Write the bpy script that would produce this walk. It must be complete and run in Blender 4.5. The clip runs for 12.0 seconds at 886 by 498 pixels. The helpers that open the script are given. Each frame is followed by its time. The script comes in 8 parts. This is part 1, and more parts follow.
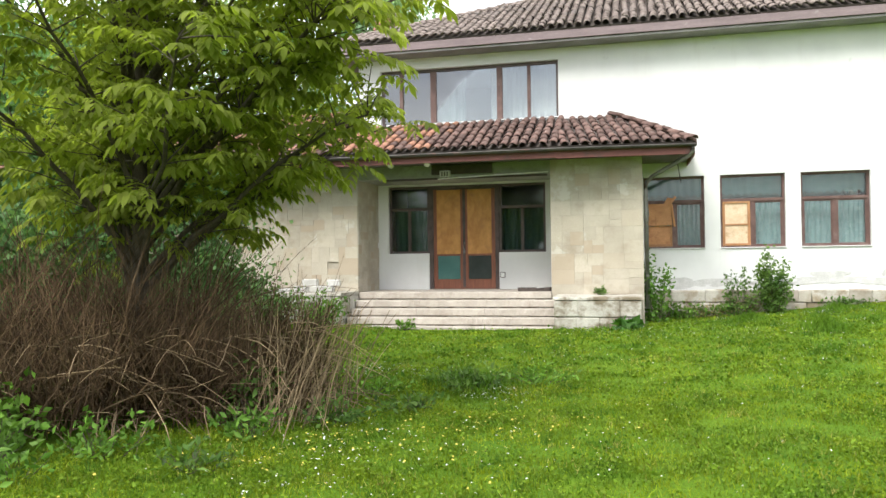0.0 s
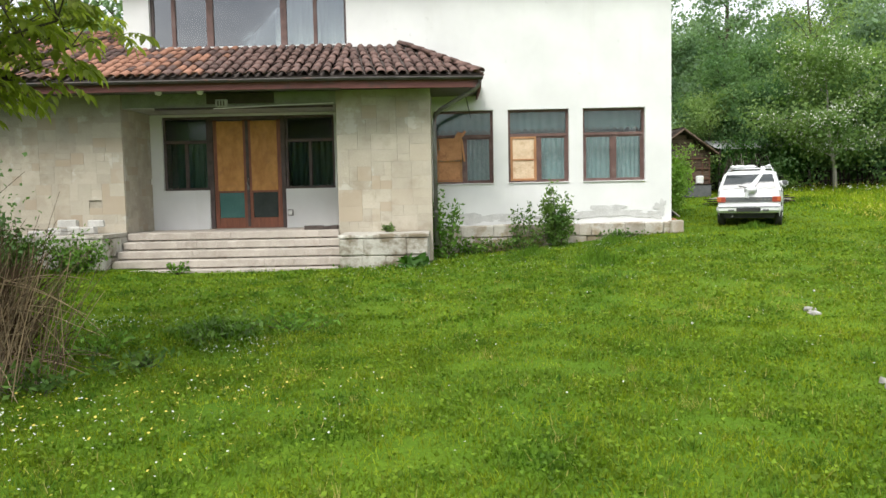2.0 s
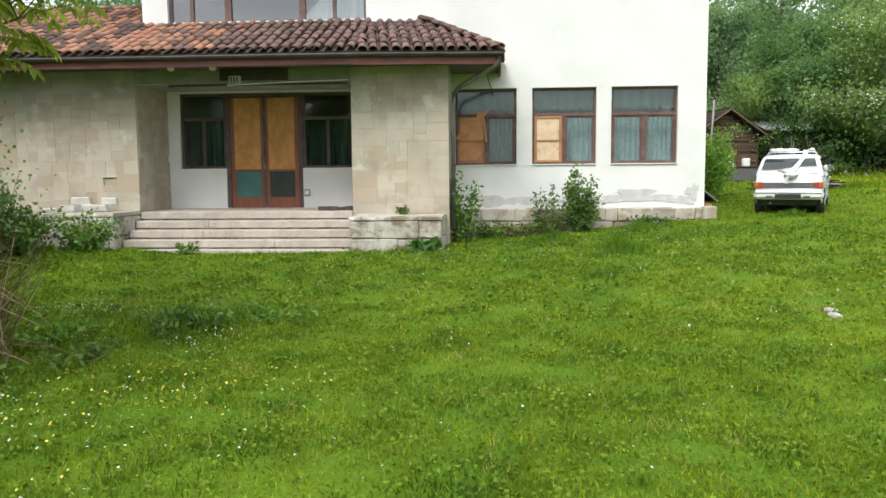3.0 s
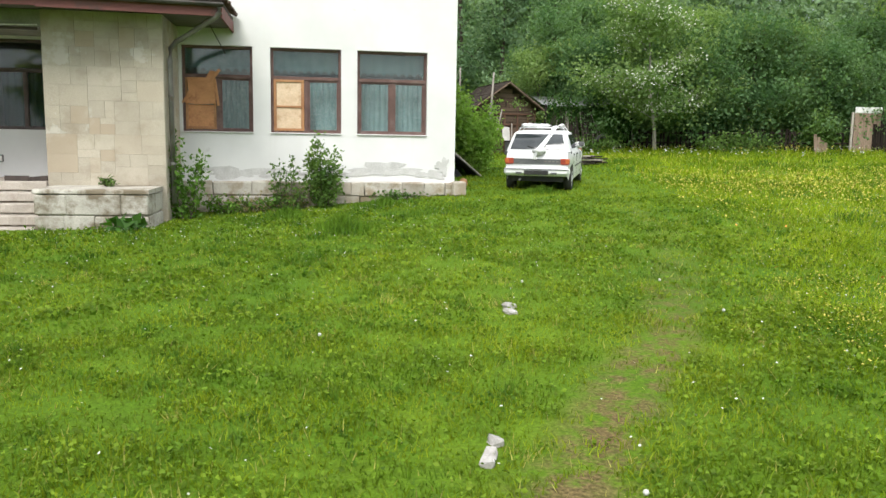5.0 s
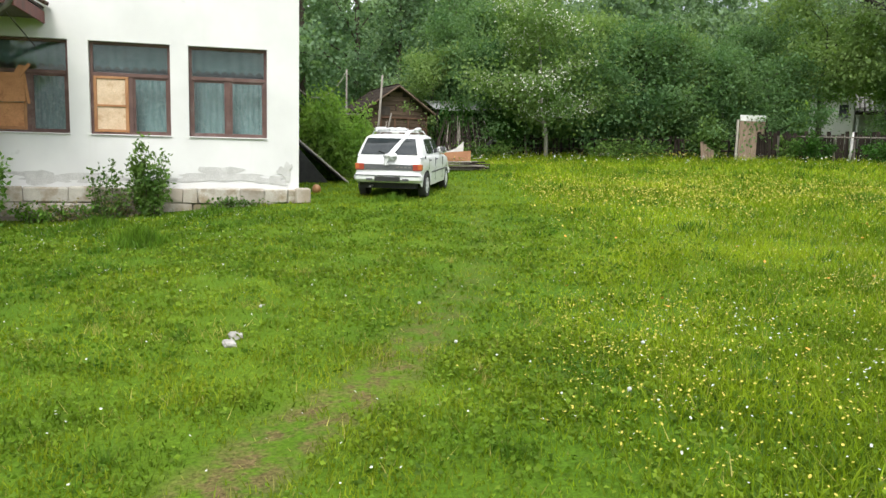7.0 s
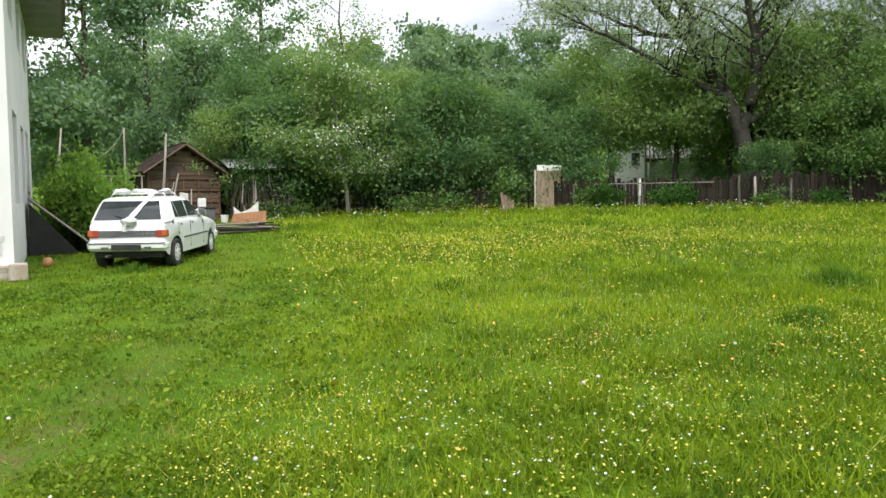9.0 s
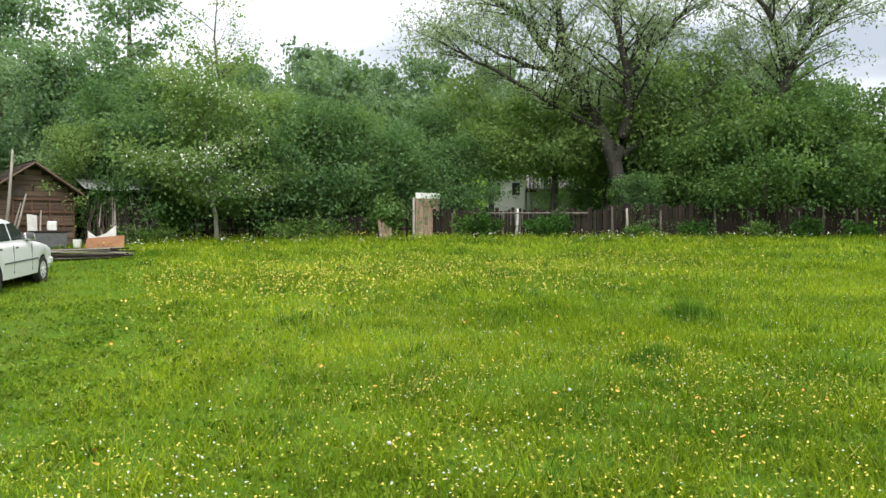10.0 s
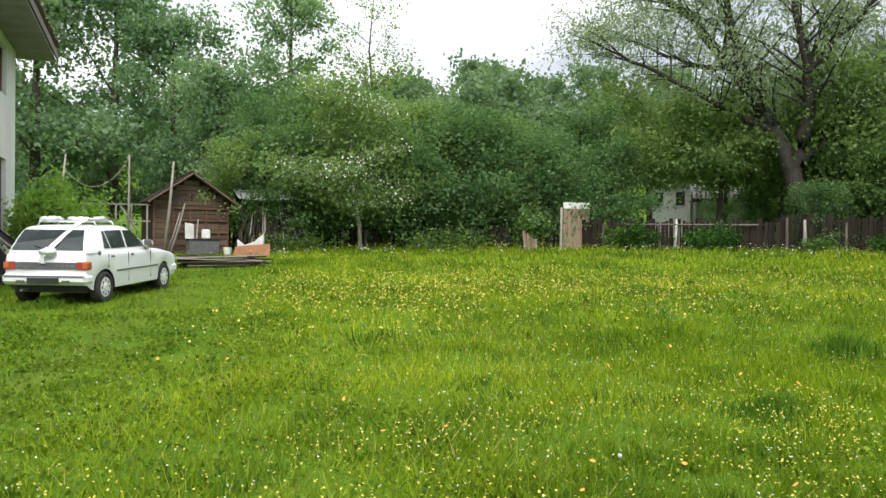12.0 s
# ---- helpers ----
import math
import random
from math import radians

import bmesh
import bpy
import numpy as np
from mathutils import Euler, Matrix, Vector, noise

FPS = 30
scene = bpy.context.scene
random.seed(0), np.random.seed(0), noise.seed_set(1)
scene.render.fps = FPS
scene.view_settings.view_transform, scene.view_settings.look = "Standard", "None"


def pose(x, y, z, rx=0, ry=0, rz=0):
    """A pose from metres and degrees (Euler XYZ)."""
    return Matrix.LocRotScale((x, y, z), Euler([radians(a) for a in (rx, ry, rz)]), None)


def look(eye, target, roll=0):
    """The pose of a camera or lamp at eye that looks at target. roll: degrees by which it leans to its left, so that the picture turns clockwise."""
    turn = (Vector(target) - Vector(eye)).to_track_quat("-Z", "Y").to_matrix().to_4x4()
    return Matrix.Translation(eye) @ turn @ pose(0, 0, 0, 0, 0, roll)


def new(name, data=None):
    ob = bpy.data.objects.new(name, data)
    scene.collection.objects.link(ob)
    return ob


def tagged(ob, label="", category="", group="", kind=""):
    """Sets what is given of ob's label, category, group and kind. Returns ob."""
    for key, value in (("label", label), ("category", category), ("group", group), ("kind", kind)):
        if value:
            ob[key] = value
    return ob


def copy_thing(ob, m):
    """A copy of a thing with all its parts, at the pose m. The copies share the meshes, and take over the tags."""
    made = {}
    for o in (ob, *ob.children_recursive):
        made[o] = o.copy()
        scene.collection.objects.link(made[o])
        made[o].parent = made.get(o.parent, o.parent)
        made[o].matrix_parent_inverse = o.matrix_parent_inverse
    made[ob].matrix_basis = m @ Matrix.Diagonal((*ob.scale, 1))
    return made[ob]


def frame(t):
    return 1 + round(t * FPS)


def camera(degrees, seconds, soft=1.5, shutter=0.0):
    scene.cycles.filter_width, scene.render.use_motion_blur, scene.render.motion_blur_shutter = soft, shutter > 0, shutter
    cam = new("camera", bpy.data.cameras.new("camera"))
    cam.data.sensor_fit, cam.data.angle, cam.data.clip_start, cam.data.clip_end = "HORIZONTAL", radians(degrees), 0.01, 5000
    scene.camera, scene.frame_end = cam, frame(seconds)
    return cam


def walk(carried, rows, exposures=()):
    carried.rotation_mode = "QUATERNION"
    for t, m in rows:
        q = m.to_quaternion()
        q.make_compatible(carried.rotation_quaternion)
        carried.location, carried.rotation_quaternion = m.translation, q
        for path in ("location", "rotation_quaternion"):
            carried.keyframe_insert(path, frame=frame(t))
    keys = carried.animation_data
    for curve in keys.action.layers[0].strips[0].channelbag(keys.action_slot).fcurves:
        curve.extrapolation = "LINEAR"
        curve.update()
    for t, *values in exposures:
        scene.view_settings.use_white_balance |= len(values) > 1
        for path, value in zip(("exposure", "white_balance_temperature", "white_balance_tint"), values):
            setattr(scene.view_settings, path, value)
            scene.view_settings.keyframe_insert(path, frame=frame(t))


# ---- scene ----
cam = camera(59.6, 12.0)
METRES, EYE, TILT, LEAN, TURN = 10.605, 1.575, 0.0, 0.0, 13.5
ROWS = [
    (0.0, 0.0, 0.0, 0.0, 0.01, 0.95, 0.74),
    (0.5, 0.0072, 0.0011, 0.0005, -1.73, 0.49, 2.0),
    (1.0, 0.019, 0.011, 0.0005, -5.93, -0.46, 1.92),
    (1.5, 0.0401, 0.0411, -0.0002, -11.53, -2.47, 1.35),
    (2.0, 0.0733, 0.0618, -0.0009, -13.28, -3.98, 1.18),
    (2.5, 0.1099, 0.0789, 0.0034, -8.95, -4.64, 0.45),
    (4.5, 0.2811, 0.1741, 0.005, -18.01, -7.98, -0.19),
    (5.0, 0.3282, 0.1834, 0.0088, -22.75, -7.79, -0.99),
    (5.5, 0.371, 0.1936, 0.007, -26.81, -8.14, -2.13),
    (6.0, 0.4179, 0.2007, 0.0078, -28.7, -7.99, -2.26),
    (6.5, 0.4648, 0.1977, 0.01, -27.93, -7.6, -1.77),
    (8.5, 0.6426, 0.216, 0.0143, -30.12, -5.97, 1.14),
    (9.0, 0.6902, 0.2203, 0.0137, -39.51, -3.12, 0.79),
    (9.5, 0.7348, 0.22, 0.0165, -45.82, -1.94, -0.21),
    (10.0, 0.7751, 0.23, 0.0173, -47.44, -1.21, 0.0),
    (10.5, 0.8163, 0.2277, 0.0171, -45.01, 0.31, 0.74),
    (11.0, 0.8554, 0.228, 0.0178, -43.52, 1.86, -0.3),
    (11.5, 0.8951, 0.2413, 0.0194, -40.13, 1.05, -0.27),
    (12.0, 0.9332, 0.2539, 0.0161, -34.6, -0.4, -0.66),
]
walk(cam, [(t, pose(0, 0, EYE, TILT, LEAN, TURN) @ pose(METRES * x, METRES * y, METRES * z, 90 + pitch, roll, yaw)) for t, x, y, z, yaw, pitch, roll in ROWS], exposures=[(0.0, 1.58), (0.5, 1.50), (1.0, 1.40), (1.5, 1.25), (2.5, 1.16), (4.5, 1.24), (5.0, 1.22), (5.5, 1.18), (8.5, 1.14), (9.5, 1.12), (10.5, 1.22), (11.5, 1.12), (12.0, 1.1)])

# ---- world and sun: a bright overcast sky ----
SUN_ELEV, SUN_AZ = 52.0, 200.0
world = bpy.data.worlds.new("overcast_sky")
scene.world = world
world.use_nodes = True
wn = world.node_tree
wn.nodes.clear()
w_out = wn.nodes.new("ShaderNodeOutputWorld")
w_sky = wn.nodes.new("ShaderNodeTexSky")
w_sky.sky_type = "NISHITA"
w_sky.sun_disc = False
w_sky.sun_elevation = radians(SUN_ELEV)
w_sky.sun_rotation = radians(SUN_AZ)
w_bg_sky = wn.nodes.new("ShaderNodeBackground")
w_bg_sky.inputs["Strength"].default_value = 0.1
w_noise = wn.nodes.new("ShaderNodeTexNoise")
w_noise.inputs["Scale"].default_value = 2.6
w_noise.inputs["Detail"].default_value = 5.0
w_noise.inputs["Roughness"].default_value = 0.5
w_ramp = wn.nodes.new("ShaderNodeValToRGB")
w_ramp.color_ramp.elements[0].position = 0.34
w_ramp.color_ramp.elements[0].color = (0.36, 0.385, 0.43, 1)
w_ramp.color_ramp.elements[1].position = 0.62
w_ramp.color_ramp.elements[1].color = (1.0, 1.0, 1.0, 1)
w_bg_cloud = wn.nodes.new("ShaderNodeBackground")
w_bg_cloud.inputs["Strength"].default_value = 1.16
w_mix = wn.nodes.new("ShaderNodeMixShader")
w_mix.inputs[0].default_value = 0.88
# an overcast sky is brighter overhead than at the horizon
w_co = wn.nodes.new("ShaderNodeTexCoord")
w_sep = wn.nodes.new("ShaderNodeSeparateXYZ")
w_up = wn.nodes.new("ShaderNodeMapRange")
w_up.inputs["From Min"].default_value, w_up.inputs["From Max"].default_value = 0.0, 1.0
w_up.inputs["To Min"].default_value, w_up.inputs["To Max"].default_value = 0.52, 1.28
w_grade = wn.nodes.new("ShaderNodeVectorMath")
w_grade.operation = "SCALE"
wn.links.new(w_co.outputs["Generated"], w_sep.inputs[0])
wn.links.new(w_sep.outputs["Z"], w_up.inputs["Value"])
w_flat = wn.nodes.new("ShaderNodeMapping")
w_flat.inputs["Scale"].default_value = (1.0, 1.0, 3.2)
wn.links.new(w_co.outputs["Generated"], w_flat.inputs[0])
wn.links.new(w_flat.outputs[0], w_noise.inputs["Vector"])
wn.links.new(w_sky.outputs[0], w_bg_sky.inputs["Color"])
wn.links.new(w_noise.outputs["Fac"], w_ramp.inputs[0])
wn.links.new(w_ramp.outputs[0], w_grade.inputs[0])
wn.links.new(w_up.outputs[0], w_grade.inputs["Scale"])
wn.links.new(w_grade.outputs[0], w_bg_cloud.inputs["Color"])
wn.links.new(w_bg_sky.outputs[0], w_mix.inputs[1])
wn.links.new(w_bg_cloud.outputs[0], w_mix.inputs[2])
wn.links.new(w_mix.outputs[0], w_out.inputs[0])

sun_data = bpy.data.lights.new("sun", "SUN")
sun_data.energy = 1.5
sun_data.angle = radians(25)
sun_data.color = (1.0, 0.97, 0.92)
sun = new("sun", sun_data)
_az, _el = radians(SUN_AZ), radians(SUN_ELEV)
sun.matrix_world = look((math.sin(_az) * math.cos(_el) * 60, math.cos(_az) * math.cos(_el) * 60, math.sin(_el) * 60), (0, 0, 0))


# ---- materials ----
def node_mat(name, rough=0.8, metal=0.0):
    m = bpy.data.materials.new(name)
    m.use_nodes = True
    nt = m.node_tree
    b = nt.nodes["Principled BSDF"]
    b.inputs["Roughness"].default_value = rough
    b.inputs["Metallic"].default_value = metal
    return m, nt, b


def coords(nt, space="Object"):
    if space == "World":
        return nt.nodes.new("ShaderNodeNewGeometry").outputs["Position"]
    return nt.nodes.new("ShaderNodeTexCoord").outputs[space]


def add_noise(nt, vec, scale, detail=4.0, rough=0.55, stretch=None):
    if stretch:
        mp = nt.nodes.new("ShaderNodeMapping")
        mp.inputs["Scale"].default_value = stretch
        nt.links.new(vec, mp.inputs[0])
        vec = mp.outputs[0]
    n = nt.nodes.new("ShaderNodeTexNoise")
    n.inputs["Scale"].default_value = scale
    n.inputs["Detail"].default_value = detail
    n.inputs["Roughness"].default_value = rough
    nt.links.new(vec, n.inputs["Vector"])
    return n.outputs["Fac"]


def add_ramp(nt, fac, stops):
    r = nt.nodes.new("ShaderNodeValToRGB")
    e = r.color_ramp.elements
    while len(e) < len(stops):
        e.new(0.5)
    for el, (p, c) in zip(e, stops):
        el.position = p
        el.color = (*c, 1)
    nt.links.new(fac, r.inputs[0])
    return r.outputs[0]


def add_mix(nt, fac, a, b, mode="MIX"):
    m = nt.nodes.new("ShaderNodeMix")
    m.data_type = "RGBA"
    m.blend_type = mode
    for sock, v in ((m.inputs[0], fac), (m.inputs[6], a), (m.inputs[7], b)):
        if isinstance(v, (int, float)):
            sock.default_value = v
        elif isinstance(v, tuple):
            sock.default_value = (*v, 1)
        else:
            nt.links.new(v, sock)
    return m.outputs[2]


def add_bump(nt, b, height, strength=0.3, dist=0.01):
    n = nt.nodes.new("ShaderNodeBump")
    n.inputs["Strength"].default_value = strength
    n.inputs["Distance"].default_value = dist
    nt.links.new(height, n.inputs["Height"])
    nt.links.new(n.outputs[0], b.inputs["Normal"])


def surface(name, dark, light, scale=6.0, fine=60.0, rough=0.8, metal=0.0, bump=0.25, vary=0.0, stain=None,
            stain_scale=1.2, stain_at=(0.55, 0.7), stretch=None, space="Object", fresh=None, bump_dist=0.006, grain=0.17, bloom=None, gloss=0.5):
    """Two-scale mottled surface; vary: brightness change from piece to piece; stain: a second colour in patches."""
    m, nt, b = node_mat(name, rough, metal)
    b.inputs["Specular IOR Level"].default_value = gloss
    v = coords(nt, space)
    big = add_noise(nt, v, scale, 5, stretch=stretch)
    small = add_noise(nt, v, fine, 3, stretch=stretch)
    col = add_ramp(nt, big, [(0.3, dark), (0.7, light)])
    speck = add_ramp(nt, small, [(0.25, (0.95 - grain,) * 3), (0.75, (0.95 + grain,) * 3)])
    col = add_mix(nt, 1.0, col, speck, "MULTIPLY")
    if stain:
        st = add_noise(nt, v, stain_scale, 6, 0.65)
        f = add_ramp(nt, st, [(stain_at[0], (0, 0, 0)), (stain_at[1], (1, 1, 1))])
        col = add_mix(nt, f, col, stain)
    if bloom:
        f = add_ramp(nt, add_noise(nt, v, 1.9, 6, 0.6), [(0.59, (0, 0, 0)), (0.645, (0.75, 0.75, 0.75))])
        col = add_mix(nt, f, col, bloom)
    if vary:
        rnd = nt.nodes.new("ShaderNodeObjectInfo").outputs["Random"]
        col = add_mix(nt, 1.0, col, add_ramp(nt, rnd, [(0.0, (1 - vary,) * 3), (1.0, (1 + vary,) * 3)]), "MULTIPLY")
        if fresh:
            rn2 = nt.nodes.new("ShaderNodeMath")
            rn2.operation = "MULTIPLY_ADD"
            rn2.inputs[1].default_value, rn2.inputs[2].default_value = 7.31, 0.0
            nt.links.new(rnd, rn2.inputs[0])
            fr = nt.nodes.new("ShaderNodeMath")
            fr.operation = "FRACT"
            nt.links.new(rn2.outputs[0], fr.inputs[0])
            f = add_ramp(nt, fr.outputs[0], [(0.72, (0, 0, 0)), (0.95, (0.75, 0.75, 0.75))])
            col = add_mix(nt, f, col, fresh)
    nt.links.new(col, b.inputs["Base Color"])
    add_bump(nt, b, small, bump, bump_dist)
    return m


def foliage(name, dark, light, scale=1.2, through_light=0.35, vary=0.12, rough=0.55, speck=0.4):
    """Leaves: colour by island and by a coarse noise, with some light passing through."""
    m, nt, b = node_mat(name, rough)
    b.inputs["Specular IOR Level"].default_value = 0.15
    v = coords(nt)
    big = add_noise(nt, v, scale, 3)
    isl = nt.nodes.new("ShaderNodeNewGeometry").outputs["Random Per Island"]
    col = add_ramp(nt, big, [(0.32, dark), (0.68, light)])
    col = add_mix(nt, 1.0, col, add_ramp(nt, isl, [(0.0, (1 - speck, 1 - speck, 1 - speck)), (1.0, (1 + speck, 1 + speck * 0.9, 1 + speck * 0.75))]), "MULTIPLY")
    rnd = nt.nodes.new("ShaderNodeObjectInfo").outputs["Random"]
    col = add_mix(nt, 1.0, col, add_ramp(nt, rnd, [(0.0, (1 - vary, 1 - vary * 0.6, 1 - vary)), (1.0, (1 + vary, 1 + vary, 1 + vary * 0.4))]), "MULTIPLY")
    nt.links.new(col, b.inputs["Base Color"])
    tr = nt.nodes.new("ShaderNodeBsdfTranslucent")
    warm = add_mix(nt, 1.0, col, (1.15, 1.25, 0.6), "MULTIPLY")
    nt.links.new(warm, tr.inputs["Color"])
    mx = nt.nodes.new("ShaderNodeMixShader")
    mx.inputs[0].default_value = through_light
    nt.links.new(b.outputs[0], mx.inputs[1])
    nt.links.new(tr.outputs[0], mx.inputs[2])
    nt.links.new(mx.outputs[0], nt.nodes["Material Output"].inputs[0])
    return m


def plaster():
    """White lime wash, greyed and peeling in patches near the ground."""
    m, nt, b = node_mat("white_plaster", 0.9)
    v = coords(nt)
    big = add_noise(nt, v, 0.9, 5)
    small = add_noise(nt, v, 45, 4)
    col = add_ramp(nt, big, [(0.3, (0.63, 0.63, 0.62)), (0.65, (0.72, 0.72, 0.71))])
    streak = add_noise(nt, v, 1.3, 5, 0.6, (2.2, 2.2, 0.22))
    f = add_ramp(nt, streak, [(0.6, (0, 0, 0)), (0.8, (0.3, 0.3, 0.3))])
    col = add_mix(nt, f, col, (0.55, 0.54, 0.50))
    spots = add_noise(nt, v, 2.3, 4, 0.6)
    f = add_ramp(nt, spots, [(0.66, (0, 0, 0)), (0.74, (0.5, 0.5, 0.5))])
    col = add_mix(nt, f, col, (0.42, 0.42, 0.40))
    nt.links.new(col, b.inputs["Base Color"])
    add_bump(nt, b, small, 0.2, 0.006)
    return m


def window_glass(name, ior=1.6):
    m, nt, b = node_mat(name, 0.02)
    nt.nodes.remove(b)
    tr = nt.nodes.new("ShaderNodeBsdfTransparent")
    tr.inputs[0].default_value = (0.82, 0.88, 0.87, 1)
    gl = nt.nodes.new("ShaderNodeBsdfGlossy")
    gl.inputs["Roughness"].default_value = 0.03
    fr = nt.nodes.new("ShaderNodeFresnel")
    fr.inputs["IOR"].default_value = ior
    mx = nt.nodes.new("ShaderNodeMixShader")
    nt.links.new(fr.outputs[0], mx.inputs[0])
    nt.links.new(tr.outputs[0], mx.inputs[1])
    nt.links.new(gl.outputs[0], mx.inputs[2])
    wav = add_noise(nt, coords(nt), 1.5, 2)
    bp = nt.nodes.new("ShaderNodeBump")
    bp.inputs["Strength"].default_value = 0.015
    bp.inputs["Distance"].default_value = 0.05
    nt.links.new(wav, bp.inputs["Height"])
    nt.links.new(bp.outputs[0], gl.inputs["Normal"])
    nt.links.new(mx.outputs[0], nt.nodes["Material Output"].inputs[0])
    return m


M_PLASTER = plaster()
M_PLASTER_BARE = surface("bare_grey_render", (0.47, 0.465, 0.45), (0.60, 0.595, 0.58), 5, 60, 0.95, bump=0.5)
M_CLAD = surface("limestone_cladding", (0.37, 0.33, 0.26), (0.49, 0.445, 0.36), 1.2, 70, 0.9, vary=0.08, stain=(0.28, 0.235, 0.17), stain_scale=1.0, stain_at=(0.52, 0.70), fresh=(0.37, 0.30, 0.215), bump=0.35, space="World", bloom=(0.50, 0.48, 0.42))
M_CLAD_BACK = surface("mortar", (0.31, 0.28, 0.22), (0.40, 0.365, 0.295), 5, 80, 0.95, bump=0.5, space="World")
M_PLINTH = surface("plinth_stone", (0.34, 0.315, 0.265), (0.51, 0.485, 0.425), 2.5, 60, 0.9, vary=0.16, stain=(0.235, 0.19, 0.125), stain_scale=2.4, stain_at=(0.48, 0.62), fresh=(0.32, 0.275, 0.22), bump=0.5, space="World")
M_STEP = surface("worn_cast_stone", (0.35, 0.31, 0.265), (0.46, 0.415, 0.36), 3, 90, 0.85, vary=0.05, stain=(0.26, 0.22, 0.18), stain_scale=1.6, stain_at=(0.52, 0.72), space="World")
M_CONCRETE = surface("grey_concrete", (0.36, 0.34, 0.29), (0.53, 0.51, 0.45), 3, 60, 0.92, stain=(0.17, 0.14, 0.095), stain_scale=2.0, stain_at=(0.47, 0.60), bump=0.5, space="World")
M_LINTEL = surface("painted_concrete", (0.25, 0.255, 0.22), (0.36, 0.365, 0.31), 3, 60, 0.9, stain=(0.15, 0.15, 0.13), stain_scale=1.6)
M_TILE = surface("old_roof_tile", (0.085, 0.052, 0.045), (0.18, 0.104, 0.085), 5, 50, 0.9, vary=0.30, stain=(0.085, 0.07, 0.062), stain_scale=3.0, stain_at=(0.5, 0.68), bump=0.5)
M_TILE_NEW = surface("orange_roof_tile", (0.20, 0.10, 0.065), (0.31, 0.155, 0.10), 5, 50, 0.9, vary=0.25, stain=(0.16, 0.09, 0.07), stain_scale=2.5, bump=0.4)
M_TILE_GREY = surface("weathered_grey_tile", (0.19, 0.155, 0.14), (0.31, 0.25, 0.22), 4, 50, 0.92, vary=0.2, stain=(0.15, 0.14, 0.13), stain_scale=1.5, bump=0.4)
M_DECK = surface("roof_boarding", (0.05, 0.04, 0.035), (0.09, 0.07, 0.06), 6, 50, 0.95)
M_FASCIA = surface("dark_red_fascia", (0.13, 0.045, 0.04), (0.21, 0.075, 0.065), 3, 40, 0.7, stain=(0.075, 0.055, 0.05), stain_scale=1.5, stretch=(0.4, 3, 3))
M_FASCIA_GREY = surface("weathered_violet_fascia", (0.16, 0.12, 0.125), (0.25, 0.19, 0.195), 2, 40, 0.75, stain=(0.42, 0.40, 0.40), stain_scale=1.1, stain_at=(0.66, 0.72), stretch=(0.4, 3, 3))
M_SOFFIT = surface("dark_soffit_boards", (0.10, 0.09, 0.085), (0.17, 0.155, 0.145), 3, 40, 0.9, stretch=(0.5, 5, 5))
M_SOFFIT_MAIN = surface("grey_soffit", (0.20, 0.19, 0.19), (0.30, 0.285, 0.285), 2, 40, 0.85)
M_FRAME = surface("red_brown_window_paint", (0.085, 0.045, 0.038), (0.16, 0.09, 0.076), 6, 60, 0.55, stain=(0.16, 0.12, 0.11), stain_scale=3, stain_at=(0.55, 0.75))
M_DOORWOOD = surface("varnished_brown_wood", (0.17, 0.06, 0.035), (0.29, 0.105, 0.06), 5, 50, 0.45, stretch=(4, 4, 0.4))
M_PLY = surface("yellow_plywood", (0.42, 0.19, 0.05), (0.60, 0.30, 0.09), 5, 60, 0.6, stretch=(1.6, 1.6, 0.9), stain=(0.36, 0.17, 0.06), stain_scale=3.0, stain_at=(0.55, 0.75))
M_BOARD_ORANGE = surface("orange_fibreboard", (0.44, 0.20, 0.085), (0.60, 0.30, 0.14), 4, 50, 0.7, stain=(0.29, 0.12, 0.05), stain_scale=5.0, stain_at=(0.55, 0.72))
M_BOARD_PALE = surface("pale_plywood", (0.54, 0.38, 0.24), (0.70, 0.55, 0.39), 5, 60, 0.7, stain=(0.42, 0.27, 0.15), stain_scale=4.0)
M_BOARD_FRAME = surface("honey_wood_sash", (0.30, 0.135, 0.055), (0.42, 0.215, 0.095), 5, 60, 0.5)
M_GLASS = window_glass("window_glass", 1.6)
M_CURTAIN_DARK = surface("dark_teal_curtain", (0.035, 0.07, 0.068), (0.07, 0.125, 0.12), 5, 26, 0.9, stretch=(5, 5, 0.7))
M_GLASS_UP = window_glass("upper_window_glass", 3.3)
M_TEAL_GLASS = surface("teal_painted_panel", (0.045, 0.14, 0.13), (0.075, 0.19, 0.175), 3, 40, 0.3)
M_DARK_PANEL = surface("dark_panel", (0.022, 0.03, 0.03), (0.04, 0.05, 0.048), 3, 40, 0.25)
M_CURTAIN = surface("teal_net_curtain", (0.17, 0.28, 0.29), (0.32, 0.44, 0.45), 5, 26, 0.9, stretch=(5, 5, 0.7), stain=(0.40, 0.51, 0.51), stain_scale=13.0, stain_at=(0.5, 0.72))
M_CURTAIN_TOP = surface("pale_teal_valance", (0.22, 0.34, 0.35), (0.33, 0.45, 0.46), 4, 26, 0.9)
M_CURTAIN_WHITE = surface("white_curtain", (0.60, 0.63, 0.64), (0.76, 0.78, 0.78), 2, 30, 0.9, stretch=(4, 4, 0.5))
M_INTERIOR = surface("dim_interior_paint", (0.20, 0.24, 0.23), (0.28, 0.32, 0.30), 2, 40, 0.9)
M_METAL_GREY = surface("grey_sheet_metal", (0.17, 0.16, 0.155), (0.28, 0.27, 0.26), 5, 60, 0.5, 0.6, stain=(0.17, 0.11, 0.08), stain_scale=3)
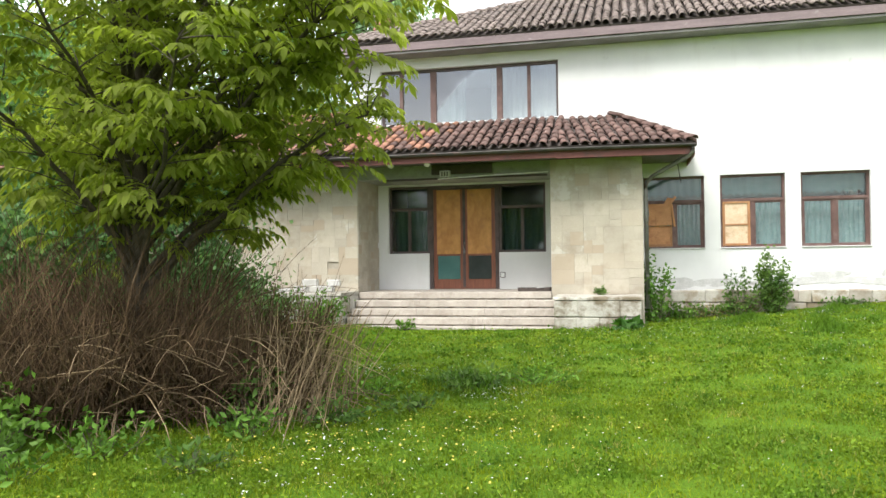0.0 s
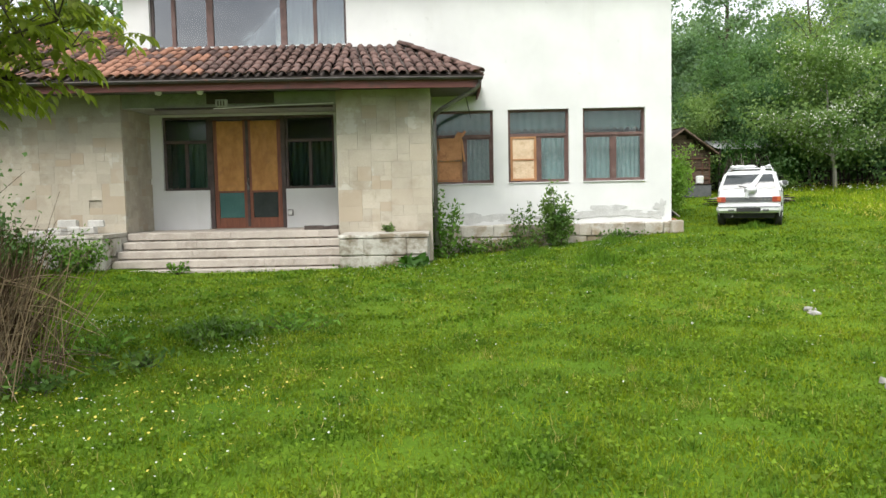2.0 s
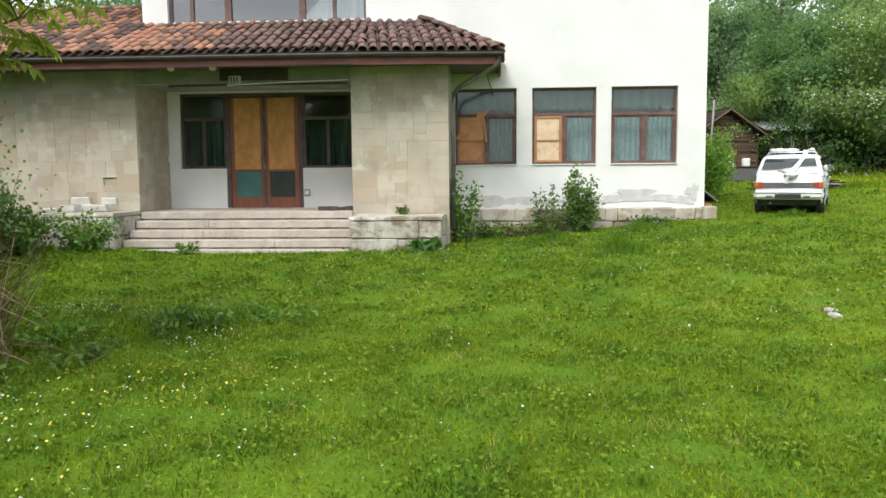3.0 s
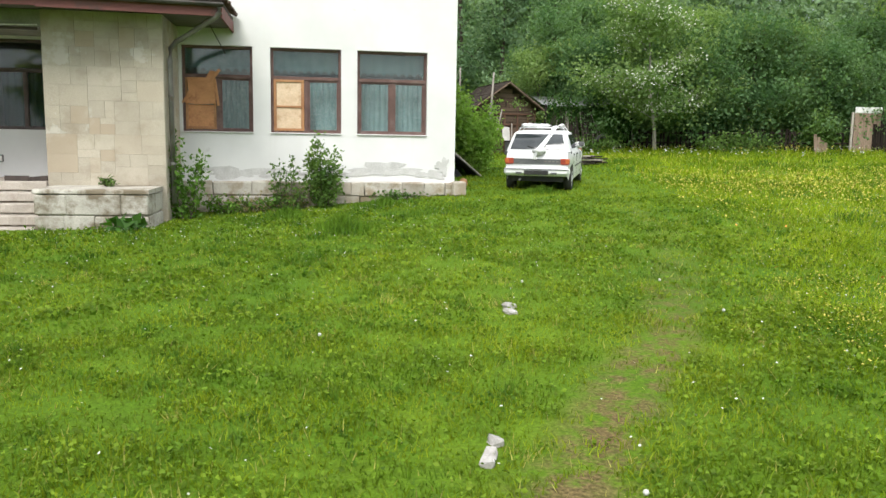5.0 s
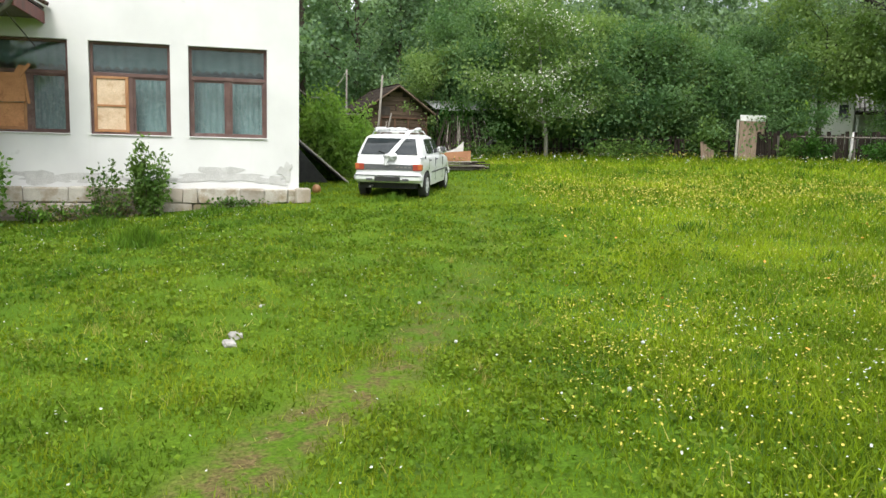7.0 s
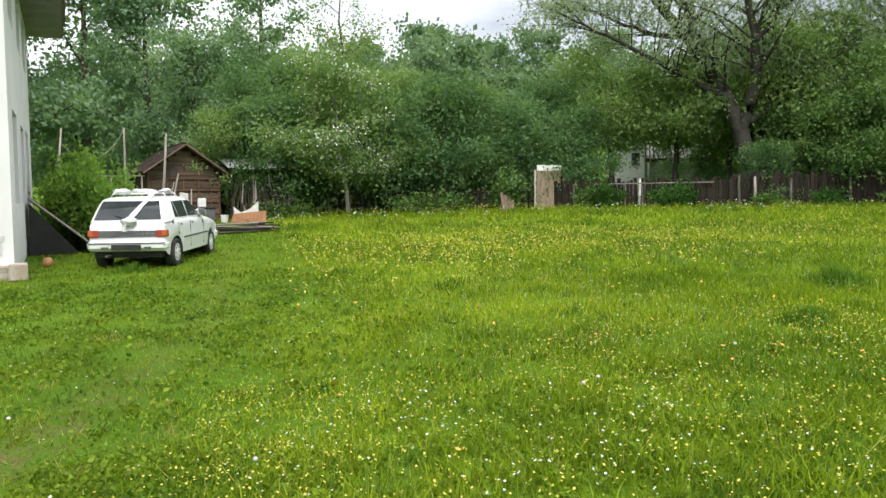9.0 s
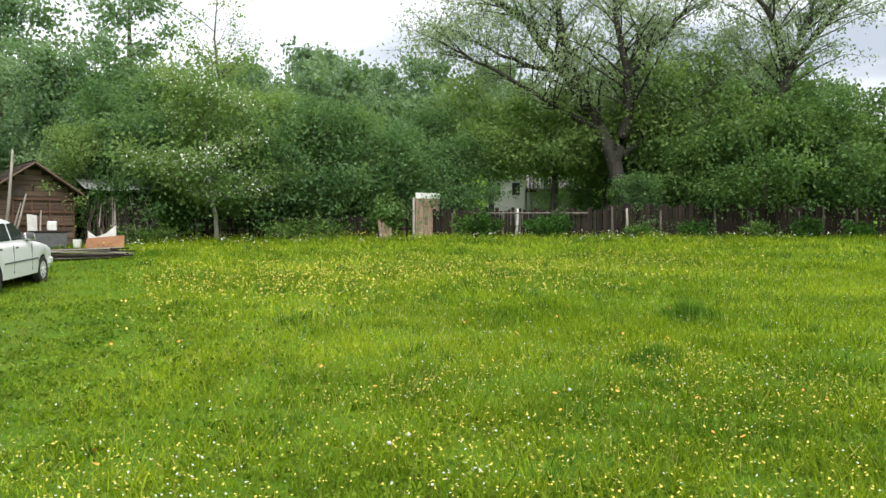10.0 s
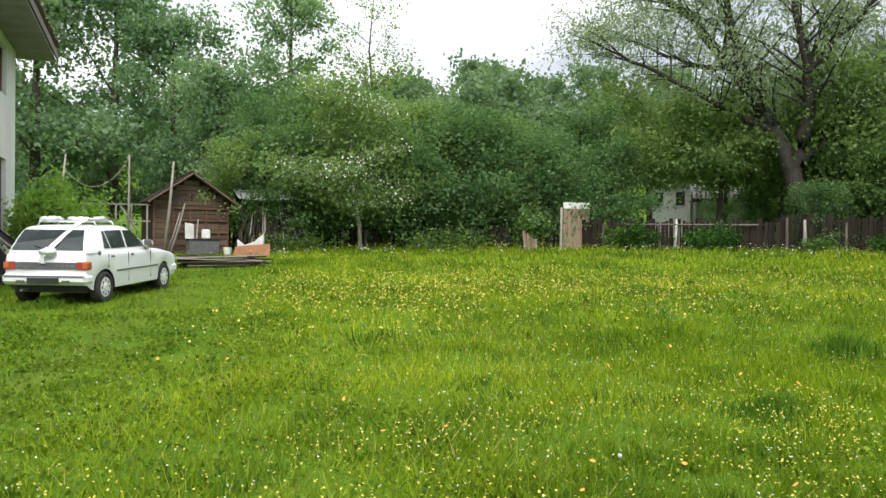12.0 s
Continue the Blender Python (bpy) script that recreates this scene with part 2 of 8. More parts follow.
M_BLACK = surface("black_rubber", (0.012, 0.012, 0.012), (0.03, 0.03, 0.028), 6, 60, 0.7)
M_WHITE_PLASTIC = surface("white_plastic", (0.62, 0.62, 0.60), (0.78, 0.78, 0.76), 8, 60, 0.5)
M_BRICK = surface("chimney_brick", (0.30, 0.15, 0.10), (0.42, 0.24, 0.17), 6, 60, 0.9, vary=0.2)
M_WHITE_BLOCK = surface("white_lime_block", (0.45, 0.435, 0.405), (0.60, 0.59, 0.56), 5, 60, 0.9, space="World")


# ---- mesh helpers ----
class Geo:
    """Collects vertices and faces of one mesh."""

    def __init__(self):
        self.v, self.f = [], []

    def add(self, verts, faces):
        o = len(self.v)
        self.v.extend(tuple(p) for p in verts)
        self.f.extend(tuple(i + o for i in f) for f in faces)
        return self

    def quad(self, a, b, c, d):
        return self.add((a, b, c, d), ((0, 1, 2, 3),))

    def box(self, x0, x1, y0, y1, z0, z1, c=0.0, m=None):
        """A box with chamfered edges of width c."""
        if c <= 0:
            p = [(x, y, z) for z in (z0, z1) for y in (y0, y1) for x in (x0, x1)]
            f = [(0, 2, 3, 1), (4, 5, 7, 6), (0, 1, 5, 4), (2, 6, 7, 3), (0, 4, 6, 2), (1, 3, 7, 5)]
        else:
            p, f = chamfer_box(x0, x1, y0, y1, z0, z1, c)
        if m is not None:
            p = [tuple(m @ Vector(q)) for q in p]
        return self.add(p, f)

    def tube(self, pts, radii, n=8, caps=True):
        """A round tube along pts."""
        pts = [Vector(p) for p in pts]
        if isinstance(radii, (int, float)):
            radii = [radii] * len(pts)
        o = len(self.v)
        up = Vector((0, 0, 1))
        for i, p in enumerate(pts):
            d = (pts[min(i + 1, len(pts) - 1)] - pts[max(i - 1, 0)]).normalized()
            a = d.cross(up if abs(d.z) < 0.95 else Vector((1, 0, 0))).normalized()
            b = d.cross(a)
            for k in range(n):
                t = 2 * math.pi * k / n
                self.v.append(tuple(p + (a * math.cos(t) + b * math.sin(t)) * radii[i]))
        for i in range(len(pts) - 1):
            for k in range(n):
                k2 = (k + 1) % n
                self.f.append((o + i * n + k, o + (i + 1) * n + k, o + (i + 1) * n + k2, o + i * n + k2))
        if caps:
            self.f.append(tuple(o + k for k in range(n)))
            self.f.append(tuple(o + (len(pts) - 1) * n + k for k in reversed(range(n))))
        return self

    def mesh(self, name, material=None, smooth=False):
        me = bpy.data.meshes.new(name)
        me.from_pydata(self.v, [], self.f)
        if material is not None:
            me.materials.append(material)
        if smooth:
            me.polygons.foreach_set("use_smooth", [True] * len(me.polygons))
        me.update()
        return me


def chamfer_box(x0, x1, y0, y1, z0, z1, c):
    lo, hi = (x0, y0, z0), (x1, y1, z1)
    idx, verts = {}, []
    for sx in (0, 1):
        for sy in (0, 1):
            for sz in (0, 1):
                s = (sx, sy, sz)
                for ax in range(3):
                    p = []
                    for k in range(3):
                        base = hi[k] if s[k] else lo[k]
                        p.append(base if k == ax else base + (-c if s[k] else c))
                    idx[(s, ax)] = len(verts)
                    verts.append(tuple(p))
    faces = []
    for ax in range(3):
        u, w = (ax + 1) % 3, (ax + 2) % 3
        for side in (0, 1):
            loop = []
            for a, b in ((0, 0), (1, 0), (1, 1), (0, 1)):
                s = [0, 0, 0]
                s[ax], s[u], s[w] = side, a, b
                loop.append(idx[(tuple(s), ax)])
            faces.append(tuple(loop if side else reversed(loop)))
        for a in (0, 1):
            for b in (0, 1):
                s0, s1 = [0, 0, 0], [0, 0, 0]
                s0[u], s0[w], s1[u], s1[w] = a, b, a, b
                s0[ax], s1[ax] = 0, 1
                q = (idx[(tuple(s0), u)], idx[(tuple(s1), u)], idx[(tuple(s1), w)], idx[(tuple(s0), w)])
                faces.append(q if (a + b) % 2 == 0 else tuple(reversed(q)))
    for sx in (0, 1):
        for sy in (0, 1):
            for sz in (0, 1):
                t = tuple(idx[((sx, sy, sz), ax)] for ax in range(3))
                faces.append(t if (sx + sy + sz) % 2 else tuple(reversed(t)))
    return verts, faces


def part(name, geo, material, parent=None, label="", smooth=False, kind=""):
    """One mesh object under a thing or a part."""
    me = geo if isinstance(geo, bpy.types.Mesh) else geo.mesh(name, material, smooth)
    ob = new(name, me)
    if parent is not None:
        ob.parent = parent
    return tagged(ob, label=label, kind=kind)


def thing(name, label, category, m=None, group="", kind=""):
    """An empty base that carries the parts of one thing."""
    ob = new(name)
    ob.empty_display_size = 0.1
    if m is not None:
        ob.matrix_basis = m
    return tagged(ob, label, category, group, kind)


def solid(name, geo, material, label, category, group="", kind="", smooth=False):
    return tagged(new(name, geo.mesh(name, material, smooth)), label, category, group, kind)


def smoothstep(a, b, x):
    t = min(1.0, max(0.0, (x - a) / (b - a)))
    return t * t * (3 - 2 * t)


# ---- the lie of the land ----
def ground_z(x, y):
    xx, yy = min(45.0, max(-30.0, x)), min(45.0, max(-20.0, y))
    z = (0.0258 if xx > 0 else -0.006) * xx + 0.008 * yy + 0.0002 * max(0.0, xx) * yy + 0.0319 * max(0.0, yy - 12)
    z += 0.13 * math.exp(-((x - 7.5) ** 2 + (y - 19.5) ** 2) / 9) - 0.14 * math.exp(-((x - 1) ** 2 + (y - 18) ** 2) / 5)
    z -= 0.05 * math.exp(-((x - 4) ** 2 + (y - 7) ** 2) / 8)
    z -= 0.13 * math.exp(-(x + 3.9) ** 2 / 7 - (y - 15.9) ** 2 / 6)
    s = x * 0.45 + y * 0.89
    z += 13.0 * smoothstep(44, 120, s) * smoothstep(-60, -10, x + 0.2 * y)
    z += 0.015 * noise.noise((x * 0.7, y * 0.7, 0.0)) + 0.03 * noise.noise((x * 0.2, y * 0.2, 3.0))
    return z

# ---- the ground: one sheet to the horizon ----
TRACK = [(3.5, 5.0), (4.4, 6.4), (5.0, 7.4), (5.6, 8.2), (6.8, 10.5), (7.9, 13.0), (9.2, 18.4), (9.9, 22.5)]


def meadow_edge(y):
    """Where the mown strip ends and the unmown meadow begins."""
    return float(np.interp(y, (4.0, 7.2, 9.0, 12.5, 15.6, 22.7, 33.0), (5.6, 6.5, 7.3, 8.8, 9.8, 11.2, 13.2)))


def track_wear(x, y):
    """How trodden the turf is: strongest where the track is bare soil."""
    best = 0.0
    for (ax, ay), (bx, by) in zip(TRACK, TRACK[1:]):
        dx, dy = bx - ax, by - ay
        t = min(1.0, max(0.0, ((x - ax) * dx + (y - ay) * dy) / (dx * dx + dy * dy)))
        d = math.hypot(x - ax - t * dx, y - ay - t * dy)
        yy = ay + t * dy
        strength = 1.0 if yy < 8.2 else max(0.25, 1.0 - (yy - 8.2) * 0.22)
        best = max(best, strength * (1 - smoothstep(0.06, 0.40, d)))
    return best


def build_ground():
    def axis(lo, hi, near0, near1, fine):
        out, p = [], lo
        while p < hi:
            out.append(p)
            d = max(near0 - p, p - near1, 0)
            p += fine + 0.16 * d
        out.append(hi)
        return out
    xs, ys = axis(-900, 900, -9, 18, 0.2), axis(-900, 900, -2, 24, 0.2)
    verts = [(x, y, ground_z(x, y)) for y in ys for x in xs]
    n = len(xs)
    faces = [(j * n + i, j * n + i + 1, (j + 1) * n + i + 1, (j + 1) * n + i) for j in range(len(ys) - 1) for i in range(n - 1)]
    g = Geo()
    g.v, g.f = verts, faces
    m, nt, b = node_mat("meadow_soil_and_turf", 0.95)
    b.inputs["Specular IOR Level"].default_value = 0.1
    v = coords(nt)
    big = add_noise(nt, v, 0.35, 4)
    mid = add_noise(nt, v, 2.4, 5, 0.6)
    fine = add_noise(nt, v, 40, 4, 0.7)
    col = add_ramp(nt, big, [(0.35, (0.065, 0.13, 0.008)), (0.65, (0.115, 0.19, 0.011))])
    f = add_ramp(nt, mid, [(0.35, (0, 0, 0)), (0.7, (0.8, 0.8, 0.8))])
    col = add_mix(nt, f, col, (0.07, 0.145, 0.009))
    wear = nt.nodes.new("ShaderNodeAttribute")
    wear.attribute_name = "wear"
    patch = add_noise(nt, v, 5.5, 5, 0.7)
    add = nt.nodes.new("ShaderNodeMath")
    add.operation = "MULTIPLY"
    nt.links.new(wear.outputs["Fac"], add.inputs[0])
    nt.links.new(add_ramp(nt, patch, [(0.42, (0.0, 0.0, 0.0)), (0.58, (0.9, 0.9, 0.9))]), add.inputs[1])
    col = add_mix(nt, add.outputs[0], col, add_ramp(nt, fine, [(0.3, (0.085, 0.055, 0.026)), (0.7, (0.19, 0.13, 0.065))]))
    col = add_mix(nt, 1.0, col, add_ramp(nt, fine, [(0.3, (0.55, 0.55, 0.55)), (0.7, (1.35, 1.35, 1.35))]), "MULTIPLY")
    nt.links.new(col, b.inputs["Base Color"])
    add_bump(nt, b, fine, 0.8, 0.03)
    ob = solid("ground", g, m, "green meadow turf with a trodden track, rising towards the fence", "ground", kind="structure", smooth=True)
    at = ob.data.attributes.new("wear", "FLOAT", "POINT")
    at.data.foreach_set("value", [track_wear(x, y) if 2 < x < 12 and 4 < y < 24 else 0.0 for x, y, _ in verts])
    return ob


build_ground()

# ---- the white two-storey house ----
WALL_Y, WALL_T = 18.65, 0.35
EAST_X, WEST_X, NORTH_Y = 5.78, -6.63, 28.1
TOP_Z = 6.68


def wall_grid(rects, u0, u1, z0, z1, place, thick):
    """A wall with openings: place(u, d, z) gives the point, d from 0 (outside) to thick."""
    us = sorted({u0, u1, *[r[0] for r in rects], *[r[1] for r in rects]})
    zs = sorted({z0, z1, *[r[2] for r in rects], *[r[3] for r in rects]})
    nu, nz = len(us) - 1, len(zs) - 1

    def full(i, j):
        if i < 0 or j < 0 or i >= nu or j >= nz:
            return False
        u, z = (us[i] + us[i + 1]) / 2, (zs[j] + zs[j + 1]) / 2
        return not any(r[0] < u < r[1] and r[2] < z < r[3] for r in rects)
    g = Geo()
    for i in range(nu):
        for j in range(nz):
            if not full(i, j):
                continue
            a, b, c, d = us[i], us[i + 1], zs[j], zs[j + 1]
            t = thick
            g.quad(place(a, 0, c), place(b, 0, c), place(b, 0, d), place(a, 0, d))
            g.quad(place(b, t, c), place(a, t, c), place(a, t, d), place(b, t, d))
            if not full(i - 1, j):
                g.quad(place(a, t, c), place(a, 0, c), place(a, 0, d), place(a, t, d))
            if not full(i + 1, j):
                g.quad(place(b, 0, c), place(b, t, c), place(b, t, d), place(b, 0, d))
            if not full(i, j - 1):
                g.quad(place(a, t, c), place(b, t, c), place(b, 0, c), place(a, 0, c))
            if not full(i, j + 1):
                g.quad(place(a, 0, d), place(b, 0, d), place(b, t, d), place(a, t, d))
    return g


LOW_Z0, LOW_Z1, BAR_Z = 1.80, 3.48, 2.90
GROUND_WINDOWS = [(0.36, 1.71), (2.05, 3.44), (3.76, 5.18)]
UP_WIN = (-6.05, -1.58, 5.00, 6.41)
DOOR = (-4.83, -3.07, 0.89, 3.47)
SIDE_L, SIDE_R = (-5.88, -4.83, 1.79, 3.47), (-3.07, -1.93, 1.79, 3.47)
EAST_WINDOWS = [(19.9, 21.3, 1.9, 3.6), (22.8, 24.2, 1.9, 3.6), (25.3, 26.7, 1.9, 3.7), (19.9, 21.3, 5.25, 6.45), (22.8, 24.2, 5.25, 6.45), (25.3, 26.7, 5.25, 6.45)]

south = solid("wall_south", wall_grid([(a, b, LOW_Z0, LOW_Z1) for a, b in GROUND_WINDOWS] + [UP_WIN, DOOR, SIDE_L, SIDE_R],
              WEST_X, EAST_X, -0.4, TOP_Z, lambda u, d, z: (u, WALL_Y + d, z), WALL_T), M_PLASTER,
              "whitewashed plaster front wall with grey patches near its foot", "wall", kind="structure")
solid("wall_east", wall_grid(EAST_WINDOWS, WALL_Y + WALL_T + 0.002, NORTH_Y, -0.4, TOP_Z, lambda u, d, z: (EAST_X - d, u, z), WALL_T), M_PLASTER,
      "whitewashed plaster side wall with windows", "wall", kind="structure")
solid("wall_west", wall_grid([], WALL_Y + WALL_T + 0.002, NORTH_Y, -0.4, TOP_Z, lambda u, d, z: (WEST_X + d, u, z), WALL_T), M_PLASTER,
      "whitewashed plaster end wall above the tiled wing roof", "wall", kind="structure")
solid("wall_north", wall_grid([], WEST_X + WALL_T + 0.002, EAST_X - WALL_T - 0.002, -0.4, TOP_Z, lambda u, d, z: (u, NORTH_Y - d, z), WALL_T), M_PLASTER,
      "plain rear wall of the house", "wall", kind="structure")
inner = Geo()
inner.box(WEST_X + 0.4, EAST_X - 0.4, WALL_Y + 0.4, NORTH_Y - 0.4, 0.75, 0.88)
inner.box(WEST_X + 0.4, EAST_X - 0.4, WALL_Y + 0.4, NORTH_Y - 0.4, 3.9, 4.2)
solid("floor", inner, M_INTERIOR, "dim indoor floors behind the windows", "floor", kind="structure")
solid("ceiling", Geo().box(WEST_X + 0.36, EAST_X - 0.36, WALL_Y + 0.36, NORTH_Y - 0.36, 6.55, 6.65), M_INTERIOR, "dim upper storey ceiling", "ceiling", kind="structure")
solid("wall_inner", Geo().box(WEST_X + 0.4, EAST_X - 0.4, 21.6, 21.7, 0.9, 6.5), M_INTERIOR, "dim plastered partition inside the house", "wall", kind="structure")
solid("wall_hall", Geo().box(-0.4, -0.3, 19.01, 21.59, 0.9, 3.88), M_INTERIOR, "dim plastered partition beside the entrance hall", "wall", kind="structure")


# patches where the lime wash has come off above the plinth
def bare_patch(cx, cz, w, h, seed):
    rnd = random.Random(seed)
    n = 44
    pts = []
    for k in range(n):
        a = 2 * math.pi * k / n
        r = 1 + 0.32 * math.sin(3 * a + seed) + 0.2 * math.sin(7 * a + 2 * seed) + 0.12 * rnd.uniform(-1, 1)
        pts.append((cx + w / 2 * r * math.cos(a), WALL_Y - 0.003 - 0.0025 * seed, cz + h / 2 * r * math.sin(a)))
    g = Geo()
    g.add(pts + [(cx, WALL_Y - 0.003 - 0.0025 * seed, cz)], [(k, (k + 1) % n, n) for k in range(n)])
    part("bare_patch", g, M_PLASTER_BARE, south, "patch of bare grey render")


for args in ((1.35, 1.02, 1.3, 0.22, 1), (2.2, 1.02, 0.9, 0.16, 2), (4.35, 1.10, 1.5, 0.26, 3), (5.3, 1.02, 0.5, 0.16, 4), (5.52, 1.2, 0.24, 0.3, 5), (3.1, 1.0, 0.7, 0.16, 6)):
    bare_patch(*args)


# ---- plinth of rough stones along the foot of the wall ----
def stone_mesh(dx, dy, dz, seed, c=0.02, rough=0.012):
    rnd = random.Random(seed)
    v, f = chamfer_box(-dx / 2, dx / 2, -dy / 2, dy / 2, -dz / 2, dz / 2, min(c, dx / 4, dz / 4))
    g = Geo()
    g.add([tuple(q + rnd.uniform(-rough, rough) for q in p) for p in v], f)
    return g


def stone_course(parent, material, u0, u1, z0, z1, rows, place, wmin, wmax, depth, seed, gap=0.008, proud=0.012, rough=0.008, top=None):
    """Courses of uneven stones; place(u, z) gives the pose of a stone's middle."""
    rnd = random.Random(seed)
    h = (z1 - z0) / rows
    for r in range(rows):
        u = u0
        while u < u1 - 0.05:
            w = min(rnd.uniform(wmin, wmax), u1 - u)
            if u1 - u - w < wmin * 0.5:
                w = u1 - u
            dz = h * rnd.uniform(0.9, 1.0)
            ob = part("stone", stone_mesh(w - gap, depth, dz - gap, rnd.random(), 0.016, rough), material, parent)
            ob.matrix_basis = place(u + w / 2, z0 + h * r + h / 2) @ Matrix.Translation((0, rnd.uniform(-proud, proud), 0))
            u += w


plinth = solid("plinth", Geo().box(0.33, EAST_X + 0.02, WALL_Y - 0.06, WALL_Y - 0.003, -0.3, 0.82), M_CLAD_BACK,
               "rough stone plinth along the foot of the white wall", "plinth", kind="structure")
stone_course(plinth, M_PLINTH, 0.34, EAST_X + 0.08, 0.02, 0.86, 3, lambda u, z: pose(u, WALL_Y - 0.10, z), 0.2, 0.75, 0.12, 5, 0.004, 0.02, 0.016)
solid("corner_stone", stone_mesh(0.28, 0.4, 0.30, 8, 0.03), M_PLINTH, "pale stone at the foot of the house corner", "stone").matrix_basis = pose(EAST_X + 0.06, WALL_Y - 0.07, 0.74)


# ---- roof tiles ----
def tile_geo(length=0.42, w0=0.19, w1=0.15, rise=0.075, t=0.014, n=5):
    """A tapered half-barrel tile, wide end down the slope (towards -y)."""
    g = Geo()
    for y, w, lift in ((0.0, w0, 0.022), (length, w1, 0.0)):
        for rr in (0.0, t):
            for k in range(n + 1):
                a = math.pi * k / n
                g.v.append((-(w / 2 - rr) * math.cos(a), y, lift + max(0.0, (rise - rr)) * math.sin(a)))
    m = n + 1
    for k in range(n):
        g.f.append((k, k + 1, 2 * m + k + 1, 2 * m + k))
        g.f.append((m + k + 1, m + k, 3 * m + k, 3 * m + k + 1))
        g.f.append((k, m + k, m + k + 1, k + 1))
    g.f.append((0, 2 * m, 3 * m, m))
    g.f.append((m - 1, 2 * m - 1, 4 * m - 1, 3 * m - 1))
    return g


TILE = tile_geo()
TILE_NP = np.array(TILE.v)


def tile_poses(origin, u, v, inside, cols, rows, w=0.212, h=0.355, seed=1, jitter=0.012):
    """Poses of the tiles on a slope: u along the eave, v up the slope."""
    rnd = random.Random(seed)
    origin, u, v = Vector(origin), Vector(u).normalized(), Vector(v).normalized()
    n = u.cross(v).normalized()
    out = []
    for r in range(rows):
        for c in range(cols):
            a, b = (c + 0.5) * w, r * h
            if not inside(a, b + 0.12):
                continue
            p = origin + u * (a + rnd.uniform(-jitter, jitter)) + v * (b + rnd.uniform(-jitter, jitter) * 1.5) + n * rnd.uniform(0, 0.01)
            m = Matrix((u, v, n)).transposed().to_4x4()
            out.append(Matrix.Translation(p) @ m @ pose(0, 0, 0, rnd.uniform(-1.5, 1.5), rnd.uniform(-3, 3), rnd.uniform(-2.5, 2.5)))
    return out


def tile_parts(parent, poses, material):
    me = TILE.mesh("tile", material, True)
    for m in poses:
        ob = part("tile", me, None, parent)
        ob.matrix_basis = m


def tile_field(name, parent, poses, material):
    """The many farther tiles of a roof, joined."""
    g = Geo()
    for m in poses:
        r = np.array(m.to_3x3())
        g.add((TILE_NP @ r.T + np.array(m.translation)).tolist(), TILE.f)
    return part(name, g, material, parent, kind="stuff", smooth=True)


def slab(g, pts, t=0.04):
    """A flat roof board of thickness t under the polygon pts."""
    pts = [Vector(p) for p in pts]
    n = (pts[1] - pts[0]).cross(pts[-1] - pts[0]).normalized()
    low = [p - n * t for p in pts]
    k = len(pts)
    g.add(pts + low, [tuple(range(k)), tuple(range(2 * k - 1, k - 1, -1))] + [(i, k + i, k + (i + 1) % k, (i + 1) % k) for i in range(k)])


# main hipped roof
EAVE_Y, EAVE_Z, OVER, RISE = WALL_Y - 0.55, 6.98, 0.9, 2.55
RX0, RX1, RY0, RY1 = WEST_X - OVER, EAST_X + OVER, EAVE_Y, NORTH_Y + OVER
HALF = (RY1 - RY0) / 2
RIDGE_Y, RIDGE_Z = RY0 + HALF, EAVE_Z + RISE
roof = Geo()
A, B, C, D = (RX0, RY0, EAVE_Z), (RX1, RY0, EAVE_Z), (RX1, RY1, EAVE_Z), (RX0, RY1, EAVE_Z)
E1, E2 = (RX0 + HALF, RIDGE_Y, RIDGE_Z), (RX1 - HALF, RIDGE_Y, RIDGE_Z)
for poly in ((A, B, E2, E1), (B, C, E2), (C, D, E1, E2), (D, A, E1)):
    slab(roof, poly)
main_roof = solid("roof_main", roof, M_DECK, "weathered grey-brown tiled hip roof with deep eaves", "roof", kind="structure")
part("fascia_board", Geo().box(RX0, RX1, RY0 - 0.03, RY0 + 0.01, 6.74, 6.93, 0.006), M_FASCIA_GREY, main_roof, "faded violet-grey eaves board")
part("fascia_board", Geo().box(RX1 - 0.01, RX1 + 0.03, RY0 + 0.012, RY1, 6.74, 6.93, 0.006), M_FASCIA_GREY, main_roof)
part("fascia_board", Geo().box(RX0 - 0.03, RX0 + 0.01, RY0 + 0.012, RY1, 6.74, 6.93, 0.006), M_FASCIA_GREY, main_roof)
part("soffit", Geo().box(RX0 + 0.012, RX1 - 0.012, RY0 + 0.012, RY1 - 0.012, TOP_Z + 0.002, TOP_Z + 0.05), M_SOFFIT_MAIN, main_roof, "grey boarded eaves soffit")
slope_len = math.hypot(HALF, RISE)
vS = (0, HALF / slope_len, RISE / slope_len)


def in_trapezoid(width):
    return lambda a, b: a > b * HALF / slope_len and a < width - b * HALF / slope_len and b < slope_len


tile_field("tiles", main_roof, tile_poses((RX0, RY0 - 0.06, EAVE_Z + 0.02), (1, 0, 0), vS, in_trapezoid(RX1 - RX0), 68, 18, seed=2), M_TILE_GREY)
tile_field("tiles", main_roof, tile_poses((RX0 - 0.06, RY1, EAVE_Z + 0.02), (0, -1, 0), (HALF / slope_len, 0, RISE / slope_len), in_trapezoid(RY1 - RY0), 54, 18, seed=3), M_TILE_GREY)
tile_field("tiles", main_roof, tile_poses((RX1 + 0.06, RY0, EAVE_Z + 0.02), (0, 1, 0), (-HALF / slope_len, 0, RISE / slope_len), in_trapezoid(RY1 - RY0), 54, 18, seed=4), M_TILE_GREY)


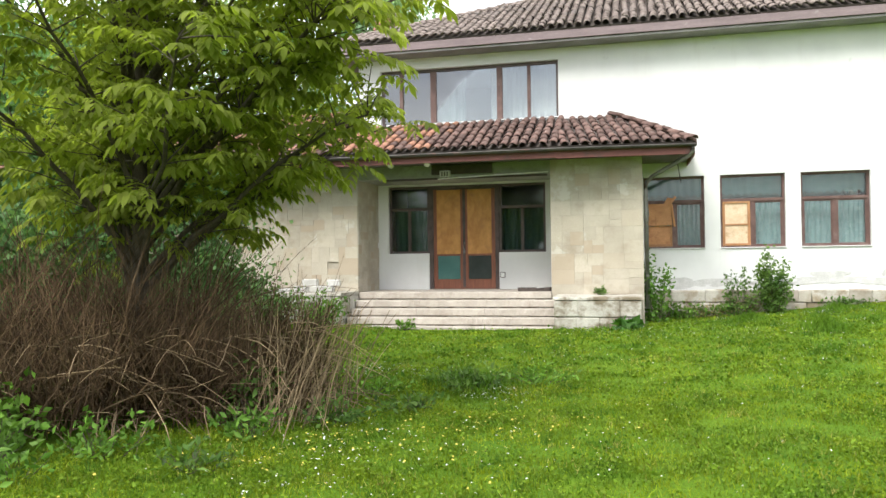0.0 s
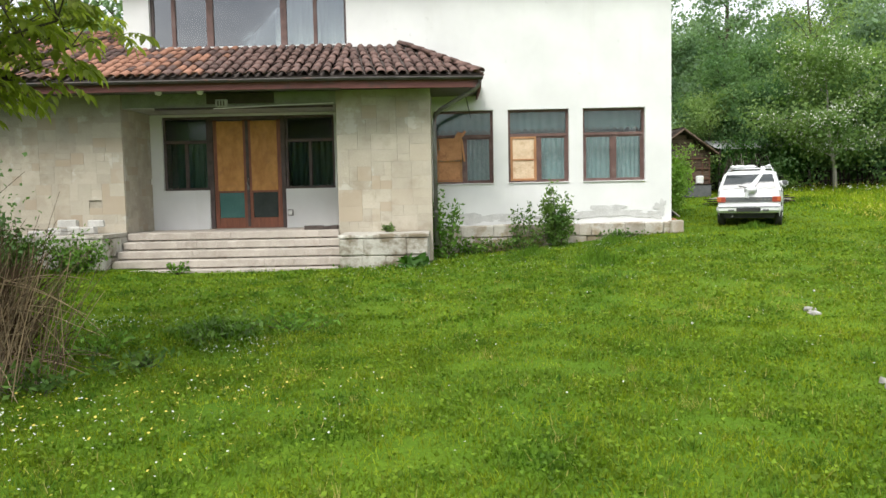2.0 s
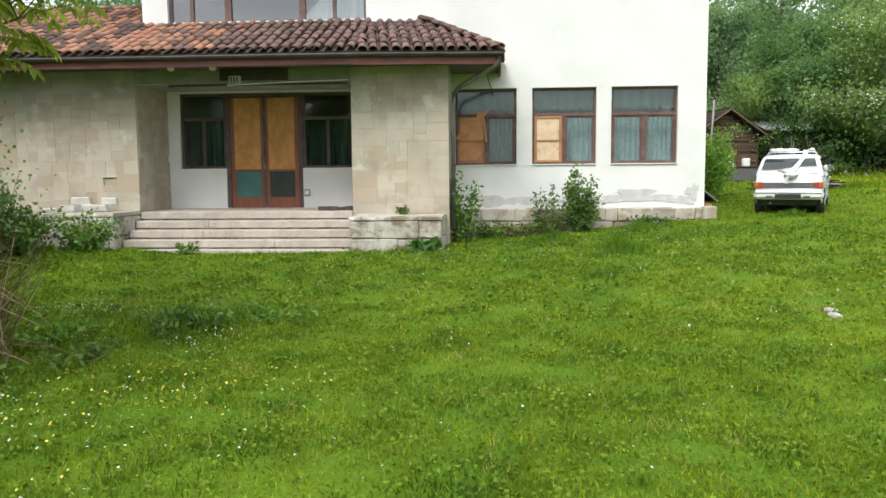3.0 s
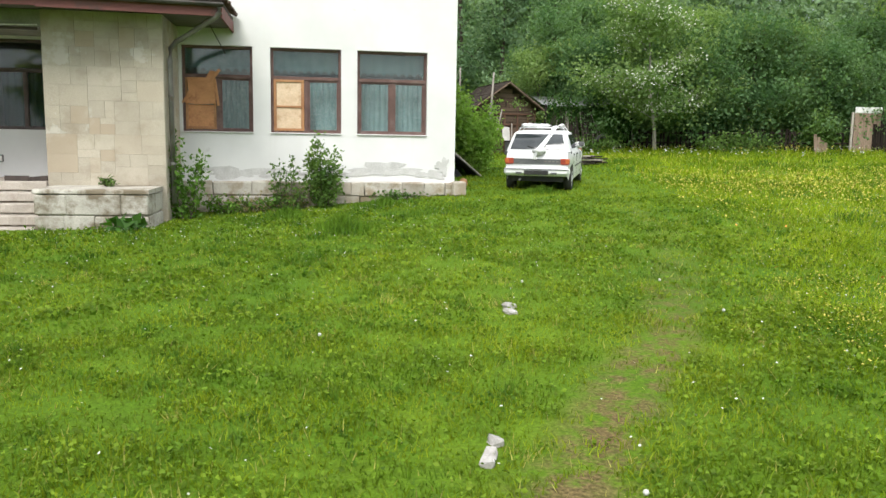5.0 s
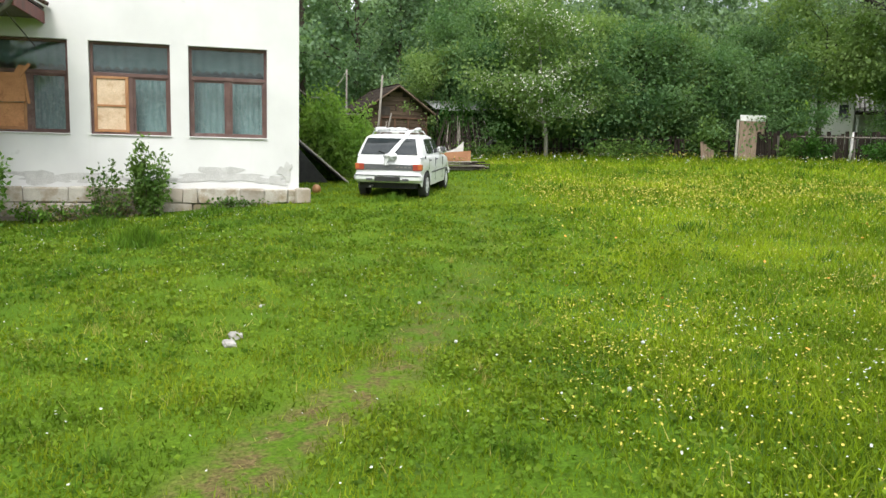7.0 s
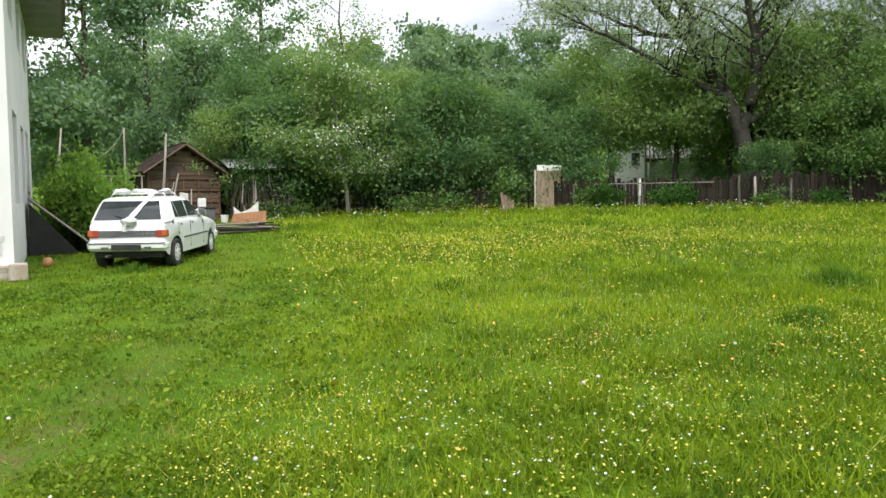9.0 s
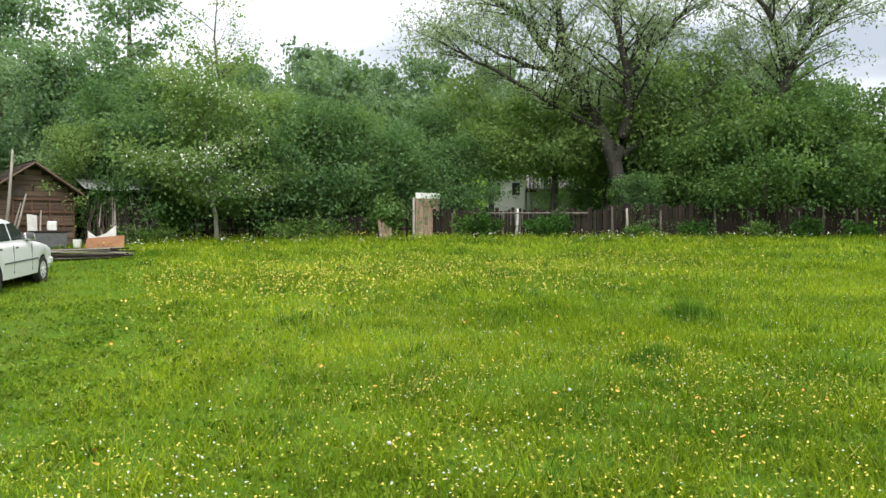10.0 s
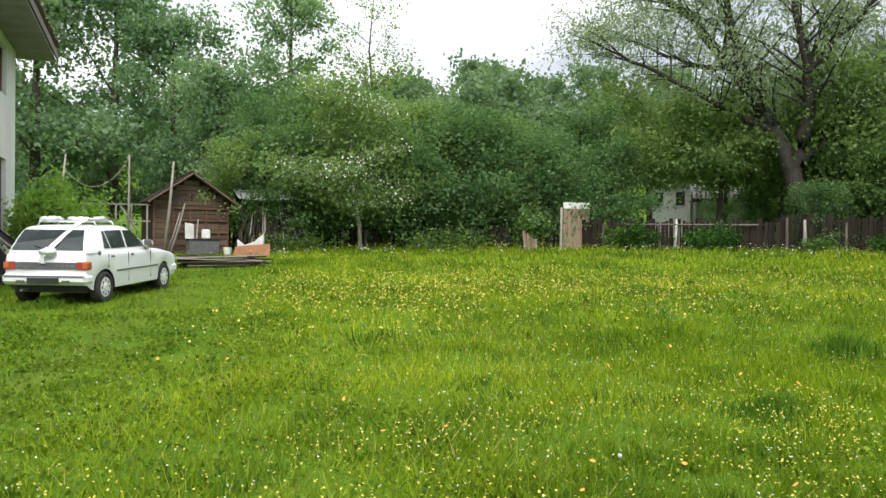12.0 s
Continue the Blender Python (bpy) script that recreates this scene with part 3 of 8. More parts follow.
def ridge_tiles(parent, p, q, material, w=1.25, seed=3):
    p, q = Vector(p), Vector(q)
    d = (q - p)
    n = int(d.length / 0.36)
    me = TILE.mesh("ridge_tile", material, True)
    rnd = random.Random(seed)
    for i in range(n):
        o = part("ridge_tile", me, None, parent)
        y = d.normalized()
        x = y.cross(Vector((0, 0, 1))).normalized()
        z = x.cross(y)
        o.matrix_basis = Matrix.Translation(p + d * (i / n) + Vector((0, 0, 0.03))) @ Matrix((x, y, z)).transposed().to_4x4() @ pose(0, 0, 0, 0, rnd.uniform(-4, 4), rnd.uniform(-3, 3)) @ Matrix.Diagonal((w, 1.05, w, 1))


ridge_tiles(main_roof, A, E1, M_TILE_GREY)
ridge_tiles(main_roof, B, E2, M_TILE_GREY)
ridge_tiles(main_roof, E1, E2, M_TILE_GREY)

# brick chimney on the west slope
chimney = thing("chimney", "low weathered brick chimney on the hip roof", "chimney", pose(-6.3, 20.1, 7.12))
part("chimney_core", Geo().box(-0.26, 0.26, -0.26, 0.26, -0.1, 1.05), M_CLAD_BACK, chimney)
_rnd = random.Random(4)
brick_me = Geo().box(-0.12, 0.12, -0.055, 0.055, -0.034, 0.034, 0.006).mesh("brick", M_BRICK)
for row in range(13):
    zz = 0.06 + row * 0.078
    for side in range(4):
        for k in (-1, 0, 1) if row % 2 else (-0.5, 0.5):
            o = part("brick", brick_me, None, chimney)
            o.matrix_basis = pose(0, 0, 0, 0, 0, 90 * side) @ pose(k * 0.25 * 0.8, -0.235 + _rnd.uniform(-0.006, 0.006), zz)
part("chimney_cap", Geo().box(-0.36, 0.36, -0.36, 0.36, 1.07, 1.13, 0.015), M_CONCRETE, chimney, "thin concrete cap")

# ---- stone-clad entrance porch and wing ----
PORCH_Y = 17.10
LAND_Z = 0.89
PX_L, PX_R0, PX_R1 = -6.14, -1.66, 0.31
SOF_Z = 3.80
WING_X = -15.0


def ashlar(u0, u1, z0, z1, seed, big=0.62, small=0.16):
    """Splits a rectangle into random coursed slabs."""
    rnd = random.Random(seed)
    out = []

    def split(a, b, c, d):
        w, h = b - a, d - c
        if (w < big and h < big * 0.62 and rnd.random() < 0.5) or (w < small * 2.1 and h < small * 1.6) or (w < big * 0.55 and h < big * 0.4):
            out.append((a, b, c, d))
            return
        if w > h * 1.25 and w > small * 2:
            m = a + w * rnd.uniform(0.32, 0.68)
            split(a, m, c, d)
            split(m, b, c, d)
        else:
            m = c + h * rnd.uniform(0.34, 0.66)
            split(a, b, c, m)
            split(a, b, m, d)
    split(u0, u1, z0, z1)
    return out


def cladding(parent, u0, u1, z0, z1, place, seed, material=None, big=0.62, missing=0.015):
    rnd = random.Random(seed + 100)
    for a, b, c, d in ashlar(u0, u1, z0, z1, seed, big):
        if rnd.random() < missing and (b - a) * (d - c) < 0.05:
            continue
        w, h = b - a - 0.0015, d - c - 0.0015
        g = Geo().box(-w / 2, w / 2, -0.02, 0.02, -h / 2, h / 2, 0.0015)
        ob = part("stone", g, material or M_CLAD, parent)
        ob.matrix_basis = place((a + b) / 2, (c + d) / 2) @ pose(0, rnd.uniform(-0.003, 0.003), 0, rnd.uniform(-0.4, 0.4), 0, rnd.uniform(-0.4, 0.4))


wall_l = solid("wall_porch_left", Geo().box(WING_X, PX_L - 0.03, PORCH_Y + 0.03, WALL_Y - 0.003, -0.3, SOF_Z), M_CLAD_BACK, "beige limestone-clad wall of the low wing", "wall", kind="structure")
cladding(wall_l, -11.2, PX_L - 0.01, 0.2, SOF_Z - 0.01, lambda u, z: pose(u, PORCH_Y + 0.02, z), 11)
cladding(wall_l, WING_X, -11.2, 0.2, SOF_Z - 0.01, lambda u, z: pose(u, PORCH_Y + 0.02, z), 15, big=1.0)
cladding(wall_l, PORCH_Y + 0.05, WALL_Y - 0.01, LAND_Z + 0.005, SOF_Z - 0.01, lambda u, z: pose(PX_L - 0.02, u, z, 0, 0, 90), 12, big=0.45)
wall_r = solid("wall_porch_right", Geo().box(PX_R0 + 0.03, PX_R1 - 0.03, PORCH_Y + 0.03, WALL_Y - 0.003, -0.3, SOF_Z), M_CLAD_BACK, "beige limestone-clad pier beside the entrance with pale worn patches", "wall", kind="structure")
cladding(wall_r, PX_R0, PX_R1, 0.2, SOF_Z - 0.01, lambda u, z: pose(u, PORCH_Y + 0.02, z), 13)
cladding(wall_r, PORCH_Y + 0.05, WALL_Y - 0.01, 0.2, SOF_Z - 0.01, lambda u, z: pose(PX_R1 - 0.02, u, z, 0, 0, 90), 14, big=0.45)
cladding(wall_r, PORCH_Y + 0.05, WALL_Y - 0.01, LAND_Z + 0.005, SOF_Z - 0.01, lambda u, z: pose(PX_R0 + 0.02, u, z, 0, 0, -90), 16, big=0.45)
solid("wall_wing_back", Geo().box(WING_X, WEST_X - 0.01, 24.0, 24.3, -0.3, SOF_Z), M_PLASTER, "plain rear wall of the wing", "wall", kind="structure")
solid("wall_wing_end", Geo().box(WING_X - 0.3, WING_X - 0.003, PORCH_Y, 24.3, -0.3, SOF_Z), M_PLASTER, "plain end wall of the wing", "wall", kind="structure")
solid("lintel", Geo().box(PX_L - 0.02, PX_R0 + 0.02, PORCH_Y + 0.06, PORCH_Y + 0.36, 3.50, SOF_Z, 0.012), M_LINTEL, "grey-green painted concrete lintel over the entrance", "lintel", kind="structure")
solid("ceiling_porch", Geo().box(PX_L + 0.002, PX_R0 - 0.002, PORCH_Y + 0.362, WALL_Y - 0.004, 3.52, 3.60), M_LINTEL, "grey plastered porch ceiling", "ceiling", kind="structure")

# landing and steps
landing = solid("landing", Geo().box(PX_L + 0.002, PX_R0 - 0.002, PORCH_Y - 0.02, WALL_Y - 0.004, 0.0, LAND_Z - 0.06), M_CONCRETE, "pale cast stone landing before the doors", "landing", kind="structure")
STEP_Y, TREAD, STEP_Z = 15.9, 0.285, 0.03
steps = thing("stairs", "pale worn cast stone entrance steps with chipped edges", "stairs", kind="structure")
RISER = (LAND_Z - STEP_Z) / 5


def chipped_slab(x0, x1, y0, y1, z0, z1, seed, chips=8):
    rnd = random.Random(seed)
    xs = [x0]
    while xs[-1] < x1 - 0.14:
        xs.append(xs[-1] + rnd.uniform(0.05, 0.12))
    xs.append(x1)
    hit = {rnd.randrange(len(xs)): rnd.uniform(0.008, 0.03) for _ in range(chips)}
    g = Geo()
    prof = []
    for i, x in enumerate(xs):
        e = hit.get(i, 0) + rnd.uniform(0, 0.003)
        prof.append([(x, y0 + 0.006 + e, z0), (x, y0 + e * 0.6, z0 + 0.01), (x, y0 + e, z1 - 0.012 - e * 0.5), (x, y0 + 0.012 + e * 1.4, z1), (x, y1, z1), (x, y1, z0)])
    for p in prof:
        g.v.extend(p)
    n = len(xs)
    for i in range(n - 1):
        for k in range(6):
            g.f.append((i * 6 + k, i * 6 + (k + 1) % 6, (i + 1) * 6 + (k + 1) % 6, (i + 1) * 6 + k))
    g.f.append(tuple(range(5, -1, -1)))
    g.f.append(tuple((n - 1) * 6 + k for k in range(6)))
    return g


for i in range(5):
    y0 = STEP_Y + TREAD * i
    z1 = STEP_Z + RISER * (i + 1)
    deep = WALL_Y - 0.01 - y0 if i == 4 else TREAD + 0.05
    x0, x1 = (PX_L + 0.004, PX_R0 - 0.004) if i == 4 else (PX_L + 0.06, -1.53)
    for k in range(3):
        a, b = x0 + (x1 - x0) * k / 3, x0 + (x1 - x0) * (k + 1) / 3
        part("tread", chipped_slab(a + 0.002, b - 0.002, y0 - 0.035, y0 + deep, z1 - RISER + 0.026, z1, i * 7 + k, 11), M_STEP, steps)
    part("riser", Geo().box(x0, x1, y0 + 0.02, y0 + TREAD + 0.005, z1 - RISER - 0.2, z1 - RISER + 0.022, 0.004), M_CONCRETE, steps)


# low planter walls on both sides of the steps
def planter(x0, x1, z1, label, seed):
    t = thing("planter", label, "planter", kind="structure")
    y0, y1 = 15.86, PORCH_Y - 0.01
    part("core", Geo().box(x0 + 0.04, x1 - 0.04, y0 + 0.04, y1, -0.3, z1 - 0.06), M_CONCRETE, t)
    stone_course(t, M_CONCRETE, x0, x1, 0.06, z1 - 0.07, 2, lambda u, z: pose(u, y0 + 0.04, z), 0.35, 0.9, 0.09, seed, 0.002, 0.004, 0.006)
    stone_course(t, M_CONCRETE, y0 + 0.09, y1, 0.06, z1 - 0.07, 2, lambda u, z: pose(x1 - 0.04, u, z, 0, 0, 90), 0.3, 0.6, 0.09, seed + 1, 0.006, 0.006, 0.005)
    stone_course(t, M_CONCRETE, y0 + 0.09, y1, 0.06, z1 - 0.07, 2, lambda u, z: pose(x0 + 0.04, u, z, 0, 0, 90), 0.3, 0.6, 0.09, seed + 2, 0.006, 0.006, 0.005)
    part("coping", chipped_slab(x0 - 0.02, x1 + 0.02, y0 - 0.02, y1, z1 - 0.07, z1, seed, 14), M_CONCRETE, t, "cracked mossy coping slab")
    return t


planter(-1.50, 0.23, 0.83, "stained concrete planter wall beside the entrance steps", 21)
planter(-8.6, -6.12, 0.92, "stained stone planter wall with rubble on top", 31)

# porch roof: front slope, slanted east part and hip
EV_Y, EV_Z, RT_Z = 16.22, 3.96, 4.97
KX = -1.40
P_KINK, P_END, P_TOP, P_BACK = Vector((KX, EV_Y, EV_Z)), Vector((1.36, 16.72, 4.0)), Vector((-0.36, WALL_Y - 0.004, RT_Z)), Vector((1.36, WALL_Y - 0.004, 4.0))
WING_RIDGE_Y = 20.6
WING_RIDGE_Z = EV_Z + (WING_RIDGE_Y - EV_Y) * (RT_Z - EV_Z) / (WALL_Y - EV_Y)
pr = Geo()
slab(pr, (Vector((WEST_X, EV_Y, EV_Z)), P_KINK, Vector((KX, WALL_Y - 0.004, RT_Z)), Vector((WEST_X, WALL_Y - 0.004, RT_Z))))
slab(pr, (Vector((WING_X - 0.6, EV_Y, EV_Z)), Vector((WEST_X - 0.004, EV_Y, EV_Z)), Vector((WEST_X - 0.004, WING_RIDGE_Y, WING_RIDGE_Z)), Vector((WING_X - 0.6, WING_RIDGE_Y, WING_RIDGE_Z))))
slab(pr, (Vector((WING_X - 0.6, WING_RIDGE_Y, WING_RIDGE_Z)), Vector((WEST_X - 0.004, WING_RIDGE_Y, WING_RIDGE_Z)), Vector((WEST_X - 0.004, 25.0, EV_Z)), Vector((WING_X - 0.6, 25.0, EV_Z))))
slab(pr, (P_KINK, P_END, P_TOP, Vector((KX, WALL_Y - 0.004, RT_Z))))
slab(pr, (P_END, P_BACK, P_TOP))
porch_roof = solid("roof_porch", pr, M_DECK, "mossy red-brown barrel tile roof over the entrance and wing", "roof", kind="structure")
sl = math.hypot(WALL_Y - EV_Y, RT_Z - EV_Z)
vP = Vector((0, (WALL_Y - EV_Y) / sl, (RT_Z - EV_Z) / sl))
front = tile_poses((-5.64, EV_Y - 0.06, EV_Z + 0.015), (1, 0, 0), vP, lambda a, b: b < sl - 0.12, 20, 8, seed=6)
_mix = random.Random(3)
old = [m for m in front if _mix.random() > 0.75 * smoothstep(3.4, 5.6, -m.translation.x)]
kept = {id(m) for m in old}
tile_parts(porch_roof, old, M_TILE)
tile_parts(porch_roof, [m for m in front if id(m) not in kept], M_TILE_NEW)
uE = (P_END - P_KINK).normalized()
nE = uE.cross(Vector((KX, WALL_Y, RT_Z)) - P_KINK).normalized()
vE = nE.cross(uE)
lenE = (P_END - P_KINK).length
topE = (P_TOP - P_KINK)
hipA, hipB = topE.dot(uE), topE.dot(vE)
leftE = (Vector((KX, WALL_Y, RT_Z)) - P_KINK)
kA, kB = leftE.dot(uE), leftE.dot(vE)
tile_parts(porch_roof, tile_poses(P_KINK + vE * -0.06 + nE * 0.015 - uE * 0.6, uE, vE,
           lambda a, b: (a - 0.6) > kA * b / kB - 0.02 and (a - 0.6) < lenE + (hipA - lenE) * b / hipB and b < kB + (hipB - kB) * 0.5 - 0.05, 17, 8, seed=7), M_TILE)
uH, vH = Vector((0, 1, 0)), (P_TOP - P_BACK).normalized()
hl = (P_TOP - P_BACK).length
hw = P_BACK.y - P_END.y
tile_parts(porch_roof, tile_poses(P_END + vH * -0.05 + Vector((0, 0, 0.02)), uH, vH, lambda a, b: a > hw * b / hl and a < hw and b < hl, 9, 6, seed=8), M_TILE)
ridge_tiles(porch_roof, P_END, P_TOP, M_TILE, 1.15)
mid_poses = tile_poses((-9.2, EV_Y - 0.06, EV_Z + 0.015), (1, 0, 0), vP, lambda a, b: b < (sl - 0.12 if a > 9.2 + WEST_X else sl * 1.75), 17, 14, seed=9)
old = [m for m in mid_poses if _mix.random() < 0.42]
kept = {id(m) for m in old}
tile_field("orange_tiles", porch_roof, [m for m in mid_poses if id(m) not in kept], M_TILE_NEW)
tile_field("dark_tiles", porch_roof, old, M_TILE)
tile_field("orange_tiles", porch_roof, tile_poses((WING_X - 0.6, EV_Y - 0.06, EV_Z + 0.015), (1, 0, 0), vP, lambda a, b: b < sl * 1.75, 30, 14, seed=10), M_TILE_NEW)

# eaves: fascia, gutter, soffit
part("fascia_board", Geo().box(WING_X - 0.6, KX, EV_Y + 0.0, EV_Y + 0.035, 3.72, 3.90, 0.006), M_FASCIA, porch_roof, "dark red peeling fascia board")
ang = math.degrees(math.atan2(P_END.y - P_KINK.y, P_END.x - P_KINK.x))
fb = part("fascia_board", Geo().box(0, lenE - 0.02, 0, 0.035, 3.70, 3.91, 0.006), M_FASCIA, porch_roof, "dark red peeling fascia board")
fb.matrix_basis = pose(KX + 0.01, EV_Y, 0, 0, -0.8, ang)
part("fascia_board", Geo().box(1.33, 1.365, P_END.y + 0.01, WALL_Y - 0.01, 3.72, 3.93, 0.006), M_FASCIA, porch_roof)
so = Geo()
slab(so, ((WING_X - 0.6, EV_Y + 0.037, SOF_Z + 0.03), (KX, EV_Y + 0.037, SOF_Z + 0.03), (1.32, P_END.y + 0.04, SOF_Z + 0.03), (1.32, WALL_Y - 0.006, SOF_Z + 0.03), (WING_X - 0.6, WALL_Y - 0.006, SOF_Z + 0.03)), 0.026)
part("soffit", so, M_SOFFIT, porch_roof, "dark boarded porch soffit")


def gutter(p, q, r=0.062):
    p, q = Vector(p), Vector(q)
    d = (q - p).normalized()
    s = d.cross(Vector((0, 0, 1))).normalized()
    g = Geo()
    n = 8
    for e in (p, q):
        for rr in (r, r - 0.006):
            for k in range(n + 1):
                a = math.pi + math.pi * k / n
                g.v.append(tuple(e + s * (rr * math.cos(a)) + Vector((0, 0, rr * math.sin(a)))))
    m = n + 1
    for k in range(n):
        g.f.append((k, k + 1, 2 * m + k + 1, 2 * m + k))
        g.f.append((m + k + 1, m + k, 3 * m + k, 3 * m + k + 1))
    g.f.append((0, 2 * m, 3 * m, m))
    g.f.append((n, m + n, 3 * m + n, 2 * m + n))
    return g


M_GUTTER = surface("dark_weathered_gutter", (0.05, 0.045, 0.042), (0.10, 0.09, 0.085), 3, 40, 0.6, 0.3, stain=(0.16, 0.07, 0.05), stain_scale=2)
part("gutter", gutter((WING_X - 0.6, EV_Y - 0.07, 3.93), (KX - 0.02, EV_Y - 0.07, 3.91)), M_GUTTER, porch_roof, "dark weathered half-round gutter", smooth=True)
part("gutter", gutter((KX - 0.05, EV_Y - 0.075, 3.91), (P_END.x + 0.03, P_END.y - 0.06, 3.95)), M_GUTTER, porch_roof, smooth=True)

# downpipe: from the gutter end back to the pier and down
pipe = thing("downpipe", "grey sheet metal downpipe with a long swan neck", "downpipe")
part("pipe", Geo().tube([(1.33, P_END.y - 0.06, 3.88), (1.33, P_END.y - 0.04, 3.80), (1.26, P_END.y + 0.02, 3.73), (0.52, 17.27, 3.36), (0.40, 17.34, 3.24), (0.385, 17.36, 3.05), (0.385, 17.36, 0.5)], 0.045, 10), M_METAL_GREY, pipe, smooth=True)
for zz in (1.2, 2.4):
    part("bracket", Geo().tube([(0.385, 17.36, zz), (0.385, 17.36, zz + 0.04)], 0.055, 10), M_METAL_GREY, pipe)
part("stay", Geo().tube([(1.05, 17.5, 3.72), (1.2, 18.6, 3.32)], 0.010, 6), M_BLACK, pipe, "thin iron stay")


# ---- windows ----
def bars(t, rects, y0, y1, material, name, c=0.006, label=""):
    for a, b, z0, z1 in rects:
        part(name, Geo().box(a, b, y0, y1, z0, z1, c), material, t, label)


def pane(t, x0, x1, z0, z1, y, material=None):
    ob = part("pane", Geo().box(x0, x1, y, y + 0.005, z0, z1), material or M_GLASS, t)
    ob.visible_shadow = False
    return ob


def folds(x0, x1, z0, z1, y, amp=0.025, wave=0.11, scallop=0.0, seed=0, sway=0.0):
    """A hanging cloth with folds; scallop: depth of a wavy lower hem."""
    rnd = random.Random(seed)
    n = max(8, int((x1 - x0) / 0.018))
    rows = 6
    ph = rnd.uniform(0, 6)
    g = Geo()
    for r in range(rows + 1):
        for i in range(n + 1):
            u = i / n
            x = x0 + (x1 - x0) * u
            f = r / rows
            zlow = z0 + scallop * abs(math.sin(x * math.pi / 0.16))
            yy = y + amp * math.sin(x * 2 * math.pi / wave + ph + 1.3 * math.sin(x * 5)) * (0.5 + 0.5 * f)
            g.v.append((x + sway * (1 - f), yy, zlow + (z1 - zlow) * f))
    m = n + 1
    for r in range(rows):
        for i in range(n):
            g.f.append((r * m + i, r * m + i + 1, (r + 1) * m + i + 1, (r + 1) * m + i))
    return g


def ground_window(name, x0, x1, label, seed, left_boarded=False):
    t = thing(name, label, "window", kind="structure")
    y0, y1 = WALL_Y + 0.10, WALL_Y + 0.17
    w = 0.055
    xm = (x0 + x1) / 2
    bars(t, [(x0, x0 + w, LOW_Z0, LOW_Z1), (x1 - w, x1, LOW_Z0, LOW_Z1), (x0 + w, x1 - w, LOW_Z1 - w, LOW_Z1), (x0 + w, x1 - w, LOW_Z0, LOW_Z0 + w)], y0, y1, M_FRAME, "window_frame")
    bars(t, [(x0 + w, x1 - w, BAR_Z - 0.035, BAR_Z + 0.035)], y0 - 0.012, y1, M_FRAME, "transom")
    bars(t, [(xm - 0.04, xm + 0.04, LOW_Z0 + w, BAR_Z - 0.035)], y0 - 0.006, y1, M_FRAME, "mullion")
    for a, b in ((x0 + w, xm - 0.04), (xm + 0.04, x1 - w)):
        if left_boarded and a < xm - 0.1:
            continue
        s = 0.035
        zb, zt = LOW_Z0 + w, BAR_Z - 0.035
        bars(t, [(a, a + s, zb, zt), (b - s, b, zb, zt), (a + s, b - s, zb, zb + s), (a + s, b - s, zt - s, zt)], y0 + 0.012, y1 - 0.01, M_FRAME, "sash", 0.004)
        pane(t, a + s, b - s, zb + s, zt - s, y0 + 0.04)
    pane(t, x0 + w, x1 - w, BAR_Z + 0.035, LOW_Z1 - w, y0 + 0.045)
    part("window_sill", Geo().box(x0 - 0.0, x1 + 0.0, WALL_Y - 0.035, y0 - 0.002, LOW_Z0 + 0.002, LOW_Z0 + 0.022, 0.004), M_PLASTER, t)
    c = tagged(new("curtain", folds(x0 + 0.02, x1 - 0.02, LOW_Z0 - 0.1, BAR_Z - 0.01, WALL_Y + 0.42, seed=seed).mesh("curtain", M_CURTAIN, True)), "teal net curtain hanging behind the window", "curtain", "ground floor curtains")
    v = tagged(new("valance", folds(x0 + 0.02, x1 - 0.02, BAR_Z + 0.10, LOW_Z1 + 0.1, WALL_Y + 0.37, 0.012, 0.2, 0.075, seed + 1).mesh("valance", M_CURTAIN_TOP, True)), "pale teal scalloped valance behind the window", "valance", "ground floor valances")
    return t


w1 = ground_window("window_1", *GROUND_WINDOWS[0], "red-brown wooden window with a broken boarded casement", 1, True)
w2 = ground_window("window_2", *GROUND_WINDOWS[1], "red-brown wooden window with a boarded casement", 2, True)
w3 = ground_window("window_3", *GROUND_WINDOWS[2], "red-brown wooden window with teal curtains", 3)

# broken boards in the first window: a casement frame, a torn sheet and loose battens
x0, x1 = GROUND_WINDOWS[0]
xm = (x0 + x1) / 2
bars(w1, [(x0 + 0.055, x0 + 0.10, 1.86, 2.86), (xm - 0.09, xm - 0.042, 1.86, 2.86), (x0 + 0.10, xm - 0.09, 1.86, 1.92)], WALL_Y + 0.085, WALL_Y + 0.135, M_BOARD_FRAME, "boarded_sash", 0.005, "honey-brown wooden casement frame")
part("board", Geo().box(x0 + 0.10, xm - 0.09, WALL_Y + 0.10, WALL_Y + 0.112, 1.92, 2.34, 0.003), M_BOARD_ORANGE, w1, "orange fibreboard sheet")
torn = Geo()
_tp = [(x0 + 0.06, 2.36), (x0 + 0.30, 2.34), (xm - 0.05, 2.36), (xm - 0.06, 2.86), (xm - 0.02, 2.98), (xm - 0.14, 3.00), (xm - 0.22, 2.86), (x0 + 0.10, 2.86), (x0 + 0.12, 2.60), (x0 + 0.03, 2.45)]
k = len(_tp)
torn.add([(a, WALL_Y + 0.05, b) for a, b in _tp] + [(a, WALL_Y + 0.062, b) for a, b in _tp], [tuple(range(k)), tuple(range(2 * k - 1, k - 1, -1))] + [(i, k + i, k + (i + 1) % k, (i + 1) % k) for i in range(k)])
part("torn_board", torn, M_BOARD_ORANGE, w1, "torn orange fibreboard sheet hanging askew")
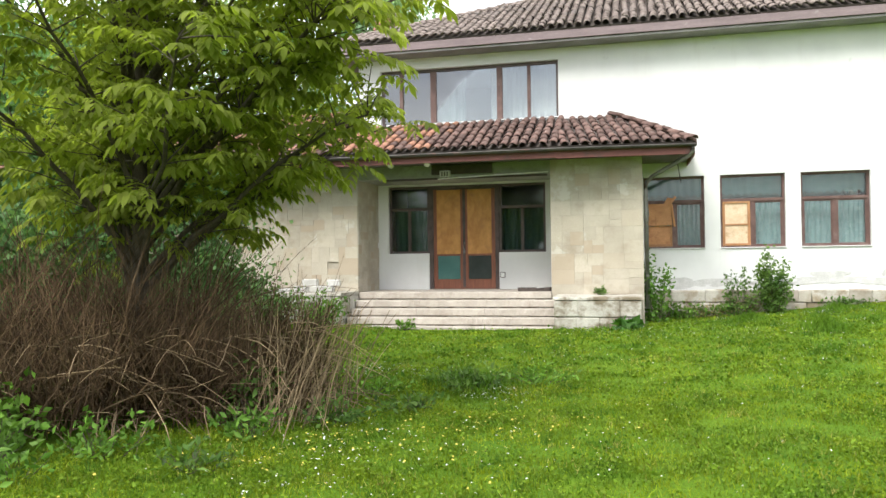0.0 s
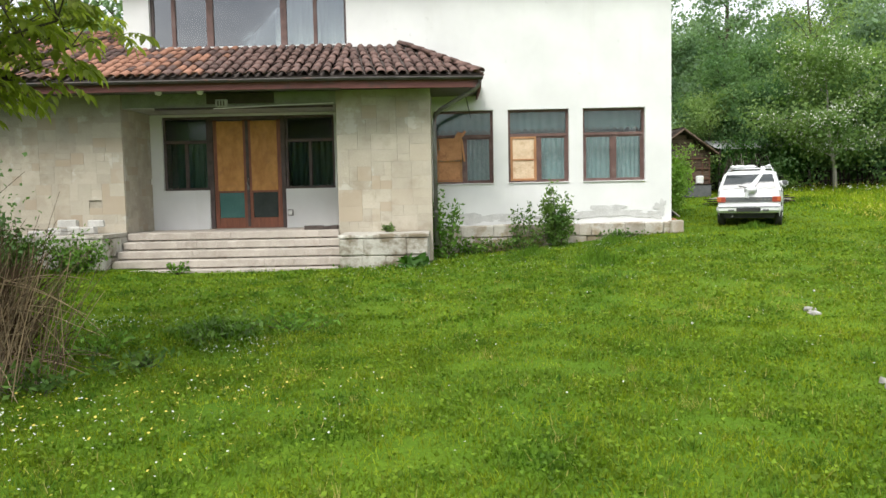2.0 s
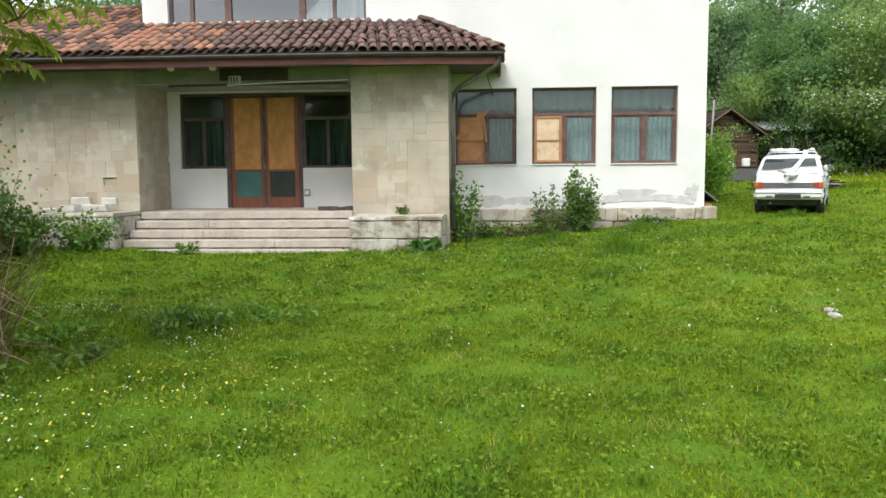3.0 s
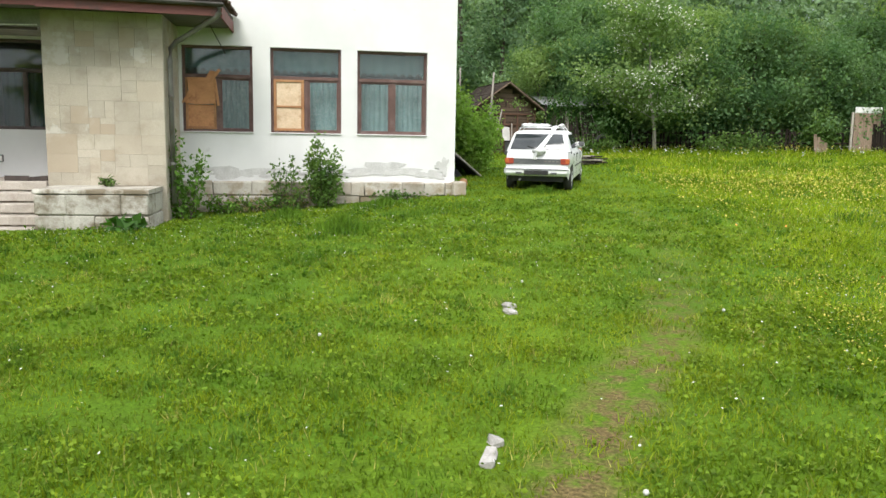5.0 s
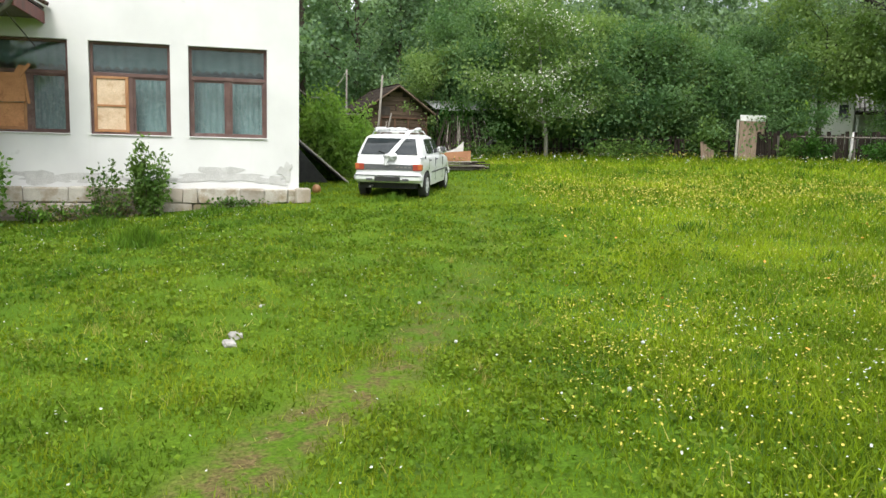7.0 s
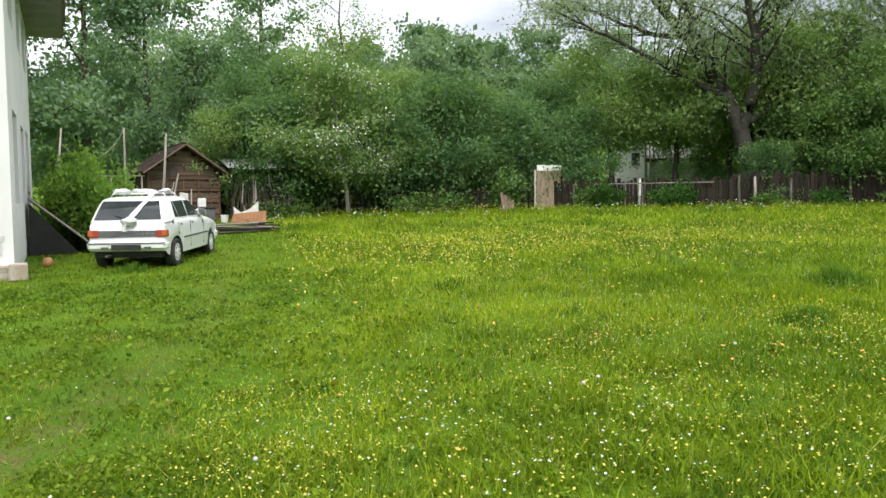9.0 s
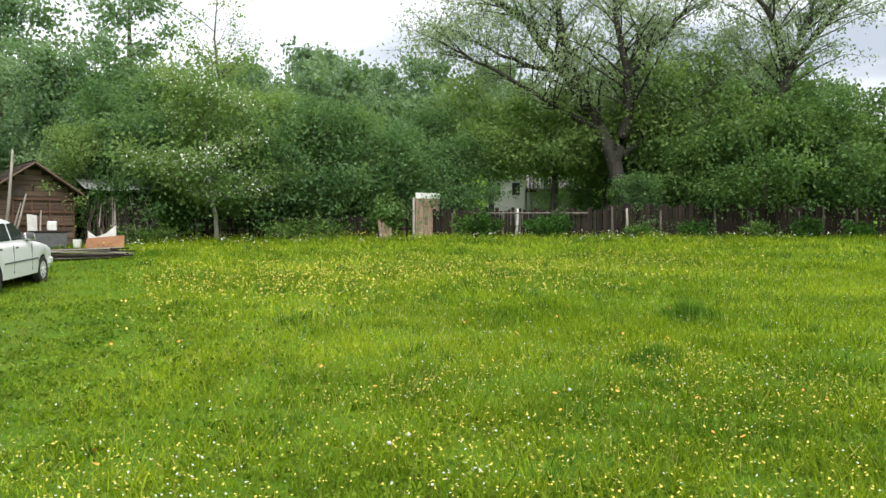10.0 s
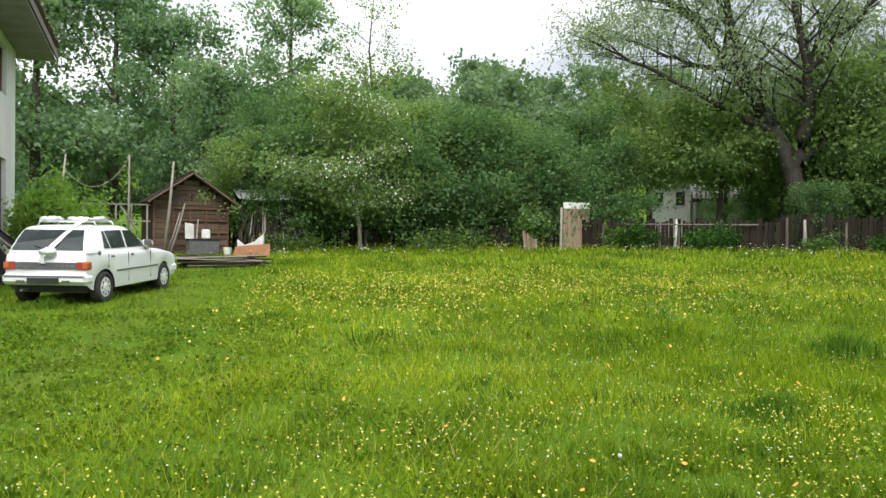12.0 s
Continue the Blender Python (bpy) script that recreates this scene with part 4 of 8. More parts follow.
for a, b, c, d, r in ((x0 + 0.0, 2.42, 0.34, 0.05, 38), (xm - 0.10, 2.90, 0.30, 0.055, 52), (xm - 0.07, 2.58, 0.52, 0.045, 97)):
    o = part("batten", Geo().box(-c / 2, c / 2, -0.012, 0.012, -d / 2, d / 2, 0.004), M_BOARD_ORANGE, w1)
    o.matrix_basis = pose(a + 0.05, WALL_Y + 0.03, b, 0, -r, 0)
# second window: pale ply in a honey-coloured casement
x0, x1 = GROUND_WINDOWS[1]
xm = (x0 + x1) / 2
bars(w2, [(x0 + 0.055, x0 + 0.11, 1.86, 2.87), (xm - 0.10, xm - 0.042, 1.86, 2.87), (x0 + 0.11, xm - 0.10, 1.86, 1.91), (x0 + 0.11, xm - 0.10, 2.32, 2.36), (x0 + 0.11, xm - 0.10, 2.82, 2.87)], WALL_Y + 0.085, WALL_Y + 0.135, M_BOARD_FRAME, "boarded_sash", 0.005, "honey-brown wooden casement frame")
for z0, z1 in ((1.91, 2.32), (2.36, 2.82)):
    part("board", Geo().box(x0 + 0.11, xm - 0.10, WALL_Y + 0.105, WALL_Y + 0.117, z0, z1, 0.002), M_BOARD_PALE, w2, "pale plywood panel")

# long upper window
uw = thing("window_4", "long upper window in a red-brown frame reflecting the clouds", "window", kind="structure")
ux0, ux1, uz0, uz1 = UP_WIN
uy0, uy1 = WALL_Y + 0.10, WALL_Y + 0.18
M_FRAME_DARK = surface("dark_weathered_frame", (0.06, 0.045, 0.042), (0.12, 0.085, 0.08), 6, 60, 0.6)
bars(uw, [(ux0, ux0 + 0.07, uz0, uz1), (ux1 - 0.06, ux1, uz0, uz1), (ux0 + 0.07, ux1 - 0.06, uz1 - 0.07, uz1), (ux0 + 0.07, ux1 - 0.06, uz0, uz0 + 0.06)], uy0, uy1, M_FRAME_DARK, "window_frame")
edges = [ux0 + 0.07, -5.53, -4.70, -3.02, -2.30, ux1 - 0.06]
widths = [0.09, 0.15, 0.14, 0.08]
for e, w in zip(edges[1:-1], widths):
    bars(uw, [(e - w / 2, e + w / 2, uz0 + 0.06, uz1 - 0.07)], uy0 - 0.01, uy1, M_FRAME, "mullion")
for i in range(5):
    a = edges[i] + (widths[i - 1] / 2 if i else 0)
    b = edges[i + 1] - (widths[i] / 2 if i < 4 else 0)
    pane(uw, a, b, uz0 + 0.06, uz1 - 0.07, uy0 + 0.04, M_GLASS_UP)
part("window_sill", Geo().box(ux0 - 0.03, ux1 + 0.03, WALL_Y - 0.04, uy0 - 0.002, uz0 + 0.002, uz0 + 0.03, 0.005), M_PLASTER, uw)
for a, b, mat, lab in ((-6.0, -4.75, M_CURTAIN, "teal curtain behind the upper window"), (-4.65, -3.95, M_CURTAIN_TOP, "pale teal curtain drawn aside"), (-3.3, -1.62, M_CURTAIN_WHITE, "white curtain behind the upper window")):
    tagged(new("curtain", folds(a, b, uz0 - 0.1, uz1 + 0.05, WALL_Y + 0.5, 0.03, 0.16, seed=int(-a * 10)).mesh("curtain", mat, True)), lab, "curtain", "upper curtains")


# windows of the side wall
def side_window(name, y0, y1, z0, z1):
    t = thing(name, "red-brown wooden window in the side wall", "window", kind="structure")
    xo = EAST_X - 0.10
    ym = (y0 + y1) / 2
    for a, b, c, d in ((y0, y0 + 0.06, z0, z1), (y1 - 0.06, y1, z0, z1), (y0 + 0.06, y1 - 0.06, z1 - 0.06, z1), (y0 + 0.06, y1 - 0.06, z0, z0 + 0.06)):
        part("window_frame", Geo().box(xo - 0.07, xo, a, b, c, d, 0.005), M_FRAME, t)
    part("mullion", Geo().box(xo - 0.07, xo + 0.004, ym - 0.04, ym + 0.04, z0 + 0.06, z1 - 0.06, 0.005), M_FRAME, t)
    for a, b in ((y0 + 0.06, ym - 0.04), (ym + 0.04, y1 - 0.06)):
        part("pane", Geo().box(xo - 0.045, xo - 0.04, a, b, z0 + 0.06, z1 - 0.06), M_GLASS, t).visible_shadow = False


for i, (a, b, c, d) in enumerate(EAST_WINDOWS):
    side_window("window_%d" % (7 + i), a, b, c, d)


# ---- entrance: two side windows and the double door ----
def entrance_window(name, x0, x1, z0, z1):
    t = thing(name, "dark brown framed window beside the entrance doors", "window", kind="structure")
    y0, y1, w = WALL_Y + 0.08, WALL_Y + 0.15, 0.06
    xm, zb = (x0 + x1) / 2, z0 + (z1 - z0) * 0.66
    bars(t, [(x0, x0 + w, z0, z1), (x1 - w, x1, z0, z1), (x0 + w, x1 - w, z1 - w, z1), (x0 + w, x1 - w, z0, z0 + w)], y0, y1, M_FRAME_DARK, "window_frame")
    bars(t, [(x0 + w, x1 - w, zb - 0.035, zb + 0.035)], y0 - 0.008, y1, M_FRAME_DARK, "transom")
    bars(t, [(xm - 0.035, xm + 0.035, z0 + w, zb - 0.035)], y0 - 0.006, y1, M_FRAME_DARK, "mullion")
    pane(t, x0 + w, x1 - w, zb + 0.035, z1 - w, y0 + 0.04)
    pane(t, x0 + w, xm - 0.035, z0 + w, zb - 0.035, y0 + 0.04)
    pane(t, xm + 0.035, x1 - w, z0 + w, zb - 0.035, y0 + 0.04)
    tagged(new("curtain", folds(x0 + 0.05, x1 - 0.05, z0 - 0.1, zb, WALL_Y + 0.42, 0.02, 0.14, seed=5).mesh("curtain", M_CURTAIN_DARK, True)), "teal curtain behind the entrance window", "curtain", "entrance curtains")


entrance_window("window_5", *SIDE_L)
entrance_window("window_6", *SIDE_R)

door = thing("door_1", "brown wooden double door boarded with yellow plywood, closed", "door", kind="structure")
dx0, dx1, dz0, dz1 = DOOR
DY0, DY1 = WALL_Y + 0.06, WALL_Y + 0.14
bars(door, [(dx0, dx0 + 0.10, dz0, dz1), (dx1 - 0.10, dx1, dz0, dz1), (dx0 + 0.10, dx1 - 0.10, dz1 - 0.09, dz1)], DY0 - 0.02, DY1, M_FRAME_DARK, "door_frame")
dm = (dx0 + dx1) / 2
for side, a, b, low, lab in ((0, dx0 + 0.105, dm - 0.003, M_TEAL_GLASS, "teal lower panel"), (1, dm + 0.003, dx1 - 0.105, M_DARK_PANEL, "dark lower panel")):
    leaf = part("door_leaf", Geo().box(a, a + 0.10, DY0, DY1 - 0.02, dz0 + 0.012, dz1 - 0.092, 0.006).box(b - 0.10, b, DY0, DY1 - 0.02, dz0 + 0.012, dz1 - 0.092, 0.006)
                .box(a + 0.10, b - 0.10, DY0 + 0.002, DY1 - 0.02, dz0 + 0.012, 1.14, 0.006).box(a + 0.10, b - 0.10, DY0 + 0.002, DY1 - 0.02, 1.72, 1.78, 0.006), M_DOORWOOD, door, "varnished red-brown door leaf")
    part("plywood_panel", Geo().box(a + 0.085, b - 0.085, DY0 - 0.012, DY0 - 0.001, 1.765, dz1 - 0.11, 0.003), M_PLY, leaf, "yellow plywood board nailed over the glass")
    part("lower_panel", Geo().box(a + 0.102, b - 0.102, DY0 + 0.018, DY0 + 0.028, 1.142, 1.718, 0.002), low, leaf, lab)
part("cover_strip", Geo().box(dm - 0.035, dm + 0.035, DY0 - 0.018, DY0 - 0.001, dz0 + 0.05, dz1 - 0.1, 0.006), M_FRAME_DARK, door, "dark cover strip between the leaves")
hd = part("door_handle", Geo().tube([(dm + 0.01, DY0 - 0.02, 1.86), (dm + 0.01, DY0 - 0.075, 1.87), (dm - 0.01, DY0 - 0.085, 1.95), (dm + 0.02, DY0 - 0.075, 2.02), (dm + 0.01, DY0 - 0.02, 2.04)], 0.012, 8), M_METAL_GREY, door, "worn metal pull handle", smooth=True)
part("lock_plate", Geo().box(dm - 0.025, dm + 0.03, DY0 - 0.024, DY0 - 0.019, 1.78, 1.85, 0.003), M_METAL_GREY, door)
part("threshold", Geo().box(dx0, dx1, WALL_Y + 0.0, DY1, dz0 - 0.02, dz0 + 0.011, 0.004), M_STEP, door)

# things round the entrance
meter = thing("switch_box", "small grey electric box on the white wall beside the door", "switch box", pose(-2.98, WALL_Y, 1.24))
part("case", Geo().box(-0.06, 0.06, -0.05, -0.001, -0.07, 0.07, 0.008), M_METAL_GREY, meter)
part("cover", Geo().box(-0.045, 0.045, -0.058, -0.05, -0.05, 0.05, 0.004), M_WHITE_PLASTIC, meter)
beam = thing("old_light_rail", "dark broken light rail hanging under the entrance lintel", "light rail")
part("rail", Geo().box(-5.45, -1.72, PORCH_Y + 0.02, PORCH_Y + 0.055, 3.45, 3.495, 0.006), M_DECK, beam)
part("rail", Geo().tube([(-4.2, PORCH_Y - 0.02, 3.46), (-3.0, PORCH_Y - 0.03, 3.50), (-1.7, PORCH_Y - 0.02, 3.53)], 0.013, 6), M_WHITE_PLASTIC, beam, "pale conduit")
lamp = thing("porch_lamp", "small white boxed lamp with dark slots over the doors", "lamp", pose(-4.02, PORCH_Y - 0.06, 3.56))
part("case", Geo().box(-0.12, 0.12, -0.05, 0.05, -0.07, 0.08, 0.012), M_WHITE_BLOCK, lamp)
for kx in (-0.06, 0.0, 0.06):
    part("slot", Geo().box(kx - 0.012, kx + 0.012, -0.054, -0.05, -0.05, 0.05, 0.0), M_DECK, lamp)
signb = solid("sign_board", Geo().box(-4.35, -2.95, PORCH_Y - 0.02, PORCH_Y + 0.04, 3.56, 3.78, 0.008), M_DECK, "dark weathered sign board under the porch eaves", "sign board")
for x in (-5.2, -4.35):
    sp = thing("spotlight", "small pale spotlight under the porch soffit", "spotlight", pose(x, 16.7, SOF_Z))
    part("housing", Geo().tube([(0, 0, 0), (0, 0, -0.03), (0.0, -0.02, -0.05)], [0.05, 0.075, 0.07], 12), M_WHITE_PLASTIC, sp)

# ---- plants: helpers ----
def fast_mesh(name, verts, tris, material):
    me = bpy.data.meshes.new(name)
    verts = np.asarray(verts, dtype=np.float32).reshape(-1, 3)
    tris = np.asarray(tris, dtype=np.int32).reshape(-1, 3)
    me.vertices.add(len(verts))
    me.vertices.foreach_set("co", verts.ravel())
    me.loops.add(tris.size)
    me.loops.foreach_set("vertex_index", tris.ravel())
    me.polygons.add(len(tris))
    me.polygons.foreach_set("loop_start", np.arange(0, tris.size, 3, dtype=np.int32))
    me.materials.append(material)
    me.update(calc_edges=True)
    return me


def unit(a):
    return a / np.maximum(1e-6, np.linalg.norm(a, axis=1, keepdims=True))


def leaf_arrays(base, way, length, width, rng, fold=0.25):
    """Folded four-cornered leaves: base (N,3), way (N,3) unit, length and width (N,)."""
    n = len(base)
    side = unit(np.cross(way, unit(rng.normal(size=(n, 3)))))
    up = np.cross(side, way)
    L, W = length[:, None], width[:, None]
    mid = base + way * L * 0.45
    lift = up * W * fold
    v = np.stack([base, mid + side * W * 0.5 + lift, base + way * L, mid - side * W * 0.5 + lift], 1)
    k = np.arange(n)[:, None] * 4
    t = np.concatenate([k + np.array([[0, 1, 2]]), k + np.array([[0, 2, 3]])], 1).reshape(-1, 3)
    return v.reshape(-1, 3), t


def bent(p, d, length, rnd, n=5, droop=0.0, wander=0.25):
    """A wandering branch: its points from p along d."""
    pts, p, d = [Vector(p)], Vector(p), Vector(d).normalized()
    for i in range(n):
        d = (d + Vector((rnd.uniform(-1, 1), rnd.uniform(-1, 1), rnd.uniform(-1, 1))) * wander * 0.5 + Vector((0, 0, -droop))).normalized()
        p = p + d * (length / n)
        pts.append(p.copy())
    return pts


def tapered(r0, r1, n):
    return [r0 + (r1 - r0) * i / (n - 1) for i in range(n)]


M_BARK = surface("grey_brown_bark", (0.06, 0.05, 0.04), (0.13, 0.11, 0.085), 8, 40, 0.95, bump=0.8, stretch=(3, 3, 0.6), bump_dist=0.02, gloss=0.12)
M_BARK_DARK = surface("dark_furrowed_bark", (0.034, 0.033, 0.028), (0.078, 0.073, 0.062), 8, 40, 0.95, bump=0.8, stretch=(3, 3, 0.6), bump_dist=0.02, gloss=0.12)
M_BARK_PALE = surface("pale_bark", (0.24, 0.22, 0.19), (0.38, 0.35, 0.30), 8, 40, 0.9, bump=0.6, stretch=(3, 3, 0.6))
# the extra blue in this hedge green stands for haze
M_LEAF_MID = foliage("hedge_leaves", (0.072, 0.15, 0.066), (0.17, 0.27, 0.122), 0.5, 0.5, speck=0.14)
# deep green leaves paled and blued: haze is put into their colour
M_LEAF_DEEP = foliage("haze_paled_green_leaves", (0.14, 0.24, 0.15), (0.245, 0.345, 0.215), 0.5, 0.5, speck=0.14)
M_LEAF_LIGHT = foliage("light_green_leaves", (0.125, 0.21, 0.075), (0.24, 0.325, 0.125), 0.5, 0.5, speck=0.14)
# willow grey-green lifted further, so the colour carries the haze
M_LEAF_WILLOW = foliage("hazed_grey_green_willow_leaves", (0.18, 0.25, 0.17), (0.30, 0.365, 0.255), 0.5, 0.5, speck=0.16)
# pale bluish green: distance haze painted into the hill leaves
M_LEAF_FAR = foliage("hazed_hill_wood_leaves", (0.12, 0.19, 0.125), (0.20, 0.28, 0.175), 0.12, 0.45, 0.2, speck=0.12)
# darker copy of the leaf green, with under-canopy shade in its colour
M_LEAF_SHADE = foliage("shaded_overhang_leaves", (0.062, 0.13, 0.045), (0.165, 0.255, 0.085), 0.5, 0.45, speck=0.25)
M_LEAF_WALNUT = foliage("walnut_leaves", (0.15, 0.19, 0.03), (0.30, 0.345, 0.08), 0.9, 0.58, speck=0.3)
M_BLOSSOM = surface("white_blossom", (0.60, 0.62, 0.52), (0.80, 0.80, 0.72), 8, 60, 0.8)


def tree_parts(seed, height, crown_r, base_h, n_leaf, leaf, mat, trunk_r=0.16, limbs=9, lean=(0, 0), open_crown=False, narrow=0.7, spread=0.42, bark=None, droop=0.02):
    """Trunk with limbs, and a crown of leaves gathered about the twigs. Returns (wood, crown) meshes and the twig ends."""
    rnd, rng = random.Random(seed), np.random.default_rng(seed)
    wood = Geo()
    top = Vector((lean[0], lean[1], height * 0.86))
    tp = [Vector((0, 0, -0.4)), Vector((lean[0] * 0.1, lean[1] * 0.1, height * 0.15)), Vector((lean[0] * 0.35 + rnd.uniform(-0.15, 0.15), lean[1] * 0.35, height * 0.4)), Vector((lean[0] * 0.7 + rnd.uniform(-0.2, 0.2), lean[1] * 0.7, height * 0.66)), top]
    wood.tube(tp, [trunk_r * 1.25, trunk_r, trunk_r * 0.72, trunk_r * 0.4, trunk_r * 0.1], 8)
    tips = []

    def along(f):
        x = f * (len(tp) - 1)
        i = min(int(x), len(tp) - 2)
        return tp[i].lerp(tp[i + 1], x - i)
    for k in range(limbs):
        f = 0.15 + 0.8 * (k + rnd.random()) / limbs
        f = max(f, base_h / height + 0.05)
        o = along(min(f, 0.97))
        a = k * 2.4 + rnd.uniform(-0.5, 0.5)
        rise = rnd.uniform(0.25, 0.9) + 0.7 * f
        env = math.sin(math.pi * min(1, max(0.08, (f - base_h / height * 0.6) * 1.02 + 0.1))) ** 0.6
        ln = crown_r * env * rnd.uniform(0.75, 1.1) * (1.15 if open_crown else 1.0)
        pts = bent(o, (math.cos(a), math.sin(a), rise), ln * 1.2, rnd, 6, droop)
        r0 = trunk_r * (0.5 if open_crown else 0.35) * (1 - 0.6 * f)
        wood.tube(pts, tapered(r0, r0 * 0.2, len(pts)), 6, False)
        for m in range(7):
            q = pts[1 + min(len(pts) - 2, int(m * 0.8))]
            b = a + rnd.uniform(-1.3, 1.3)
            sub = bent(q, (math.cos(b), math.sin(b), rnd.uniform(-0.2, 0.8)), ln * rnd.uniform(0.3, 0.6), rnd, 4, droop)
            wood.tube(sub, tapered(r0 * 0.35, r0 * 0.08, len(sub)), 4, False)
            tips += [sub[2], sub[3], sub[4]]
    tips = np.array([tuple(t) for t in tips])
    if base_h < 1.2:
        extra = rng.normal(size=(int(len(tips) * 0.45), 3)) * np.array([crown_r * 0.5, crown_r * 0.5, height * 0.14]) + np.array([0, 0, height * 0.26])
        extra = extra[extra[:, 2] > 0.25]
        tips = np.concatenate([tips, extra])
    pick = rng.integers(0, len(tips), n_leaf)
    clump = tips[pick]
    w = spread * (0.5 + rng.random(len(tips)))[pick][:, None]
    c = clump + rng.normal(size=(n_leaf, 3)) * w * np.array([1, 1, 0.7])
    c[:, 2] = np.maximum(c[:, 2], 0.1)
    way = rng.normal(size=(n_leaf, 3))
    way[:, 2] -= 0.5
    L = leaf * rng.uniform(0.6, 1.35, n_leaf)
    v, t = leaf_arrays(c, unit(way), L, L * narrow, rng)
    return wood.mesh("trunk", bark or M_BARK, True), fast_mesh("crown", v, t, mat), tips


def make_tree(name, label, meshes, group=""):
    t = thing(name, label, "tree", group=group)
    part("trunk", meshes[0], None, t)
    part("crown", meshes[1], None, t)
    return t


# ---- trees behind the fence ----
KINDS = {
    "broad": (make_tree("broadleaf_tree", "dense green broadleaf tree behind the fence", tree_parts(11, 9, 3.0, 0.8, 16000, 0.165, M_LEAF_MID, 0.17, 12)), "trees behind the fence"),
    "deep": (make_tree("broadleaf_tree", "tall deep green broadleaf tree behind the fence, its leaves paled for haze", tree_parts(12, 11, 3.2, 1.5, 12000, 0.18, M_LEAF_DEEP, 0.20, 13)), "trees behind the fence"),
    "light": (make_tree("broadleaf_tree", "light green bushy tree behind the fence", tree_parts(13, 7, 2.8, 0.3, 16000, 0.15, M_LEAF_LIGHT, 0.12, 11)), "trees behind the fence"),
    "bushy": (make_tree("bushy_tree", "low bushy green tree leaning over the fence", tree_parts(14, 6, 2.6, 0.2, 15000, 0.15, M_LEAF_MID, 0.10, 11)), "trees behind the fence"),
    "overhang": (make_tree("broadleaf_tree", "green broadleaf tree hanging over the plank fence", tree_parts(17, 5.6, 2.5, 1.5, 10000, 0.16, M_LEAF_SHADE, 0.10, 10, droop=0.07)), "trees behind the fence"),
    "stemmed": (make_tree("broadleaf_tree", "yellow-green broadleaf tree with a bare dark stem behind the fence", tree_parts(18, 6.6, 2.5, 2.9, 11000, 0.15, M_LEAF_LIGHT, 0.13, 10, bark=M_BARK_DARK)), "trees behind the fence"),
    "sparse": (make_tree("slender_tree", "slender sparsely leaved tree rising above the hedge", tree_parts(15, 12.5, 1.9, 7.0, 2200, 0.12, M_LEAF_LIGHT, 0.10, 12, spread=0.3)), "trees behind the fence"),
    "pointed": (make_tree("pointed_tree", "tall narrow deep green tree behind the fence, its leaves paled for haze", tree_parts(16, 12.5, 2.3, 1.5, 9500, 0.17, M_LEAF_DEEP, 0.18, 13, spread=0.36)), "trees behind the fence"),
}


def put(tree, x, y, size=1.0, turn=0.0, sink=0.05):
    return pose(x, y, ground_z(x, y) - sink, 0, 0, turn) @ Matrix.Diagonal((size, size, size, 1))


def place_trees(kind, spots):
    first, group = KINDS[kind]
    tagged(first, group=group)
    for i, (x, y, s, turn) in enumerate(spots):
        m = put(first, x, y, s, turn)
        if i == 0:
            first.matrix_basis = m
        else:
            copy_thing(first, pose(0, 0, 0)).matrix_basis = m


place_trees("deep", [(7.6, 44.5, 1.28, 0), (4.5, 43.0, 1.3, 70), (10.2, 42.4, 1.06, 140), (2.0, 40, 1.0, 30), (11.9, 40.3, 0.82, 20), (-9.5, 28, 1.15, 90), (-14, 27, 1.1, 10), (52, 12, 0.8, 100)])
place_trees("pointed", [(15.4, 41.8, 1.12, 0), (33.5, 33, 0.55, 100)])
place_trees("sparse", [(18.9, 39.9, 1.08, 0)])
place_trees("broad", [(15.2, 39.4, 0.86, 10), (13.6, 37.2, 0.74, 80), (17.8, 38.6, 0.84, 60), (20.4, 36.8, 0.68, 160), (24, 36.0, 0.64, 220), (25.9, 33.0, 0.68, 300), (35.4, 28.4, 0.86, 110), (40.5, 24.4, 0.84, 190), (44, 20, 0.8, 20), (47.5, 16.5, 0.8, 120), (38.0, 27.5, 0.7, 60), (-18, 22, 1.2, 70), (23, 39.5, 0.72, 100)])
place_trees("light", [(19.2, 35.2, 0.92, 0), (17.0, 36.0, 0.84, 50), (22.3, 33.2, 0.8, 100), (36.4, 26.4, 0.85, 260), (12.6, 36.2, 0.68, 300)])
place_trees("bushy", [(20.8, 32.9, 0.95, 0), (18.4, 33.6, 0.85, 90), (23.6, 31.6, 0.8, 150), (33.9, 30.9, 0.55, 70), (31.7, 26.1, 0.45, 160), (25.9, 31.2, 0.72, 40), (35.6, 24.9, 0.75, 250), (38.9, 22.5, 0.85, 120), (42.0, 18.8, 0.9, 60), (14.6, 35.0, 0.85, 180), (-9.2, 11.2, 0.8, 20), (-10.9, 11.4, 0.95, 130), (-8.1, 12.6, 0.6, 260), (-12.5, 9.5, 1.0, 70)])
place_trees("stemmed", [(36.8, 25.6, 1.1, 40), (34.6, 27.0, 1.15, 310), (28.4, 31.6, 0.98, 0), (30.9, 30.4, 0.95, 130), (33.2, 29.4, 0.92, 240)])
place_trees("overhang", [(33.6, 25.7, 0.7, 0), (33.9, 24.9, 0.75, 90), (36.0, 23.2, 1.0, 200), (39.0, 21.2, 1.0, 40), (41.8, 19.3, 1.0, 150), (44.6, 17.5, 1.1, 250)])

